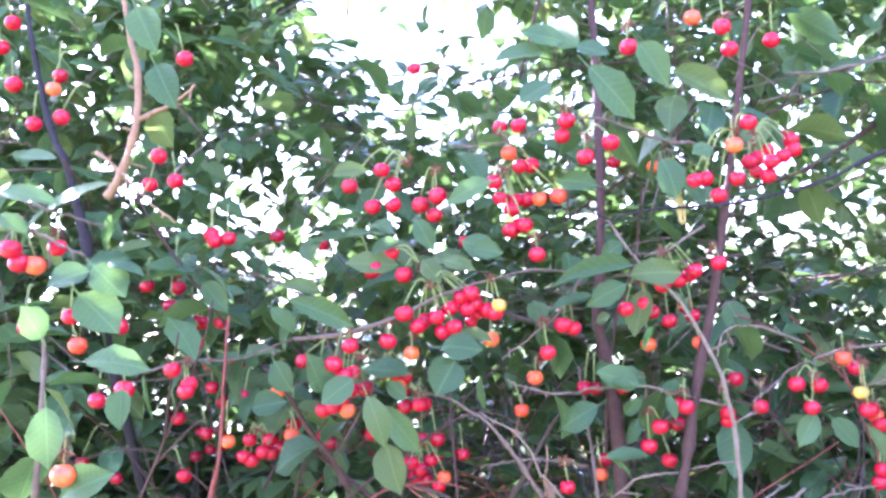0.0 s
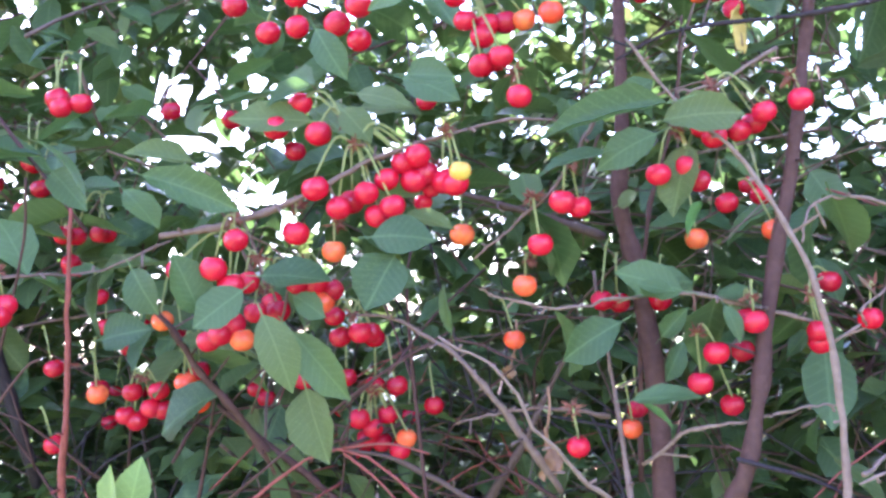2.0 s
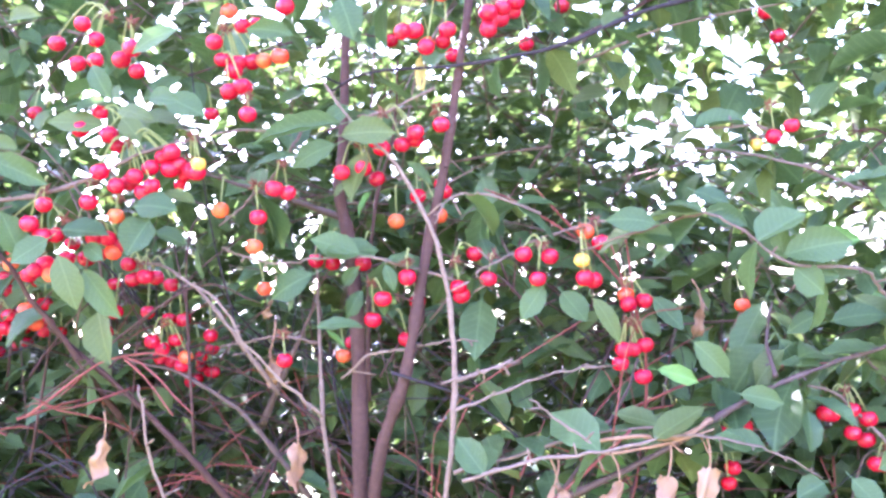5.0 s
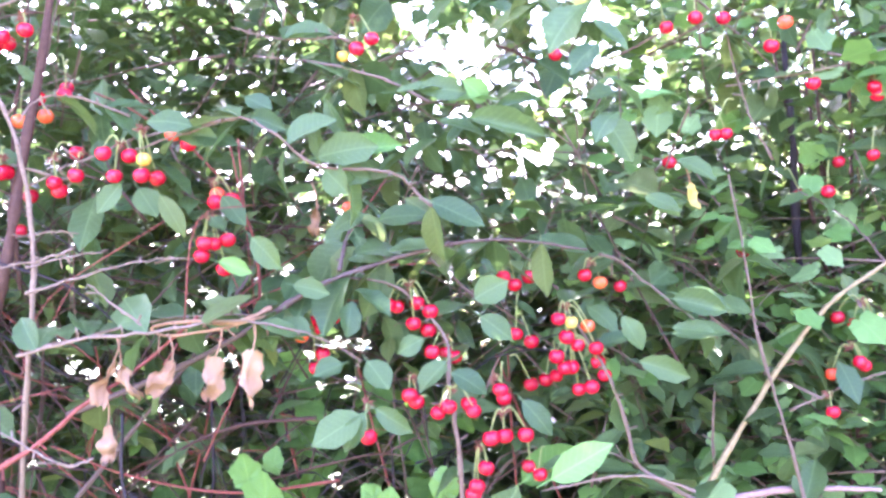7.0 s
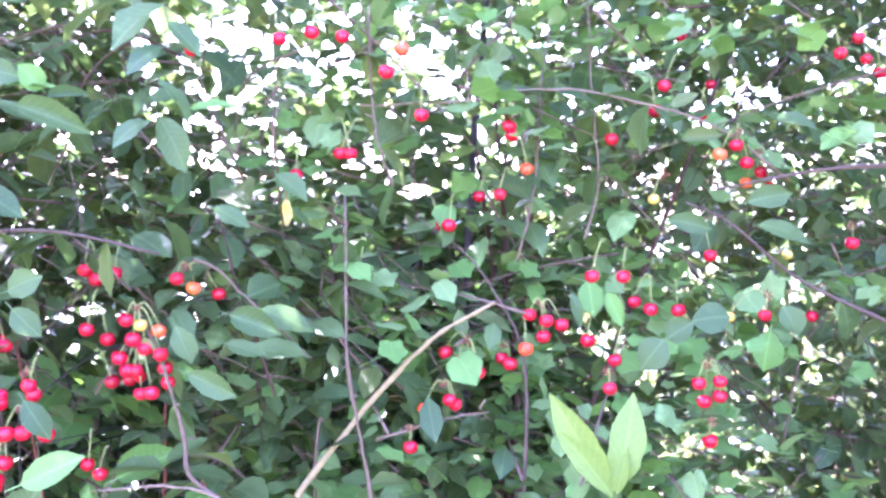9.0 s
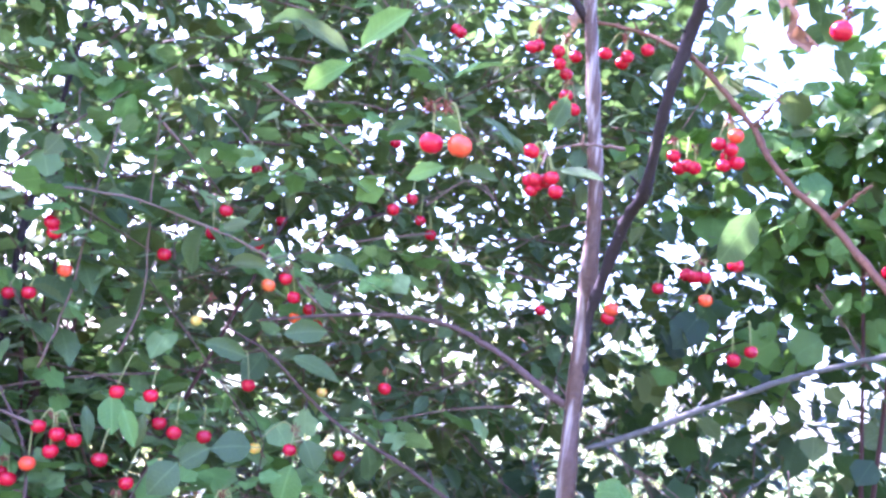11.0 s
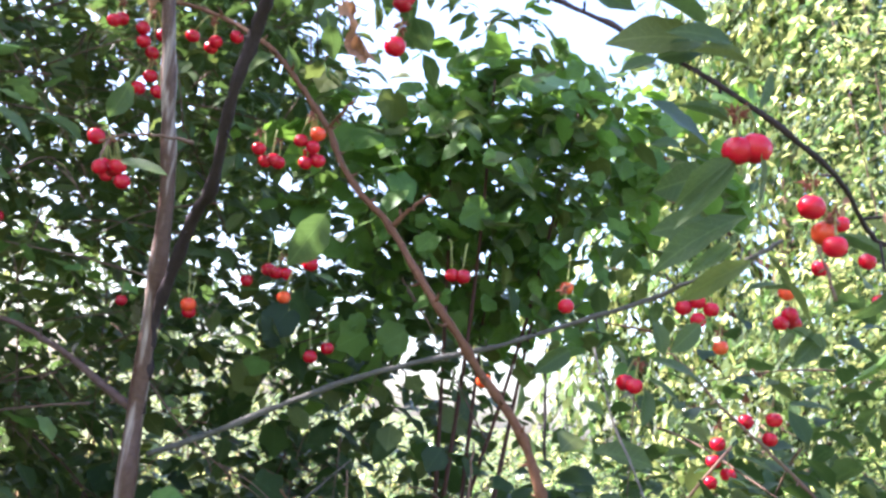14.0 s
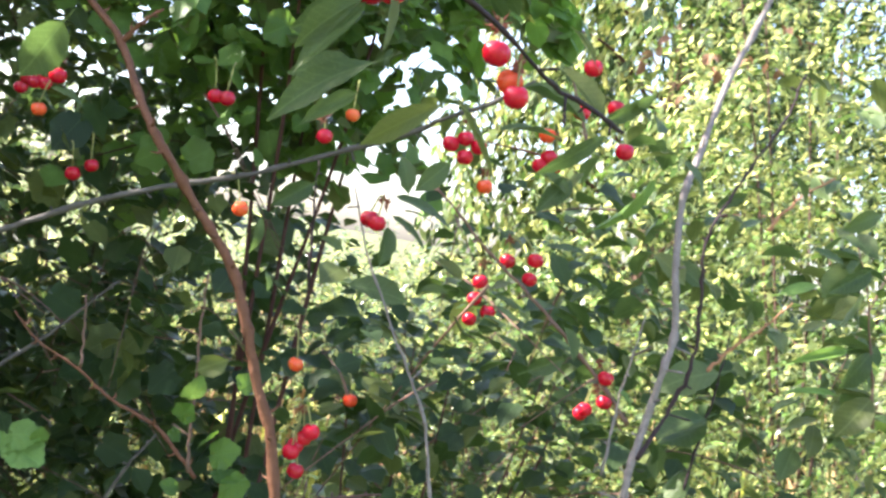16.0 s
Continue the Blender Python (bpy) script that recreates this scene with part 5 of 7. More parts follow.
leaf(A, (-0.014, 1.048, 1.658), (0.027, 1.038, 1.655), 0.75, 'g')
leaf(A, (0.008, 1.073, 1.672), (0.041, 1.063, 1.660), 0.5, 'o')
leaf(A, (-0.001, 1.049, 1.643), (-0.025, 1.039, 1.610), 0.95, 'g')
leaf(A, (-0.110, 1.055, 1.636), (-0.145, 1.042, 1.615), 0.6, 'g')
leaf(A, (-0.097, 1.060, 1.644), (-0.049, 1.050, 1.638), 0.6, 'g')
leaf(A, (-0.145, 1.064, 1.625), (-0.153, 1.048, 1.668), 0.6, 'g')
leaf(A, (-0.097, 1.047, 1.617), (-0.080, 1.039, 1.564), 0.5, 'o')
leaf(A, (-0.077, 1.067, 1.627), (-0.056, 1.057, 1.611), 0.6, 'g')
leaf(A, (-0.084, 1.074, 1.602), (-0.049, 1.067, 1.550), 0.4, 'g')
leaf(A, (-0.195, 1.078, 1.664), (-0.180, 1.070, 1.630), 0.7, 'g')
leaf(A, (-0.224, 1.080, 1.617), (-0.186, 1.070, 1.621), 0.7, 'g')
leaf(A, (-0.088, 1.112, 1.559), (-0.079, 1.104, 1.502), 0.6, 'o')
leaf(A, (-0.134, 1.056, 1.731), (-0.176, 1.041, 1.744), 0.4, 'o')
leaf(A, (-0.167, 1.045, 1.725), (-0.101, 1.039, 1.696), 0.3, 'g')
leaf(A, (-0.192, 1.074, 1.722), (-0.168, 1.066, 1.693), 0.6, 'g')
leaf(A, (0.149, 1.102, 1.574), (0.104, 1.089, 1.558), 0.55, 'g')
leaf(A, (0.198, 1.113, 1.590), (0.151, 1.098, 1.611), 0.5, 'g')
leaf(A, (0.166, 1.101, 1.599), (0.189, 1.091, 1.591), 0.45, 'g')
leaf(A, (0.179, 1.115, 1.559), (0.197, 1.102, 1.577), 0.5, 'g')
leaf(A, (0.225, 1.106, 1.575), (0.233, 1.096, 1.550), 0.5, 'g')
leaf(A, (0.148, 1.096, 1.518), (0.197, 1.087, 1.518), 0.4, 'g')
leaf(A, (0.156, 1.107, 1.514), (0.176, 1.097, 1.495), 0.3, 'y')
leaf(A, (0.195, 1.126, 1.552), (0.177, 1.115, 1.527), 0.5, 'g')
leaf(A, (0.025, 1.126, 1.583), (0.023, 1.111, 1.619), 0.3, 'g')
leaf(A, (0.001, 1.151, 1.624), (-0.028, 1.136, 1.643), 0.6, 'g')
leaf(A, (0.254, 1.159, 1.689), (0.281, 1.150, 1.664), 0.35, 'g')
leaf(A, (0.203, 1.122, 1.749), (0.174, 1.109, 1.736), 0.6, 'g')
leaf(A, (0.168, 1.167, 1.663), (0.183, 1.155, 1.670), 0.7, 'o')
leaf(A, (0.130, 0.768, 1.868), (0.162, 0.759, 1.825), 0.45, 'b')
leaf(A, (0.121, 0.936, 1.898), (0.087, 0.925, 1.881), 0.6, 'g')
leaf(A, (0.126, 0.983, 1.940), (0.071, 0.971, 1.939), 0.45, 'g')
leaf(A, (0.147, 0.982, 1.948), (0.102, 0.969, 1.961), 0.5, 'g')
leaf(A, (0.157, 0.983, 1.943), (0.187, 0.972, 1.928), 0.6, 'g')
leaf(A, (0.220, 0.983, 1.939), (0.243, 0.975, 1.890), 0.5, 'g')
leaf(A, (0.255, 1.005, 1.911), (0.311, 0.996, 1.873), 0.4, 'o')
leaf(A, (0.168, 1.024, 1.804), (0.127, 1.010, 1.819), 0.4, 'g')
leaf(A, (0.281, 0.992, 1.826), (0.257, 0.980, 1.821), 0.6, 'g')
leaf(A, (0.224, 0.972, 1.818), (0.236, 0.963, 1.779), 0.7, 'g')
leaf(A, (-0.283, 0.995, 2.040), (-0.265, 0.987, 1.990), 0.6, 'b')
leaf(A, (-0.252, 0.931, 1.959), (-0.235, 0.923, 1.914), 0.6, 'b')
leaf(A, (-0.331, 0.789, 1.856), (-0.295, 0.777, 1.848), 0.3, 'g')
leaf(A, (-0.284, 0.796, 1.757), (-0.316, 0.785, 1.751), 0.7, 'g')
leaf(A, (-0.281, 0.796, 1.761), (-0.257, 0.786, 1.735), 0.8, 'g')
leaf(A, (-0.269, 0.796, 1.762), (-0.239, 0.785, 1.751), 0.4, 'g')
leaf(A, (-0.296, 0.720, 1.705), (-0.302, 0.706, 1.728), 0.8, 'g')
leaf(A, (-0.299, 0.724, 1.656), (-0.298, 0.715, 1.613), 0.55, 'b')
leaf(A, (-0.278, 0.752, 1.685), (-0.228, 0.740, 1.680), 0.4, 'b')
leaf(A, (-0.295, 0.729, 1.590), (-0.254, 0.716, 1.605), 0.6, 'g')
leaf(A, (-0.270, 0.804, 1.660), (-0.272, 0.794, 1.629), 0.6, 'g')
leaf(A, (-0.295, 0.798, 1.740), (-0.263, 0.788, 1.705), 0.7, 'g')
leaf(A, (-0.348, 0.791, 1.829), (-0.303, 0.780, 1.820), 0.4, 'g')
leaf(A, (-0.350, 0.792, 1.811), (-0.329, 0.782, 1.793), 0.5, 'g')
leaf(A, (-0.101, 0.990, 1.843), (-0.065, 0.978, 1.843), 0.45, 'o')
leaf(A, (0.058, 1.012, 1.821), (0.010, 1.001, 1.811), 0.4, 'g')
leaf(A, (-0.024, 0.994, 1.791), (-0.011, 0.985, 1.757), 0.5, 'g')
leaf(A, (0.029, 0.997, 1.753), (0.059, 0.986, 1.746), 0.6, 'g')
leaf(A, (-0.004, 0.998, 1.746), (0.029, 0.987, 1.736), 0.5, 'o')
leaf(A, (-0.171, 1.100, 1.719), (-0.134, 1.089, 1.708), 0.35, 'g')
leaf(A, (0.496, 1.032, 1.582), (0.454, 1.017, 1.596), 0.5, 'g')
leaf(A, (0.470, 1.061, 1.577), (0.517, 1.051, 1.572), 0.45, 'g')
leaf(A, (0.544, 1.072, 1.613), (0.574, 1.063, 1.597), 0.6, 'g')
leaf(A, (0.549, 1.064, 1.591), (0.588, 1.055, 1.574), 0.5, 'g')
leaf(A, (0.645, 1.100, 1.559), (0.626, 1.085, 1.606), 0.35, 'g')
leaf(A, (0.644, 1.101, 1.547), (0.706, 1.092, 1.552), 0.4, 'y')
leaf(A, (0.631, 1.082, 1.523), (0.673, 1.072, 1.516), 0.6, 'g')
leaf(A, (0.701, 1.120, 1.611), (0.766, 1.111, 1.613), 0.3, 'g')
leaf(A, (0.756, 1.124, 1.594), (0.821, 1.114, 1.598), 0.25, 'y')
leaf(A, (0.747, 1.124, 1.576), (0.798, 1.116, 1.557), 0.35, 'g')
leaf(A, (0.701, 1.127, 1.492), (0.751, 1.119, 1.456), 0.35, 'o')
leaf(A, (0.658, 1.106, 1.478), (0.624, 1.093, 1.469), 0.5, 'g')
leaf(A, (0.404, 1.111, 1.528), (0.426, 1.102, 1.495), 0.7, 'g')
leaf(A, (0.386, 1.109, 1.536), (0.359, 1.098, 1.504), 0.5, 'g')
leaf(A, (0.434, 1.093, 1.518), (0.460, 1.085, 1.473), 0.4, 'o')
leaf(A, (0.497, 1.116, 1.512), (0.523, 1.107, 1.476), 0.45, 'g')
leaf(A, (0.482, 1.117, 1.489), (0.498, 1.106, 1.475), 0.8, 'g')
leaf(A, (0.530, 1.101, 1.463), (0.562, 1.092, 1.427), 0.5, 'g')
leaf(A, (0.491, 1.100, 1.439), (0.529, 1.090, 1.427), 0.4, 'y')
leaf(A, (0.571, 1.106, 1.406), (0.611, 1.096, 1.397), 0.5, 'g')
leaf(A, (0.627, 1.054, 1.321), (0.598, 1.040, 1.313), 0.7, 'g')
leaf(A, (0.654, 1.055, 1.322), (0.676, 1.044, 1.292), 0.7, 'g')
leaf(A, (0.643, 1.054, 1.266), (0.590, 1.038, 1.240), 0.55, 'g')
leaf(A, (0.646, 1.054, 1.266), (0.624, 1.040, 1.231), 0.5, 'g')
leaf(A, (0.658, 1.055, 1.271), (0.696, 1.045, 1.246), 0.45, 'g')
leaf(A, (0.713, 1.079, 1.338), (0.686, 1.066, 1.330), 0.7, 'g')
leaf(A, (0.740, 1.080, 1.300), (0.778, 1.070, 1.280), 0.6, 'g')
leaf(A, (0.735, 1.080, 1.312), (0.704, 1.066, 1.286), 0.6, 'g')
leaf(A, (0.770, 1.114, 1.374), (0.806, 1.104, 1.394), 0.8, 'g')
leaf(A, (0.775, 1.114, 1.355), (0.807, 1.103, 1.329), 0.6, 'g')
leaf(A, (0.813, 1.064, 1.267), (0.843, 1.054, 1.231), 0.5, 'g')
leaf(A, (0.835, 1.014, 1.194), (0.899, 1.007, 1.228), 0.4, 'y')
leaf(A, (0.996, 1.177, 1.352), (1.057, 1.169, 1.335), 0.45, 'g')
leaf(A, (0.993, 1.177, 1.319), (1.042, 1.167, 1.310), 0.35, 'g')
leaf(A, (0.951, 1.173, 1.283), (1.009, 1.165, 1.264), 0.4, 'g')
leaf(A, (0.936, 1.173, 1.337), (0.957, 1.162, 1.298), 0.6, 'g')
leaf(A, (0.618, 1.057, 1.540), (0.683, 1.049, 1.552), 0.5, 'g')
leaf(A, (0.626, 1.057, 1.527), (0.649, 1.046, 1.501), 0.8, 'g')
leaf(A, (0.621, 1.067, 1.534), (0.613, 1.056, 1.591), 0.3, 'g')
leaf(A, (0.486, 1.059, 1.576), (0.534, 1.050, 1.568), 0.5, 'g')
leaf(A, (0.781, 1.098, 1.572), (0.864, 1.090, 1.548), 0.3, 'g')
leaf(A, (0.812, 1.100, 1.581), (0.861, 1.091, 1.588), 0.25, 'g')
leaf(A, (0.800, 1.119, 1.591), (0.778, 1.106, 1.616), 0.7, 'y')
leaf(A, (0.727, 1.115, 1.610), (0.780, 1.106, 1.607), 0.5, 'g')
leaf(A, (0.729, 1.113, 1.487), (0.789, 1.104, 1.454), 0.4, 'g')
leaf(A, (0.671, 1.109, 1.470), (0.726, 1.101, 1.478), 0.5, 'g')
leaf(A, (0.913, 1.126, 1.588), (0.940, 1.116, 1.590), 0.9, 'g')
leaf(A, (0.924, 1.126, 1.568), (0.961, 1.116, 1.514), 0.45, 'b')
leaf(A, (0.956, 1.129, 1.578), (1.011, 1.120, 1.587), 0.35, 'y')
leaf(A, (0.973, 1.178, 1.472), (1.015, 1.168, 1.458), 0.5, 'g')
leaf(B, (1.015, 1.253, 1.351), (1.079, 1.239, 1.336), 0.45, 'g')
leaf(B, (1.004, 1.250, 1.303), (1.073, 1.236, 1.305), 0.45, 'g')
leaf(B, (1.500, 1.242, 1.341), (1.472, 1.228, 1.308), 0.8, 'g')
leaf(B, (1.503, 1.242, 1.341), (1.530, 1.231, 1.365), 0.8, 'g')
leaf(B, (1.589, 1.292, 1.366), (1.543, 1.281, 1.365), 0.8, 'g')
leaf(B, (1.652, 1.292, 1.383), (1.671, 1.277, 1.350), 0.9, 'g')
leaf(B, (1.604, 1.302, 1.508), (1.655, 1.290, 1.525), 0.5, 'g')
leaf(B, (1.619, 1.299, 1.481), (1.686, 1.285, 1.470), 0.4, 'g')
leaf(B, (1.522, 1.309, 1.582), (1.568, 1.296, 1.591), 0.4, 'o')
leaf(B, (1.506, 1.312, 1.624), (1.537, 1.300, 1.639), 0.5, 'o')
leaf(B, (1.644, 1.339, 1.618), (1.698, 1.325, 1.609), 0.5, 'g')
leaf(B, (1.513, 1.332, 1.481), (1.568, 1.318, 1.477), 0.4, 'g')
leaf(B, (1.388, 1.248, 1.390), (1.402, 1.233, 1.352), 0.35, 'b')
leaf(B, (1.429, 1.247, 1.392), (1.449, 1.232, 1.354), 0.4, 'y')
leaf(U, (0.487, 1.218, 1.130), (0.498, 1.211, 1.195), 0.95, 'p')
leaf(U, (0.540, 1.235, 1.097), (0.550, 1.227, 1.142), 0.95, 'p')
leaf(U, (0.599, 1.214, 1.090), (0.608, 1.206, 1.135), 0.95, 'p')
leaf(U, (0.469, 1.221, 1.164), (0.467, 1.213, 1.215), 0.9, 'p')
leaf(U, (0.490, 1.261, 1.168), (0.497, 1.252, 1.203), 0.9, 'p')
leaf(U, (0.640, 1.217, 1.118), (0.649, 1.207, 1.156), 0.9, 'p')
leaf(U, (0.713, 1.198, 1.138), (0.711, 1.189, 1.178), 1, 'p')
leaf(U, (0.509, 1.214, 1.075), (0.492, 1.205, 1.113), 0.95, 'P')
leaf(U, (0.626, 1.218, 1.131), (0.608, 1.208, 1.159), 0.9, 'p')
leaf(U, (0.668, 1.214, 1.084), (0.691, 1.204, 1.115), 0.9, 'p')
leaf(A, (0.805, 1.375, 1.100), (0.887, 1.366, 1.147), 0.45, 'y')
leaf(A, (0.806, 1.290, 1.045), (0.799, 1.284, 1.111), 0.3, 'y')
leaf(A, (0.762, 1.144, 1.094), (0.801, 1.137, 1.157), 0.55, 'g')
# a leaf in sun, the light given by its brighter green
leaf(B, (1.650, 1.327, 1.348), (1.640, 1.318, 1.297), 0.75, 'y')
leaf(B, (1.418, 1.341, 1.400), (1.427, 1.330, 1.354), 0.6, 'y')
leaf(B, (1.459, 1.339, 1.384), (1.453, 1.329, 1.337), 0.4, 'o')

leaf(B, (1.976, 0.673, 1.992), (2.004, 0.645, 1.981), 0.31, 'g')
leaf(B, (1.969, 0.675, 2.003), (1.981, 0.654, 1.998), 0.42, 'g')
leaf(B, (1.990, 0.671, 1.973), (2.012, 0.643, 1.969), 0.24, 'g')
leaf(B, (2.011, 0.665, 1.947), (2.027, 0.643, 1.940), 0.3, 'g')
leaf(B, (1.991, 0.679, 1.943), (1.980, 0.682, 1.905), 0.34, 'g')
leaf(B, (2.011, 0.670, 1.930), (2.013, 0.663, 1.902), 0.42, 'g')
leaf(B, (1.968, 0.685, 1.970), (1.962, 0.685, 1.934), 0.3, 'g')
leaf(B, (1.918, 0.719, 1.961), (1.925, 0.709, 1.930), 0.34, 'g')
leaf(B, (1.893, 0.736, 1.954), (1.914, 0.717, 1.927), 0.3, 'g')
leaf(B, (1.879, 0.751, 1.937), (1.906, 0.730, 1.902), 0.51, 'g')
leaf(B, (1.947, 0.711, 1.928), (1.966, 0.685, 1.924), 0.38, 'g')
leaf(B, (1.890, 0.757, 1.895), (1.906, 0.742, 1.861), 0.51, 'g')
leaf(B, (1.861, 0.766, 1.925), (1.877, 0.746, 1.909), 0.3, 'g')
leaf(B, (1.942, 0.707, 1.953), (1.953, 0.690, 1.936), 0.34, 'g')
leaf(B, (1.925, 0.707, 1.986), (1.943, 0.687, 1.968), 0.34, 'g')
leaf(B, (1.855, 0.758, 1.961), (1.861, 0.736, 1.974), 0.42, 'g')
leaf(B, (1.891, 0.735, 1.963), (1.915, 0.707, 1.956), 0.42, 'g')
leaf(B, (2.004, 0.672, 1.940), (1.995, 0.667, 1.925), 0.59, 'g')
leaf(B, (2.015, 0.637, 2.032), (2.018, 0.626, 2.015), 0.51, 'g')
leaf(B, (2.037, 0.622, 2.037), (2.046, 0.605, 2.026), 0.34, 'g')
leaf(B, (1.524, 0.794, 1.723), (1.543, 0.758, 1.753), 0.36, 'y')
leaf(B, (1.516, 0.800, 1.718), (1.473, 0.806, 1.738), 0.3, 'o')
leaf(B, (1.521, 0.799, 1.711), (1.485, 0.814, 1.689), 0.32, 'y')
leaf(B, (1.551, 0.778, 1.720), (1.586, 0.744, 1.711), 0.29, 'g')
leaf(B, (1.591, 0.757, 1.707), (1.615, 0.722, 1.723), 0.32, 'y')
leaf(B, (1.573, 0.767, 1.709), (1.591, 0.749, 1.685), 0.36, 'g')
leaf(B, (1.600, 0.771, 1.641), (1.572, 0.777, 1.631), 0.4, 'y')
leaf(B, (1.617, 0.748, 1.680), (1.638, 0.725, 1.665), 0.36, 'b')
leaf(B, (1.612, 0.764, 1.638), (1.632, 0.738, 1.635), 0.36, 'g')
leaf(B, (1.456, 0.832, 1.735), (1.483, 0.799, 1.742), 0.22, 'g')
leaf(B, (1.573, 0.778, 1.675), (1.553, 0.781, 1.657), 0.36, 'g')
leaf(B, (1.799, 0.988, 1.719), (1.835, 0.953, 1.712), 0.36, 'g')
leaf(B, (1.503, 1.103, 1.953), (1.537, 1.079, 1.913), 0.34, 'y')
leaf(B, (1.469, 1.132, 1.925), (1.502, 1.111, 1.880), 0.42, 'g')
leaf(B, (1.764, 1.007, 1.730), (1.726, 1.010, 1.749), 0.34, 'g')
leaf(B, (1.787, 0.973, 1.794), (1.778, 0.976, 1.755), 0.51, 'g')
leaf(V, (2.029, 0.965, 1.721), (2.005, 0.985, 1.657), 0.59, 'g')
leaf(V, (2.037, 0.980, 1.655), (2.062, 0.953, 1.645), 0.34, 'g')
leaf(C, (1.924, 0.375, 1.693), (1.892, 0.391, 1.663), 0.23, 'b')
leaf(C, (1.924, 0.375, 1.690), (1.896, 0.390, 1.646), 0.19, 'g')
leaf(C, (1.935, 0.371, 1.660), (1.887, 0.400, 1.629), 0.22, 'b')
leaf(C, (1.933, 0.365, 1.702), (1.929, 0.359, 1.664), 0.21, 'o')
leaf(C, (1.930, 0.361, 1.746), (1.919, 0.359, 1.719), 0.26, 'g')
leaf(C, (1.917, 0.377, 1.712), (1.884, 0.390, 1.717), 0.24, 'g')
leaf(C, (1.919, 0.370, 1.748), (1.883, 0.385, 1.750), 0.26, 'o')
leaf(C, (1.912, 0.375, 1.757), (1.875, 0.390, 1.766), 0.29, 'g')
leaf(C, (1.879, 0.406, 1.744), (1.856, 0.411, 1.731), 0.35, 'g')
leaf(C, (1.931, 0.377, 1.642), (1.905, 0.387, 1.619), 0.26, 'g')
leaf(C, (1.953, 0.347, 1.708), (1.955, 0.326, 1.727), 0.26, 'g')
leaf(C, (1.914, 0.402, 1.777), (1.866, 0.414, 1.790), 0.61, 'b')
leaf(C, (1.878, 0.425, 1.778), (1.848, 0.428, 1.782), 0.43, 'g')
leaf(C, (1.919, 0.402, 1.767), (1.863, 0.424, 1.766), 0.43, 'o')
leaf(C, (1.919, 0.404, 1.762), (1.889, 0.411, 1.755), 0.43, 'g')
leaf(C, (1.942, 0.407, 1.708), (1.893, 0.417, 1.726), 0.5, 'b')
leaf(C, (1.950, 0.407, 1.692), (1.913, 0.421, 1.678), 0.5, 'g')
leaf(C, (1.959, 0.411, 1.662), (1.920, 0.423, 1.656), 0.43, 'g')
leaf(C, (2.116, 0.418, 1.690), (2.142, 0.377, 1.677), 0.24, 'b')
leaf(C, (2.132, 0.402, 1.708), (2.152, 0.367, 1.683), 0.29, 'o')
leaf(C, (2.157, 0.379, 1.674), (2.176, 0.345, 1.703), 0.24, 'g')
leaf(C, (2.161, 0.375, 1.668), (2.125, 0.393, 1.631), 0.24, 'g')
leaf(C, (2.083, 0.450, 1.674), (2.103, 0.414, 1.619), 0.21, 'o')
leaf(C, (2.076, 0.456, 1.666), (2.031, 0.482, 1.632), 0.24, 'o')
leaf(C, (2.149, 0.386, 1.716), (2.127, 0.391, 1.738), 0.29, 'o')
leaf(C, (2.172, 0.365, 1.697), (2.174, 0.346, 1.682), 0.29, 'g')
leaf(C, (2.472, 0.494, 1.702), (2.485, 0.465, 1.669), 0.64, 'g')
leaf(C, (2.454, 0.511, 1.678), (2.411, 0.535, 1.608), 0.32, 'y')
leaf(C, (2.333, 0.626, 1.695), (2.367, 0.577, 1.708), 0.34, 'g')
leaf(C, (2.369, 0.592, 1.660), (2.385, 0.560, 1.645), 0.34, 'g')
leaf(C, (2.502, 0.465, 1.661), (2.513, 0.439, 1.681), 0.34, 'g')
leaf(C, (2.511, 0.457, 1.657), (2.520, 0.432, 1.649), 0.3, 'o')
leaf(C, (2.416, 0.547, 1.651), (2.427, 0.520, 1.638), 0.34, 'g')
leaf(C, (2.392, 0.570, 1.660), (2.363, 0.581, 1.622), 0.42, 'g')
leaf(C, (2.303, 0.655, 1.653), (2.273, 0.666, 1.618), 0.42, 'g')
leaf(C, (2.269, 0.687, 1.590), (2.292, 0.649, 1.570), 0.34, 'g')
leaf(C, (2.268, 0.687, 1.610), (2.306, 0.635, 1.600), 0.3, 'g')
leaf(C, (2.267, 0.689, 1.578), (2.260, 0.679, 1.539), 0.42, 'g')
leaf(C, (2.276, 0.680, 1.597), (2.292, 0.648, 1.597), 0.21, 'g')
leaf(C, (2.267, 0.688, 1.650), (2.271, 0.668, 1.617), 0.42, 'g')
leaf(C, (2.208, 0.744, 1.607), (2.175, 0.760, 1.577), 0.42, 'g')
leaf(C, (2.221, 0.732, 1.555), (2.231, 0.706, 1.550), 0.34, 'g')
leaf(C, (2.187, 0.765, 1.512), (2.186, 0.749, 1.497), 0.51, 'g')
leaf(C, (2.176, 0.775, 1.564), (2.171, 0.764, 1.530), 0.42, 'g')
leaf(C, (2.394, 0.734, 1.552), (2.410, 0.702, 1.542), 0.38, 'o')
leaf(C, (2.385, 0.743, 1.513), (2.400, 0.712, 1.522), 0.34, 'g')
leaf(C, (2.327, 0.798, 1.507), (2.368, 0.742, 1.510), 0.42, 'b')
leaf(C, (2.480, 0.652, 1.592), (2.507, 0.610, 1.593), 0.34, 'g')
leaf(C, (2.538, 0.598, 1.581), (2.541, 0.578, 1.577), 0.34, 'g')
leaf(C, (2.485, 0.649, 1.448), (2.504, 0.614, 1.472), 0.42, 'g')
leaf(C, (2.508, 0.626, 1.505), (2.513, 0.605, 1.471), 0.42, 'g')
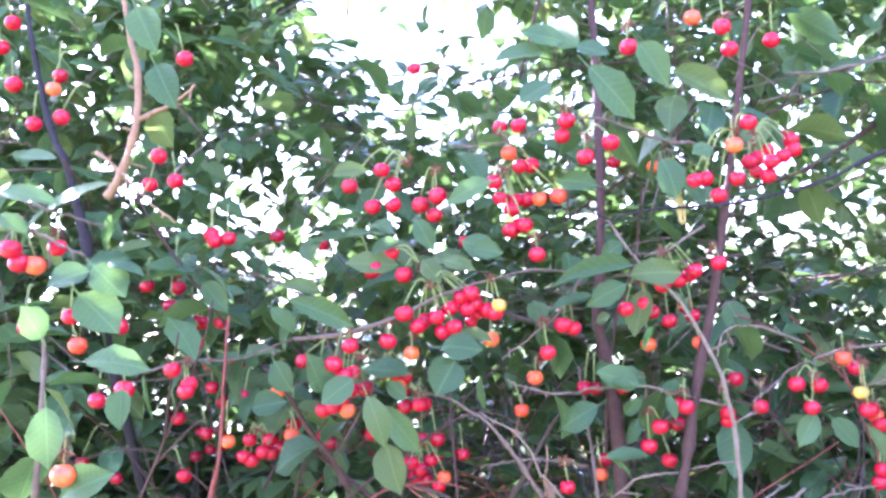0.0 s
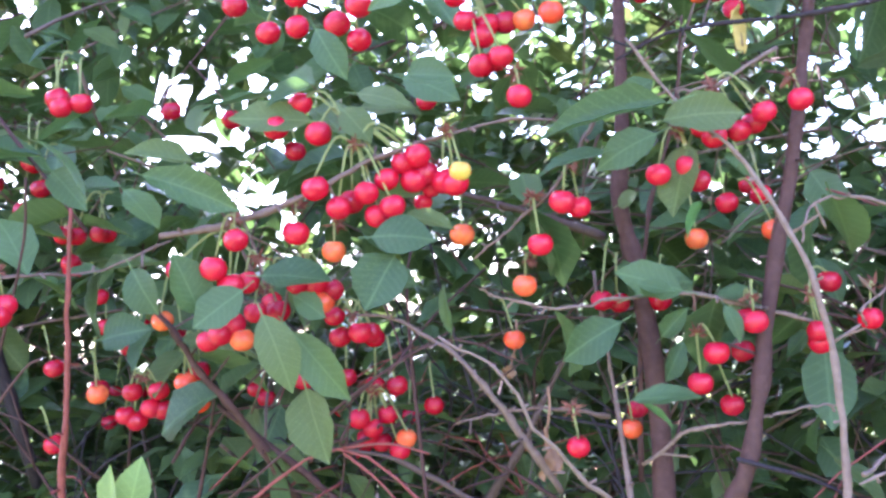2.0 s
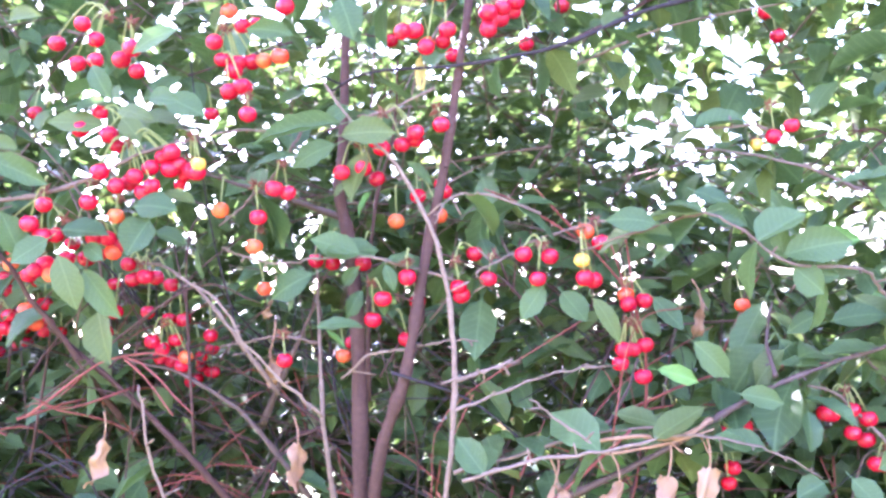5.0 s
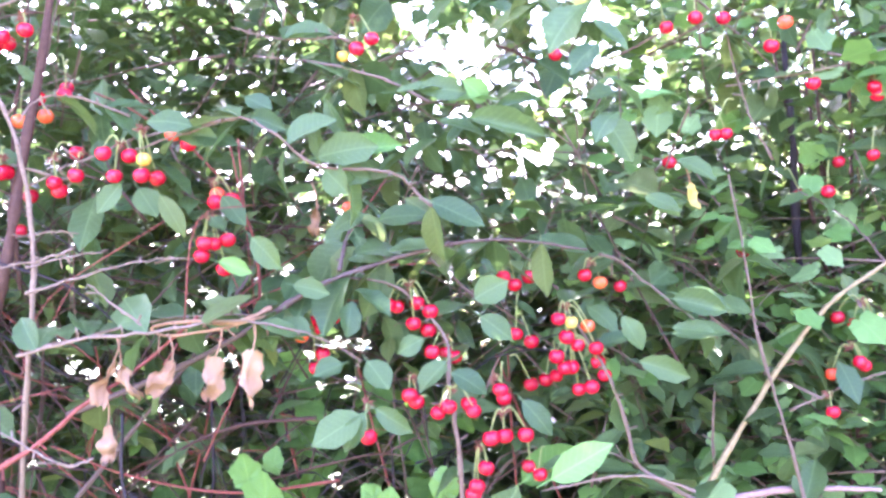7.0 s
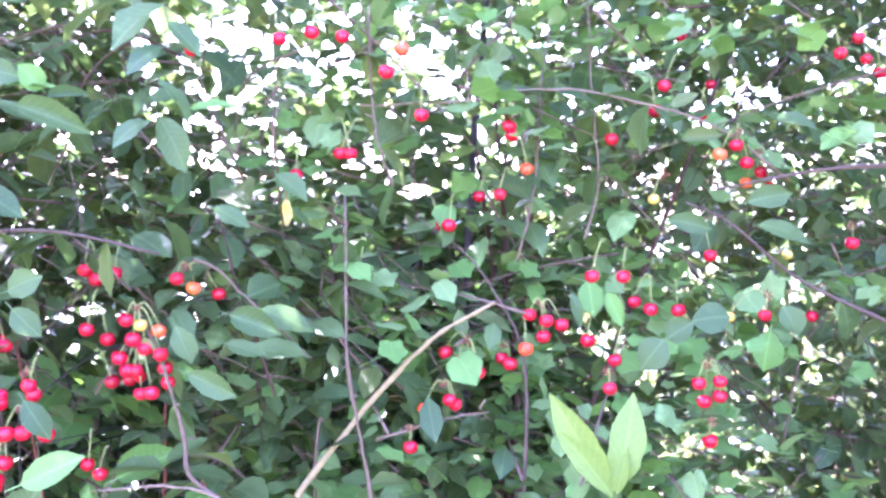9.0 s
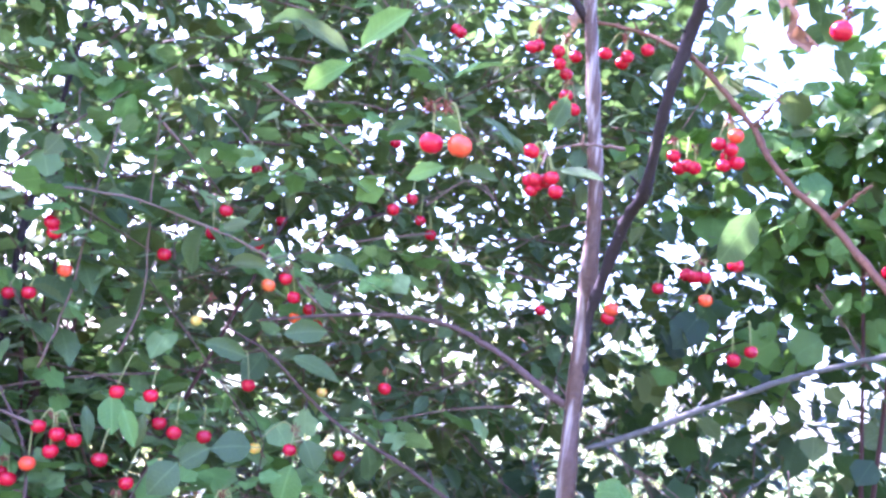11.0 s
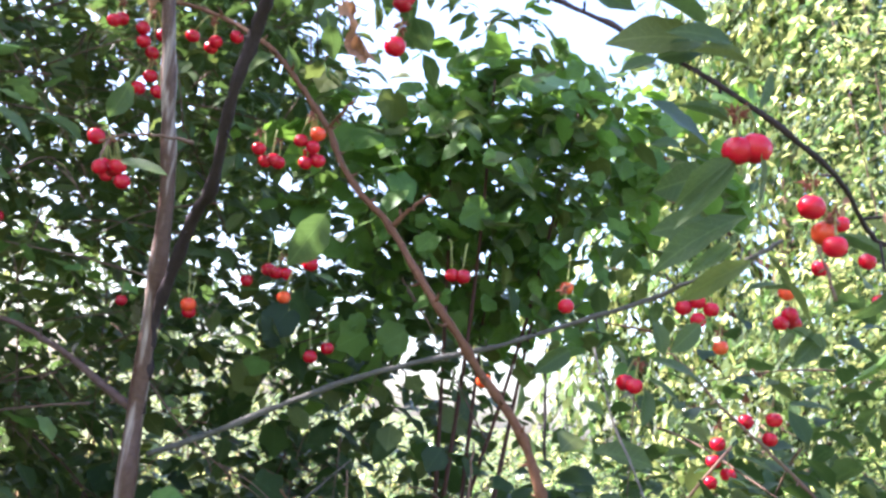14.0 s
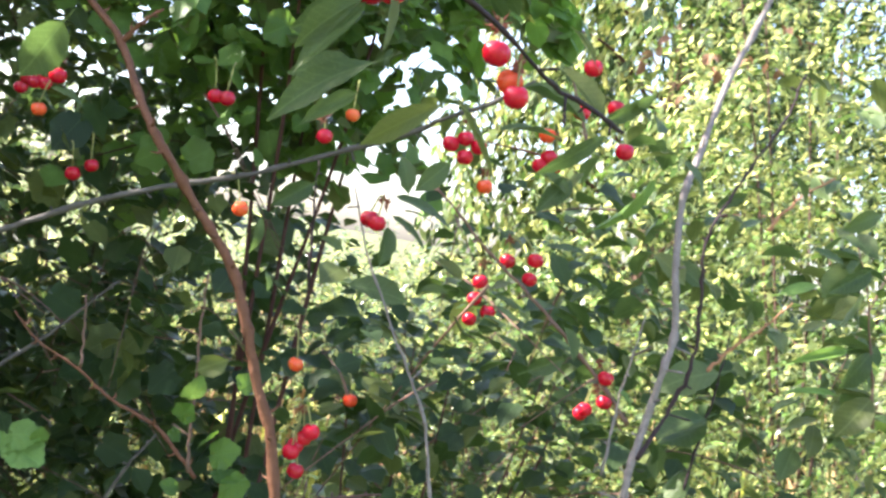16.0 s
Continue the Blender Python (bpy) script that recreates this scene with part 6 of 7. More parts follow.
leaf(C, (2.559, 0.578, 1.450), (2.570, 0.552, 1.430), 0.51, 'y')
leaf(C, (2.457, 0.675, 1.483), (2.472, 0.644, 1.471), 0.42, 'g')
leaf(C, (2.446, 0.684, 1.526), (2.466, 0.649, 1.514), 0.34, 'g')
leaf(C, (2.535, 0.409, 1.706), (2.542, 0.384, 1.686), 0.42, 'g')
leaf(C, (2.543, 0.400, 1.587), (2.557, 0.368, 1.605), 0.3, 'y')
leaf(C, (2.601, 0.338, 1.626), (2.565, 0.359, 1.596), 0.34, 'g')
leaf(C, (2.506, 0.439, 1.686), (2.519, 0.408, 1.680), 0.34, 'g')
leaf(C, (2.602, 0.338, 1.684), (2.568, 0.356, 1.665), 0.42, 'g')
leaf(C, (2.596, 0.343, 1.544), (2.548, 0.377, 1.522), 0.17, 'y')
leaf(C, (2.594, 0.345, 1.497), (2.547, 0.378, 1.494), 0.17, 'y')
leaf(C, (2.560, 0.382, 1.638), (2.573, 0.351, 1.627), 0.34, 'g')
leaf(V, (2.141, 0.781, 1.406), (2.151, 0.753, 1.423), 0.59, 'o')
leaf(V, (2.139, 0.784, 1.380), (2.142, 0.762, 1.401), 0.9, 'p')
leaf(V, (2.136, 0.787, 1.359), (2.139, 0.766, 1.381), 0.9, 'P')
leaf(V, (2.137, 0.787, 1.339), (2.119, 0.788, 1.344), 0.9, 'P')
leaf(V, (2.154, 0.769, 1.338), (2.155, 0.750, 1.362), 0.95, 'P')
leaf(V, (2.164, 0.759, 1.327), (2.177, 0.727, 1.343), 0.9, 'P')
leaf(V, (2.168, 0.755, 1.311), (2.179, 0.726, 1.302), 0.95, 'P')
leaf(V, (2.142, 0.783, 1.287), (2.122, 0.786, 1.297), 0.9, 'P')
leaf(V, (2.177, 0.743, 1.398), (2.156, 0.748, 1.413), 0.9, 'P')
leaf(V, (2.184, 0.738, 1.309), (2.163, 0.744, 1.280), 0.95, 'P')
# next two bramble leaves are brighter green to stand for sun on them
leaf(V, (2.028, 0.903, 1.310), (2.042, 0.870, 1.321), 0.95, 'p')
leaf(V, (2.031, 0.899, 1.300), (2.052, 0.860, 1.287), 0.95, 'p')
leaf(V, (2.023, 0.908, 1.303), (1.999, 0.916, 1.295), 0.9, 'p')
leaf(V, (1.973, 0.960, 1.344), (1.974, 0.941, 1.370), 0.9, 'p')
leaf(V, (2.046, 0.884, 1.309), (2.041, 0.871, 1.329), 0.8, 'p')
leaf(V, (1.926, 1.000, 1.237), (1.939, 0.971, 1.247), 1, 'p')
leaf(V, (1.914, 1.011, 1.394), (1.931, 0.978, 1.406), 0.9, 'p')
leaf(V, (1.936, 0.990, 1.388), (1.924, 0.985, 1.410), 0.8, 'p')

# dried and yellowed leaves
withered((1.866, 0.736, 1.853), (1.883, 0.734, 1.823), 0.055, False)
withered((1.845, 1.106, 1.958), (1.846, 1.113, 1.934), 0.035, False)
withered((0.527, 1.077, 1.341), (0.519, 1.079, 1.300), 0.06, False)
withered((0.485, 1.076, 1.337), (0.479, 1.077, 1.307), 0.05, False)
withered((0.440, 1.074, 1.335), (0.429, 1.074, 1.321), 0.045, False)
withered((0.374, 1.070, 1.339), (0.359, 1.071, 1.310), 0.05, False)
withered((0.377, 1.081, 1.337), (0.389, 1.083, 1.305), 0.045, False)
withered((0.355, 1.086, 1.268), (0.355, 1.086, 1.236), 0.04, False)
withered((0.068, 1.240, 1.554), (0.060, 1.241, 1.536), 0.02, False)
withered((0.220, 1.207, 1.566), (0.221, 1.208, 1.549), 0.03, False)
withered((0.104, 1.155, 1.394), (0.101, 1.156, 1.362), 0.05, False)
withered((-0.106, 1.143, 1.421), (-0.116, 1.144, 1.390), 0.05, False)
withered((0.575, 1.271, 1.499), (0.569, 1.272, 1.475), 0.04, False)
withered((0.085, 1.147, 1.501), (0.085, 1.150, 1.462), 0.04, False)
withered((0.279, 1.147, 1.765), (0.282, 1.145, 1.791), 0.035, True)
withered((1.041, 1.253, 1.485), (1.045, 1.252, 1.454), 0.03, True)

# ---- leaves along the leafy branches ----
def own_leaves(tree, hues=(0, 0, 0, 1)):
    singles, spots = 0, []
    for owner, line in leafy_lines:
        if owner is not tree:
            continue
        step = 0.0
        for i in range(1, len(line)):
            step += (line[i] - line[i - 1]).length
            if step < 0.055:
                continue
            step = 0.0
            way = (line[i] - line[i - 1]).normalized()
            for k in range(random.randint(1, 3)):
                along = Vector((random.gauss(0, 0.7), 0.15 + abs(random.gauss(0, 0.5)), random.gauss(-0.1, 0.5))) + way * 0.3
                up = Vector((random.gauss(0, 0.4), -0.5, 0.9))
                size = random.uniform(0.045, 0.075)
                if singles < 110 and k == 0:
                    part("leaf", leaf_mesh(SHAPES, random.randrange(5), random.choice((GREEN, GREEN, OLIVE))), tree,
                         leaf_pose(line[i], along, up, size, random.uniform(0.85, 1.2)))
                    singles += 1
                else:
                    spots.append((line[i], along, up, size, random.uniform(0.85, 1.2), random.choice(hues)))
    return spots


def crown(tree, box, count, keep, size, label, name="foliage", mats=(GREEN, OLIVE, FRESH), shapes=PLAIN, hues=(0, 0, 0, 0, 0, 0, 1), twigs=True, extra=()):
    """Twigs with leaves, thick or thin as keep() says, in a part of the crown."""
    (x0, x1), (y0, y1), (z0, z1) = box
    spots = list(extra)
    bare = []
    for _ in range(count):
        at = Vector((random.uniform(x0, x1), random.uniform(y0, y1), random.uniform(z0, z1)))
        clump = 0.5 + 0.75 * noise.noise(at * 2.6)
        edge = min(at.x - x0, x1 - at.x, (z1 - at.z) * 1.3, y1 - at.y) / 0.3 + 0.6 * noise.noise(at * 3.1)
        if edge < 0.25 and name == "foliage" and z1 > 2:
            continue
        if random.random() > keep(at.x, at.y, at.z) * max(0.45, min(1.0, clump + 0.4)):
            continue
        way = Vector((random.gauss(0, 0.8), random.gauss(0, 0.7), random.gauss(0.25, 0.6)))
        length = random.uniform(0.12, 0.3)
        spots += twig_spots(at, way, length, random.randint(6, 11), size * (1 + 0.25 * max(0, at.y - 1.75)), lambda: random.choice(hues))
        if random.random() < 0.3:
            way.normalize()
            bare.append([at - way * 0.12, at + way * length * 0.5 + Vector((0, 0, 0.01)), at + way * length])
    foliage(name, spots, mats, shapes, tree, label)
    if twigs and bare:
        vs, fs, off = [], [], 0
        for line in bare:
            me = tube("twig_growth", spline(line, 2), 0.0007, 0.0022, TWIG, 4, 0.0)
            vs += [v.co.copy() for v in me.vertices]
            fs += [tuple(i + off for i in p.vertices) for p in me.polygons]
            off = len(vs)
            bpy.data.meshes.remove(me)
        part("twig_growth", mesh_of("twig_growth", vs, fs, TWIG), tree, kind="stuff")


def thick_a(x, y, z):
    a, b = x / y, (z - 1.68) / y
    c, d = (x - 0.073) / (y - 0.373), (z - 1.6) / (y - 0.373)
    p = 0.85 if z < 1.5 else 0.92 if z < 1.85 else 0.85 if x < 0.5 else 0.6
    if a < -0.16 and z < 2.45:
        p = 1.0
    if (a + 0.01) ** 2 / 0.015 + (b - 0.31) ** 2 / 0.0105 < 1:
        p = 0.03
    elif abs(a + 0.19) < 0.10 and abs(b - 0.12 + 0.7 * (a + 0.19)) < 0.05 or -0.40 < c < -0.2 and abs(d - 0.25 + 0.4 * (c + 0.3)) < 0.055 or 0.075 < c < 0.145 and 0.18 < d < 0.3:
        p = 0.1
    if x > 0.3 and z > 2.08:
        p = max(p, 0.75)
    elif x > 0.6 and z > 1.72:
        p = min(p, 0.19)
    elif x > 0.6 and z > 1.5:
        p = min(p, 0.24)
    a, b = (x - 0.088) / (y - 0.515), (z - 1.576) / (y - 0.515)
    if 0.15 < x < 0.85 and z < 1.38 and y < 1.95:
        p = 0.12
    elif -0.7 < x < 0.15 and z < 1.32 and y < 1.7:
        p = 0.4
    if -0.47 < a < -0.36 and 0.27 < b < 0.39:
        p = 0.2
    return p


def thick_b(x, y, z):
    if x < 1.5:
        p = 0.95 if z < 1.25 else 0.7 if z < 1.45 else 0.28 if z < 2.1 else 0.2
    else:
        p = 0.95 if z < 1.25 else 0.56 if z < 2.45 else 0.35
    if 1.5 < x < 2.1 and 0.7 < z < 1.35:
        p = 0.34
    if x > 2.1 and 1.27 < z < 1.72:
        p = 0.25 if 0.4 < (x - 1.53) / (y + 0.05) < 0.57 else 0.6
    if x > 2.1 and glade(x, y, z):
        p = 0
    a, b = (x - 1.355) / y, (z - 1.44) / y
    if (a - 0.31) ** 2 / 0.006 + (b - 0.47) ** 2 / 0.006 < 1 or (a - 0.69) ** 2 / 0.006 + (b - 0.49) ** 2 / 0.008 < 1:
        p = 0.04
    elif 0.33 < a < 0.62 and -0.06 < b < 0.26:
        p *= 0.65
    elif a > 0.86 and b > 0.5:
        p = 0.1
    return p


def glade(x, y, z):
    """The bright gap through which the far meadow shows."""
    a, b = (x - 1.56) / (y + 0.07), (z - 1.485) / (y + 0.07)
    return 0.71 < a + 0.2 * noise.noise((x * 6, y * 6, z * 6)) < 1.16 and -0.04 < b < 0.13 or 0.37 < a < 0.5 and -0.12 < b < -0.01 and noise.noise((x * 7, y * 7, z * 7)) > -0.05


def tops(x, y, z):
    return 0.7


crown(A, ((-1.5, 1.5), (1.42, 2.5), (0.3, 2.6)), 11300, thick_a, 0.054, "dense dark green cherry foliage",
      extra=own_leaves(A))
crown(B, ((1.0, 2.8), (1.72, 2.9), (0.3, 3.1)), 10000, thick_b, 0.053, "dark green cherry foliage with bright gaps", hues=(0, 0, 0, 1),
      extra=own_leaves(B))
crown(A, ((-0.95, 1.0), (1.2, 1.45), (0.9, 2.15)), 620, lambda x, y, z: 0.2 * thick_a(x, y, z) + ((0.16 if x < 0.3 else 0.08) if z < 1.6 else 0.2) * (thick_a(x, y, z) > 0.1), 0.068,
      "large cherry leaves behind the fruit", shapes=SHAPES, twigs=False)
crown(A, ((-1.5, 1.3), (2.15, 2.6), (0.5, 2.05)), 1700, lambda x, y, z: (0.75 if z < 1.5 else 0.13) if thick_a(x, y, z) > 0.25 else 0.08, 0.10, "dark foliage at the back of the tree", twigs=False)
# crown tops out of sight, added to keep sun off the near side
crown(A, ((-1.8, 1.35), (1.45, 2.3), (2.75, 3.8)), 900, tops, 0.07, "dark green tree-top foliage above view, added for shade", twigs=False)
crown(B, ((1.3, 2.8), (1.5, 2.3), (3.2, 4.0)), 330, tops, 0.07, "dark green tree-top foliage above view, added for shade", twigs=False)
crown(B, ((1.45, 3.1), (2.5, 3.2), (1.2, 2.9)), 620, lambda x, y, z: (0.3 if x < 2.1 else 0.55) * thick_b(x, y, z) * (not glade(x, y, z)), 0.085, "dark foliage at the back of the tree", twigs=False)
crown(B, ((2.2, 2.9), (1.6, 2.3), (1.75, 2.5)), 150, lambda x, y, z: (0.75 if x < 2.75 else 0.35) * (not glade(x, y, z)), 0.055, "dark leaves mixed with the vine", twigs=False)
crown(B, ((2.6, 2.95), (1.4, 1.9), (1.42, 1.95)), 120, lambda x, y, z: 0.7 * (not glade(x, y, z)), 0.055, "dark leaves beside the vine", twigs=False)
crown(B, ((1.8, 2.45), (0.95, 1.45), (2.0, 2.55)), 240, lambda x, y, z: 0.75 * (0.36 < (x - 1.355) / y < 0.86 and 0.53 + 0.25 * abs((x - 1.355) / y - 0.55) < (z - 1.44) / y < 0.8), 0.058, "long leaves high on the dark stem", shapes=SHAPES)
spots = own_leaves(C)
for _ in range(60):
    at = Vector((random.uniform(2.5, 2.85), random.uniform(0.95, 1.35), random.uniform(1.78, 2.25)))
    if noise.noise(at * 5.0) < -0.1 or (at.x - 1.36) / at.y > 1.02 and at.z > 1.95:
        continue
    way = Vector((random.gauss(-0.2, 0.6), random.gauss(0, 0.6), random.gauss(-0.1, 0.5)))
    spots += twig_spots(at, way, random.uniform(0.1, 0.22), random.randint(5, 8), 0.052, lambda: random.choice((0, 0, 0, 1)), 0.5)
for _ in range(30):
    at = Vector((random.uniform(2.6, 3.15), random.uniform(0.36, 0.85), random.uniform(1.3, 1.9)))
    way = Vector((random.gauss(0.1, 0.6), random.gauss(0, 0.5), random.gauss(0.1, 0.5)))
    spots += twig_spots(at, way, random.uniform(0.1, 0.22), random.randint(4, 7), 0.05, lambda: random.choice((0, 0, 1)), 0.5)
foliage("foliage", spots, (GREEN, OLIVE, FRESH), SHAPES, C, "long green cherry leaves")
dry = []
for _ in range(9):
    at = Vector((3.03, 0.81, 1.99)) + Vector((random.gauss(0, 0.07), random.gauss(0, 0.06), random.gauss(0, 0.022)))
    dry += twig_spots(at, (random.gauss(0, 0.6), random.gauss(0, 0.6), -0.2), 0.06, 4, 0.024, lambda: 0, 0.6)
foliage("dry_leaves", dry, (BROWN_LEAF,), SHAPES, C, "dry reddish-brown leaves on a dead spur")

# ---- bare brown twigs low in the trees ----
def bare_twigs(tree, box, count, mats):
    (x0, x1), (y0, y1), (z0, z1) = box
    for mat in mats:
        vs, fs = [], []
        for _ in range(count // len(mats)):
            at = Vector((random.uniform(x0, x1), random.uniform(y0, y1), random.uniform(z0, z1)))
            way = Vector((random.gauss(0, 0.8), random.gauss(0, 0.35), random.gauss(0.1, 0.6))).normalized()
            n = random.uniform(0.1, 0.38)
            side = Vector((random.gauss(0, 0.03), random.gauss(0, 0.02), random.gauss(0.02, 0.03)))
            lines = [[at, at + way * n * 0.5 + side, at + way * n]]
            for _ in range(random.randint(0, 3)):
                f = random.uniform(0.2, 0.8)
                turn = (way + Vector((random.gauss(0, 0.7), random.gauss(0, 0.4), random.gauss(0, 0.7)))).normalized()
                root = at + way * n * f + side * (1 - abs(2 * f - 1))
                lines.append([root, root + turn * n * 0.2 + Vector((0, 0, 0.006)), root + turn * n * random.uniform(0.25, 0.5)])
            r = random.uniform(0.0009, 0.002)
            for k, line in enumerate(lines):
                me = tube("twig_growth", spline(line, 4), r if k == 0 else r * 0.7, r * 0.45, mat, 4, 0.2)
                off = len(vs)
                vs += [v.co.copy() for v in me.vertices]
                fs += [tuple(i + off for i in p.vertices) for p in me.polygons]
                bpy.data.meshes.remove(me)
        part("twig_growth", mesh_of("twig_growth", vs, fs, mat), tree, kind="stuff", label="thin bare reddish-brown twigs")


bare_twigs(A, ((-1.0, 0.5), (1.12, 1.5), (0.85, 1.5)), 300, (RED, BROWN, DARK))
bare_twigs(A, ((-1.0, 0.7), (1.3, 1.75), (0.9, 1.5)), 200, (BROWN, DARK))
bare_twigs(A, ((0.4, 1.1), (1.3, 1.7), (0.85, 1.9)), 60, (BROWN, TWIG))
bare_twigs(A, ((-1.0, 0.5), (1.15, 1.6), (1.5, 2.1)), 80, (BROWN, TWIG))
bare_twigs(B, ((1.3, 2.6), (1.5, 2.0), (0.9, 2.2)), 130, (BROWN, TWIG))

# ---- hawthorn-like shrub with small lobed leaves ----
H = thing("hedge_shrub", (1.35, 1.7, 0), "bushy hedge shrub with small bright lobed leaves", "shrub")
for k in range(5):
    x = 1.35 + random.uniform(-0.08, 0.08)
    part("stem", tube("stem", spline([(x + random.uniform(-0.25, 0.25), 1.6, 1.7), (x, 1.65, 0.9), (1.35, 1.7, 0)], 5), 0.002, 0.008, BROWN), H)
crown(H, ((0.95, 1.85), (1.42, 1.7), (0.75, 1.9)), 600, lambda x, y, z: (0.9 if z < 1.5 else 0.5) if x < 1.6 or z < 1.4 else 0.2, 0.034, "small lobed leaves", "foliage", (HEDGE, FRESH), LOBED, (0, 1))

# ---- low bramble growth under the trees ----
for k in range(6):
    x = 0.2 + k * 0.14
    part("cane", tube("cane", spline([(x + random.uniform(-0.2, 0.2), 1.6, 1.25), (x, 1.65, 0.7), (0.5 + random.uniform(-0.1, 0.1), 1.7, 0)], 5), 0.0015, 0.004, RED), U)
crown(U, ((0.05, 0.95), (1.5, 1.9), (0.7, 1.2)), 45, lambda x, y, z: 0.8, 0.055, "pale green lobed leaves", "foliage", (IVY, FRESH), LOBED, (0, 1, 1, 1))

# ---- climbing vine ----
for k in range(5):
    a = k * 1.25
    part("stem", tube("stem", spline([(2.65 + 0.16 * math.cos(a), 1.33 + 0.1 * math.sin(a), 2.1), (2.67 + 0.1 * math.cos(a), 1.36 + 0.06 * math.sin(a), 1.7), (2.7, 1.36 + 0.03 * k, 0.9), (2.72, 1.36, 0)], 5), 0.002, 0.006, BROWN), K)
vine, single = [], 0
HEAPS = [(2.52, 1.39, 2.04, 0.11), (2.64, 1.29, 2.12, 0.11), (2.72, 1.25, 2.09, 0.09), (2.77, 1.26, 1.97, 0.09), (2.67, 1.32, 1.95, 0.15), (2.55, 1.43, 1.86, 0.12), (2.74, 1.31, 1.82, 0.10), (2.65, 1.40, 1.74, 0.13), (2.46, 1.49, 1.84, 0.08), (2.55, 1.48, 1.67, 0.11), (2.90, 1.22, 2.12, 0.10), (2.93, 1.22, 2.0, 0.08), (2.42, 1.44, 1.98, 0.11)]
for cx, cy, cz, cr in HEAPS:
    for _ in range(int(6800 * cr * cr)):
        d = Vector((random.gauss(0, 1), random.gauss(0, 1), random.gauss(0, 1))).normalized() * random.random() ** 0.42
        lump = 1.12 + 1.3 * noise.noise(d * 2.1 + Vector((cx * 9, 0, 0)))
        at = Vector((cx + d.x * cr * lump, cy + d.y * cr * lump, cz + d.z * cr * lump))
        if noise.noise(at * 9.5) < -0.2 or glade(*at):
            continue
        along = Vector((d.x * 0.6 + random.gauss(0, 0.6), d.y * 0.4 + random.gauss(0, 0.5), -0.35 + random.gauss(0, 0.5)))
        up = Vector((d.x, d.y - 0.25, 0.6 + d.z)) + Vector((random.gauss(0, 0.7), random.gauss(0, 0.6), random.gauss(0, 0.4)))
        size = random.choice((0.024, 0.03, 0.036, 0.042, 0.048, 0.055)) * random.uniform(0.85, 1.15)
        if d.y < 0 and single < 260:
            part("leaf", leaf_mesh(PALMATE, random.randrange(3), IVY if random.random() < 0.85 else FRESH), K, leaf_pose(at, along, up, size, random.uniform(0.8, 1.1)))
            single += 1
        else:
            vine.append((at, along, up, size, random.uniform(0.8, 1.1), random.choice((0, 0, 0, 0, 1, 2))))
for _ in range(110):
    cx, cy, cz, cr = random.choice(HEAPS)
    d = Vector((random.gauss(0, 1), random.gauss(0, 0.7), abs(random.gauss(0, 1)) - 0.4)).normalized()
    vine += twig_spots(Vector((cx, cy, cz)) + d * cr * 0.85, d + Vector((0, 0, -0.35)), random.uniform(0.08, 0.22), random.randint(5, 9), 0.04, lambda: random.choice((0, 0, 0, 1, 2)), 0.6)
low = []
for _ in range(1000):
    at = Vector((random.uniform(2.25, 2.95), random.uniform(1.45, 2.1), random.uniform(0.5, 1.75)))
    if noise.noise(at * 4.2) < 0.02 and at.z > 0.8 or glade(*at):
        continue
    low.append((at, Vector((random.gauss(0, 0.6), random.gauss(-0.2, 0.4), -0.5)), Vector((random.gauss(0, 0.6), random.gauss(-0.4, 0.5), 0.7)), random.uniform(0.04, 0.075), 0.9, random.choice((0, 0, 0, 0, 1))))
# low vine leaves swap the vine green for one darkened as shade
foliage("foliage", low, (SHADE_TONE, OLIVE), LOBED, K, "lower vine leaves in a green darkened to stand for shade")
foliage("foliage", vine, (IVY, FRESH, OLIVE), LOBED, K, "heaped lobed vine leaves")


# ---- sunlit willow shrubs behind ----
def willow_shrub(base, height, spread, count, leaf_size, label):
    s = thing("willow_shrub", base, label, "shrub", "willow shrubs")
    spots = []
    for k in range(9):
        a = 2 * math.pi * k / 9 + random.uniform(-0.3, 0.3)
        r = spread * random.uniform(0.4, 0.9)
        top = Vector(base) + Vector((r * math.cos(a), r * math.sin(a), height * random.uniform(0.7, 1.0)))
        line = spline([top, Vector(base) + Vector((r * 0.5 * math.cos(a), r * 0.5 * math.sin(a), height * 0.5)), Vector(base)], 8)
        part("stem", tube("stem", line, 0.002, 0.008, GREY), s)
    for _ in range(count):
        u = random.random()
        a = random.uniform(0, 2 * math.pi)
        r = spread * math.sqrt(random.random()) * (0.75 + 0.4 * noise.noise((math.cos(a) * 2, math.sin(a) * 2, u * 3)))
        at = Vector(base) + Vector((r * math.cos(a), r * math.sin(a), height * (0.03 + 0.97 * u * (1 - 0.25 * (r / spread) ** 2))))
        if noise.noise(at * 3.3) + 0.7 * noise.noise(at * 9.0) < 0.14:
            continue
        way = Vector((math.cos(a) * 0.5 + random.gauss(0, 0.4), math.sin(a) * 0.5 + random.gauss(0, 0.4), random.gauss(0.1, 0.5)))
        spots += twig_spots(at, way, random.uniform(0.15, 0.35), random.randint(7, 12), leaf_size, lambda: 0 if random.random() < 0.85 else 1, 0.25, 1.0)
    foliage("foliage", spots, (WILLOW, FRESH), TINY, s, "small yellow-green leaves")
    return s


willow_shrub((5.4, 1.35, 0), 3.6, 1.2, 13500, 0.046, "tall sunlit willow shrub with small yellow-green leaves")
willow_shrub((4.7, 0.25, 0), 3.0, 0.95, 9500, 0.044, "sunlit willow shrub beside the cherry trees")
willow_shrub((5.3, 3.7, 0), 1.46, 1.0, 2600, 0.046, "low sunlit willow shrub at the meadow edge")
willow_shrub((6.9, 4.9, 0), 1.54, 1.2, 2200, 0.06, "low sunlit willow shrub at the meadow edge")
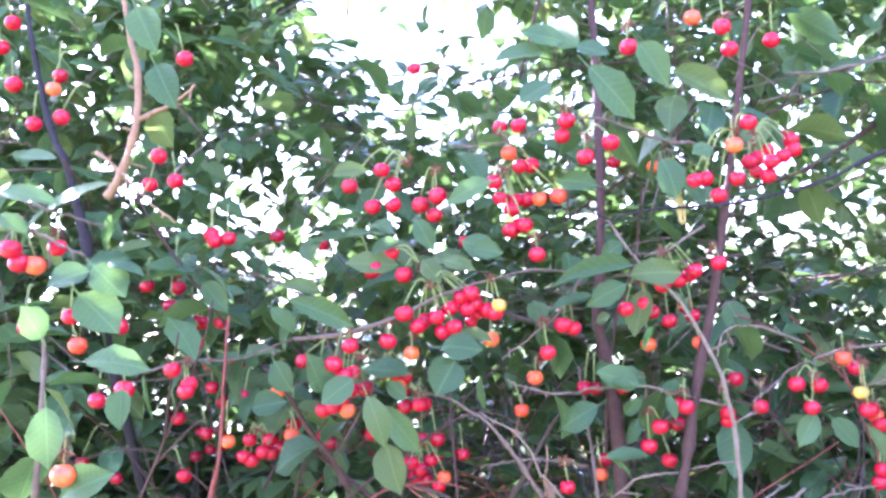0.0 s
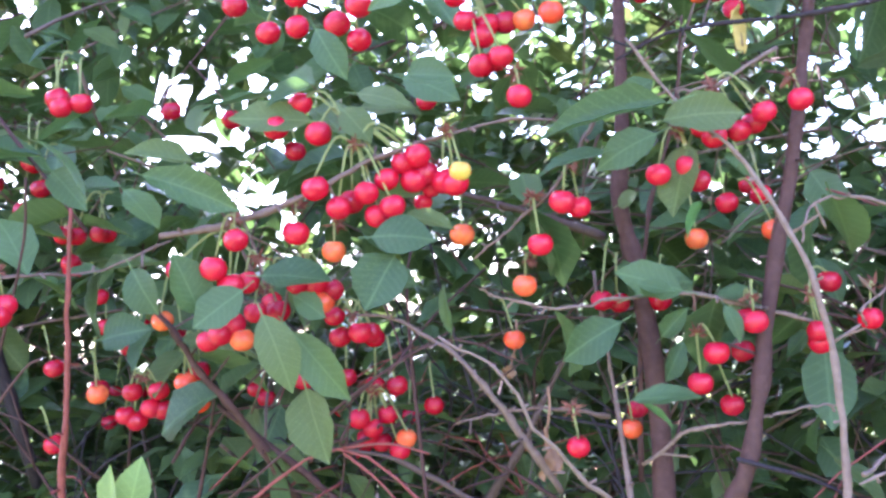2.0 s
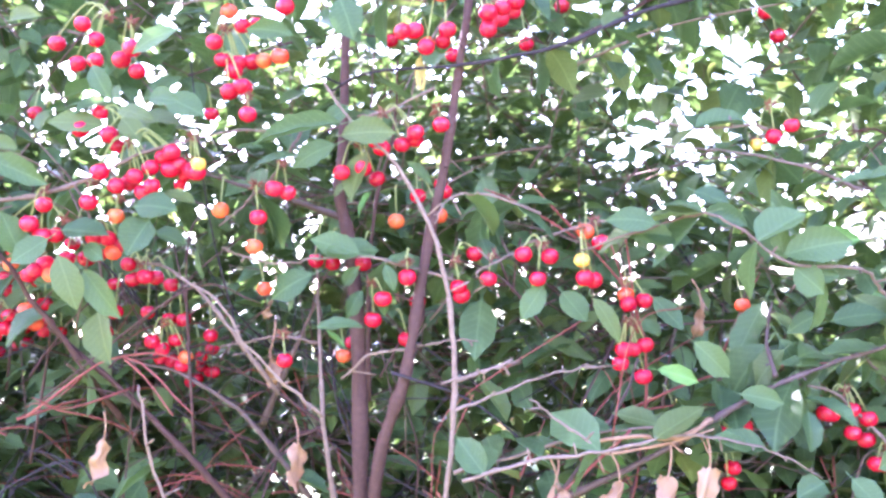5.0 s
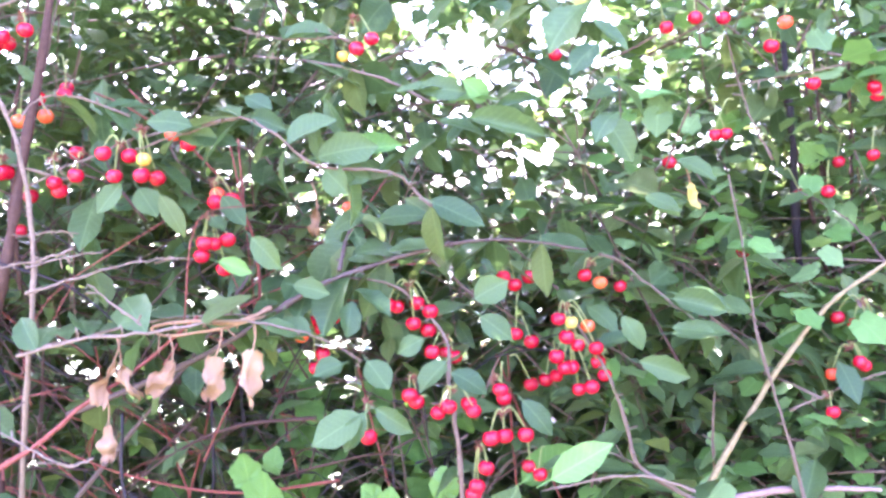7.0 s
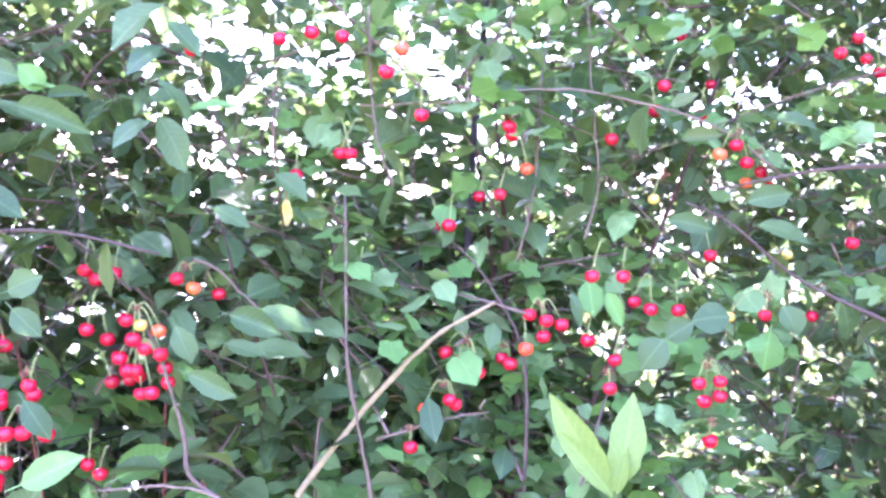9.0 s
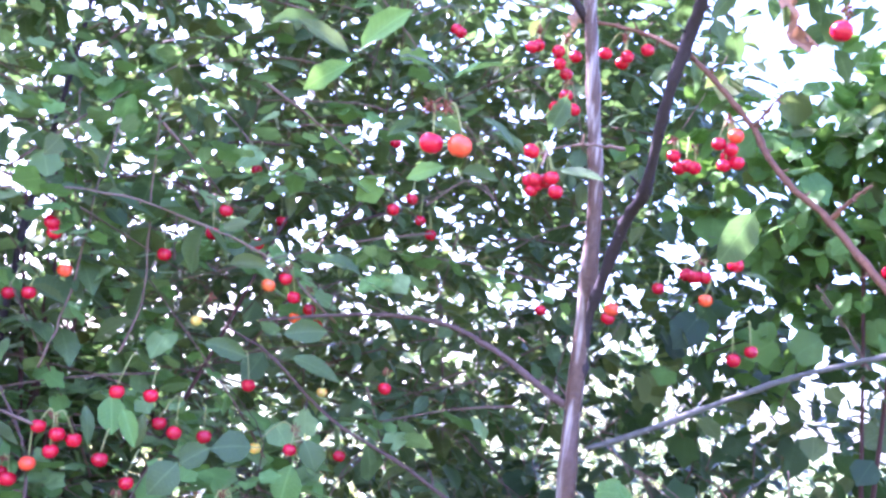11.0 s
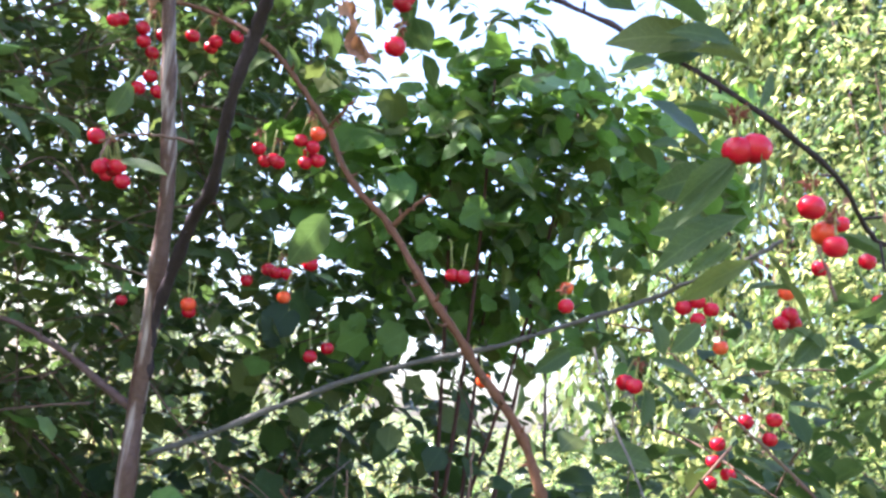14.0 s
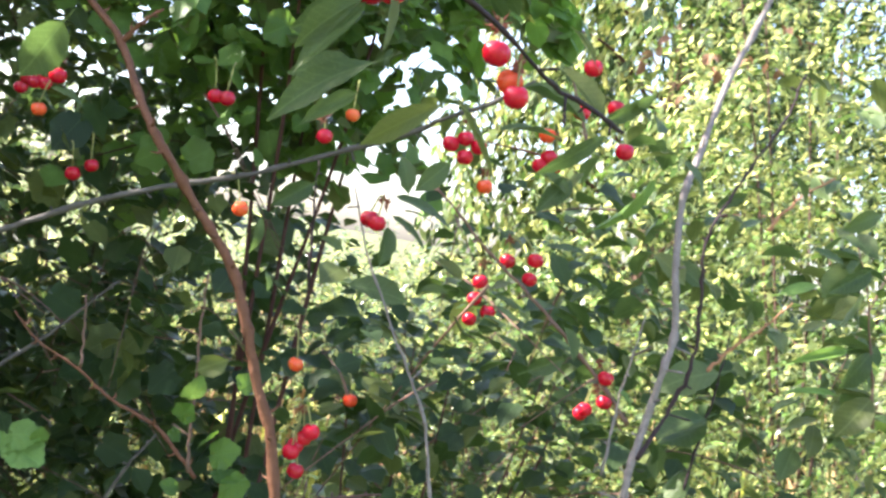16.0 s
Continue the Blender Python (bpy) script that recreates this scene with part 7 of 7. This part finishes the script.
willow_shrub((4.9, 2.4, 0), 1.45, 0.9, 3000, 0.046, "low sunlit willow shrub at the meadow edge")
willow_shrub((3.7, 3.9, 0), 2.0, 0.62, 2600, 0.046, "low sunlit willow shrub at the meadow edge")
willow_shrub((3.2, 4.4, 0), 2.2, 1.0, 3600, 0.046, "sunlit willow shrub beyond the cherry row")
willow_shrub((5.7, 5.3, 0), 1.6, 1.4, 3600, 0.06, "low sunlit willow shrub at the meadow edge")
willow_shrub((2.4, 4.7, 0), 1.2, 1.2, 2600, 0.046, "low sunlit willow shrub at the meadow edge")

# ---- weeping birch in the distance ----
T = thing("birch_tree", (9.0, 4.6, 0), "tall weeping birch in full sun, pale trunk", "tree")
part("trunk", tube("trunk", spline([(9.0, 4.65, 6.9), (8.95, 4.6, 5), (9.0, 4.6, 2.5), (9.0, 4.6, 0)], 8), 0.01, 0.11, PALE, 10), T)
spots = []
for k in range(46):
    z = 0.9 + 5.4 * k / 46
    a = k * 2.4
    r = 1.6 * (1 - (k / 46) ** 3) + 0.2
    tip = Vector((9.0 + r * math.cos(a), 4.6 + r * math.sin(a), z + 0.5))
    part("limb", tube("limb", spline([tip, ((9.0 + tip.x) / 2, (4.6 + tip.y) / 2, z + 0.45), (9.0, 4.6, z)], 4), 0.004, 0.025, BROWN, 5), T)
    for j in range(40):
        f = random.uniform(0.35, 1.05)
        start = Vector((9.0 + r * f * math.cos(a) + random.gauss(0, 0.15), 4.6 + r * f * math.sin(a) + random.gauss(0, 0.15), z + 0.45))
        spots += twig_spots(start, Vector((random.gauss(0, 0.25), random.gauss(0, 0.25), -1)), random.uniform(0.5, 1.1), 20, 0.13, lambda: 0 if random.random() < 0.8 else 1, 0.5)
foliage("crown", spots, (WILLOW, FRESH), TINY, T, "hanging strands of small bright leaves")

# ---- undergrowth at the foot of the trees ----
G = thing("undergrowth_shrub", (3.0, 1.3, 0), "low leafy shrub in the shade under the cherry trees", "shrub")
for k in range(7):
    x, y = 3.0 + random.uniform(-0.5, 0.5), 1.3 + random.uniform(-0.3, 0.4)
    part("stem", tube("stem", spline([(x, y, 1.35), ((x + 3) / 2, (y + 1.3) / 2, 0.7), (3.0, 1.3, 0)], 5), 0.0015, 0.006, BROWN), G)
# shrub leaves mostly in the darkened green, so the colour gives the shade
crown(G, ((2.35, 3.9), (0.62, 1.95), (0.3, 1.66)), 1500, lambda x, y, z: (0.9 if z < 1.0 else 0.7) * (0.45 if x - 1.56 > 1.7 * (y + 0.07) else 0.6 if x > 3.1 and z > 1.25 else 1.0) * (not glade(x, y, z)), 0.044, "rounded green leaves", "foliage", (SHADE_TONE, OLIVE, FRESH), ROUND, (0, 0, 0, 0, 0, 1))

# ---- tall meadow grass ----
gr = []
for _ in range(6500):
    d = random.uniform(3.2, 14)
    a = random.uniform(-0.15, 1.3)
    at = Vector((1.5 + d * math.sin(a), d * math.cos(a), 0))
    if d < 5.0:
        continue
    gr.append((at, Vector((random.gauss(0, 0.18), random.gauss(0, 0.18), 1)), Vector((random.gauss(0, 1), random.gauss(0, 1), 0)), random.uniform(0.4, 0.9), 0.12, 0 if random.random() < 0.6 else 1))
foliage("meadow_grass", gr, (WILLOW, STRAW), SLIM, None, "tall sunlit meadow grass, partly straw-coloured", "grass")


# ---- saplings in front ----
def sapling(base, top, leaves, label):
    s = thing("sapling", base, label, "sapling", "saplings")
    part("stem", tube("stem", spline([top, (Vector(base) + Vector(top)) / 2 + Vector((0.02, 0.01, 0)), base], 6), 0.0015, 0.004, STALK), s)
    for b, t, w in leaves:
        along = Vector(t) - Vector(b)
        part("leaf", leaf_mesh(SPOON if w > 0.85 else SHAPES, random.randrange(3), YOUNG), s, leaf_pose(b, along, Vector((random.uniform(-0.4, 0.4), -0.8, 0.4)), along.length, w if w > 0.85 else w * 1.15))
    return s


sapling((-0.14, 0.9, 0), (-0.127, 0.841, 1.515),
        [((-0.127, 0.841, 1.515), (-0.130, 0.835, 1.551), 0.9), ((-0.126, 0.84, 1.515), (-0.113, 0.838, 1.552), 0.92), ((-0.140, 0.842, 1.520), (-0.161, 0.839, 1.541), 0.7)],
        "fresh green sapling tip standing before the cherry tree")
sapling((1.42, 1.2, 0), (1.436, 1.149, 1.172),
        [((1.431, 1.149, 1.178), (1.364, 1.137, 1.281), 0.47), ((1.434, 1.149, 1.181), (1.460, 1.141, 1.284), 0.56), ((1.434, 1.149, 1.175), (1.380, 1.134, 1.246), 0.42), ((1.439, 1.149, 1.178), (1.444, 1.135, 1.229), 0.45), ((1.439, 1.143, 1.121), (1.339, 1.122, 1.153), 0.28)],
        "bright green sapling with upright oval leaves before the hedge")
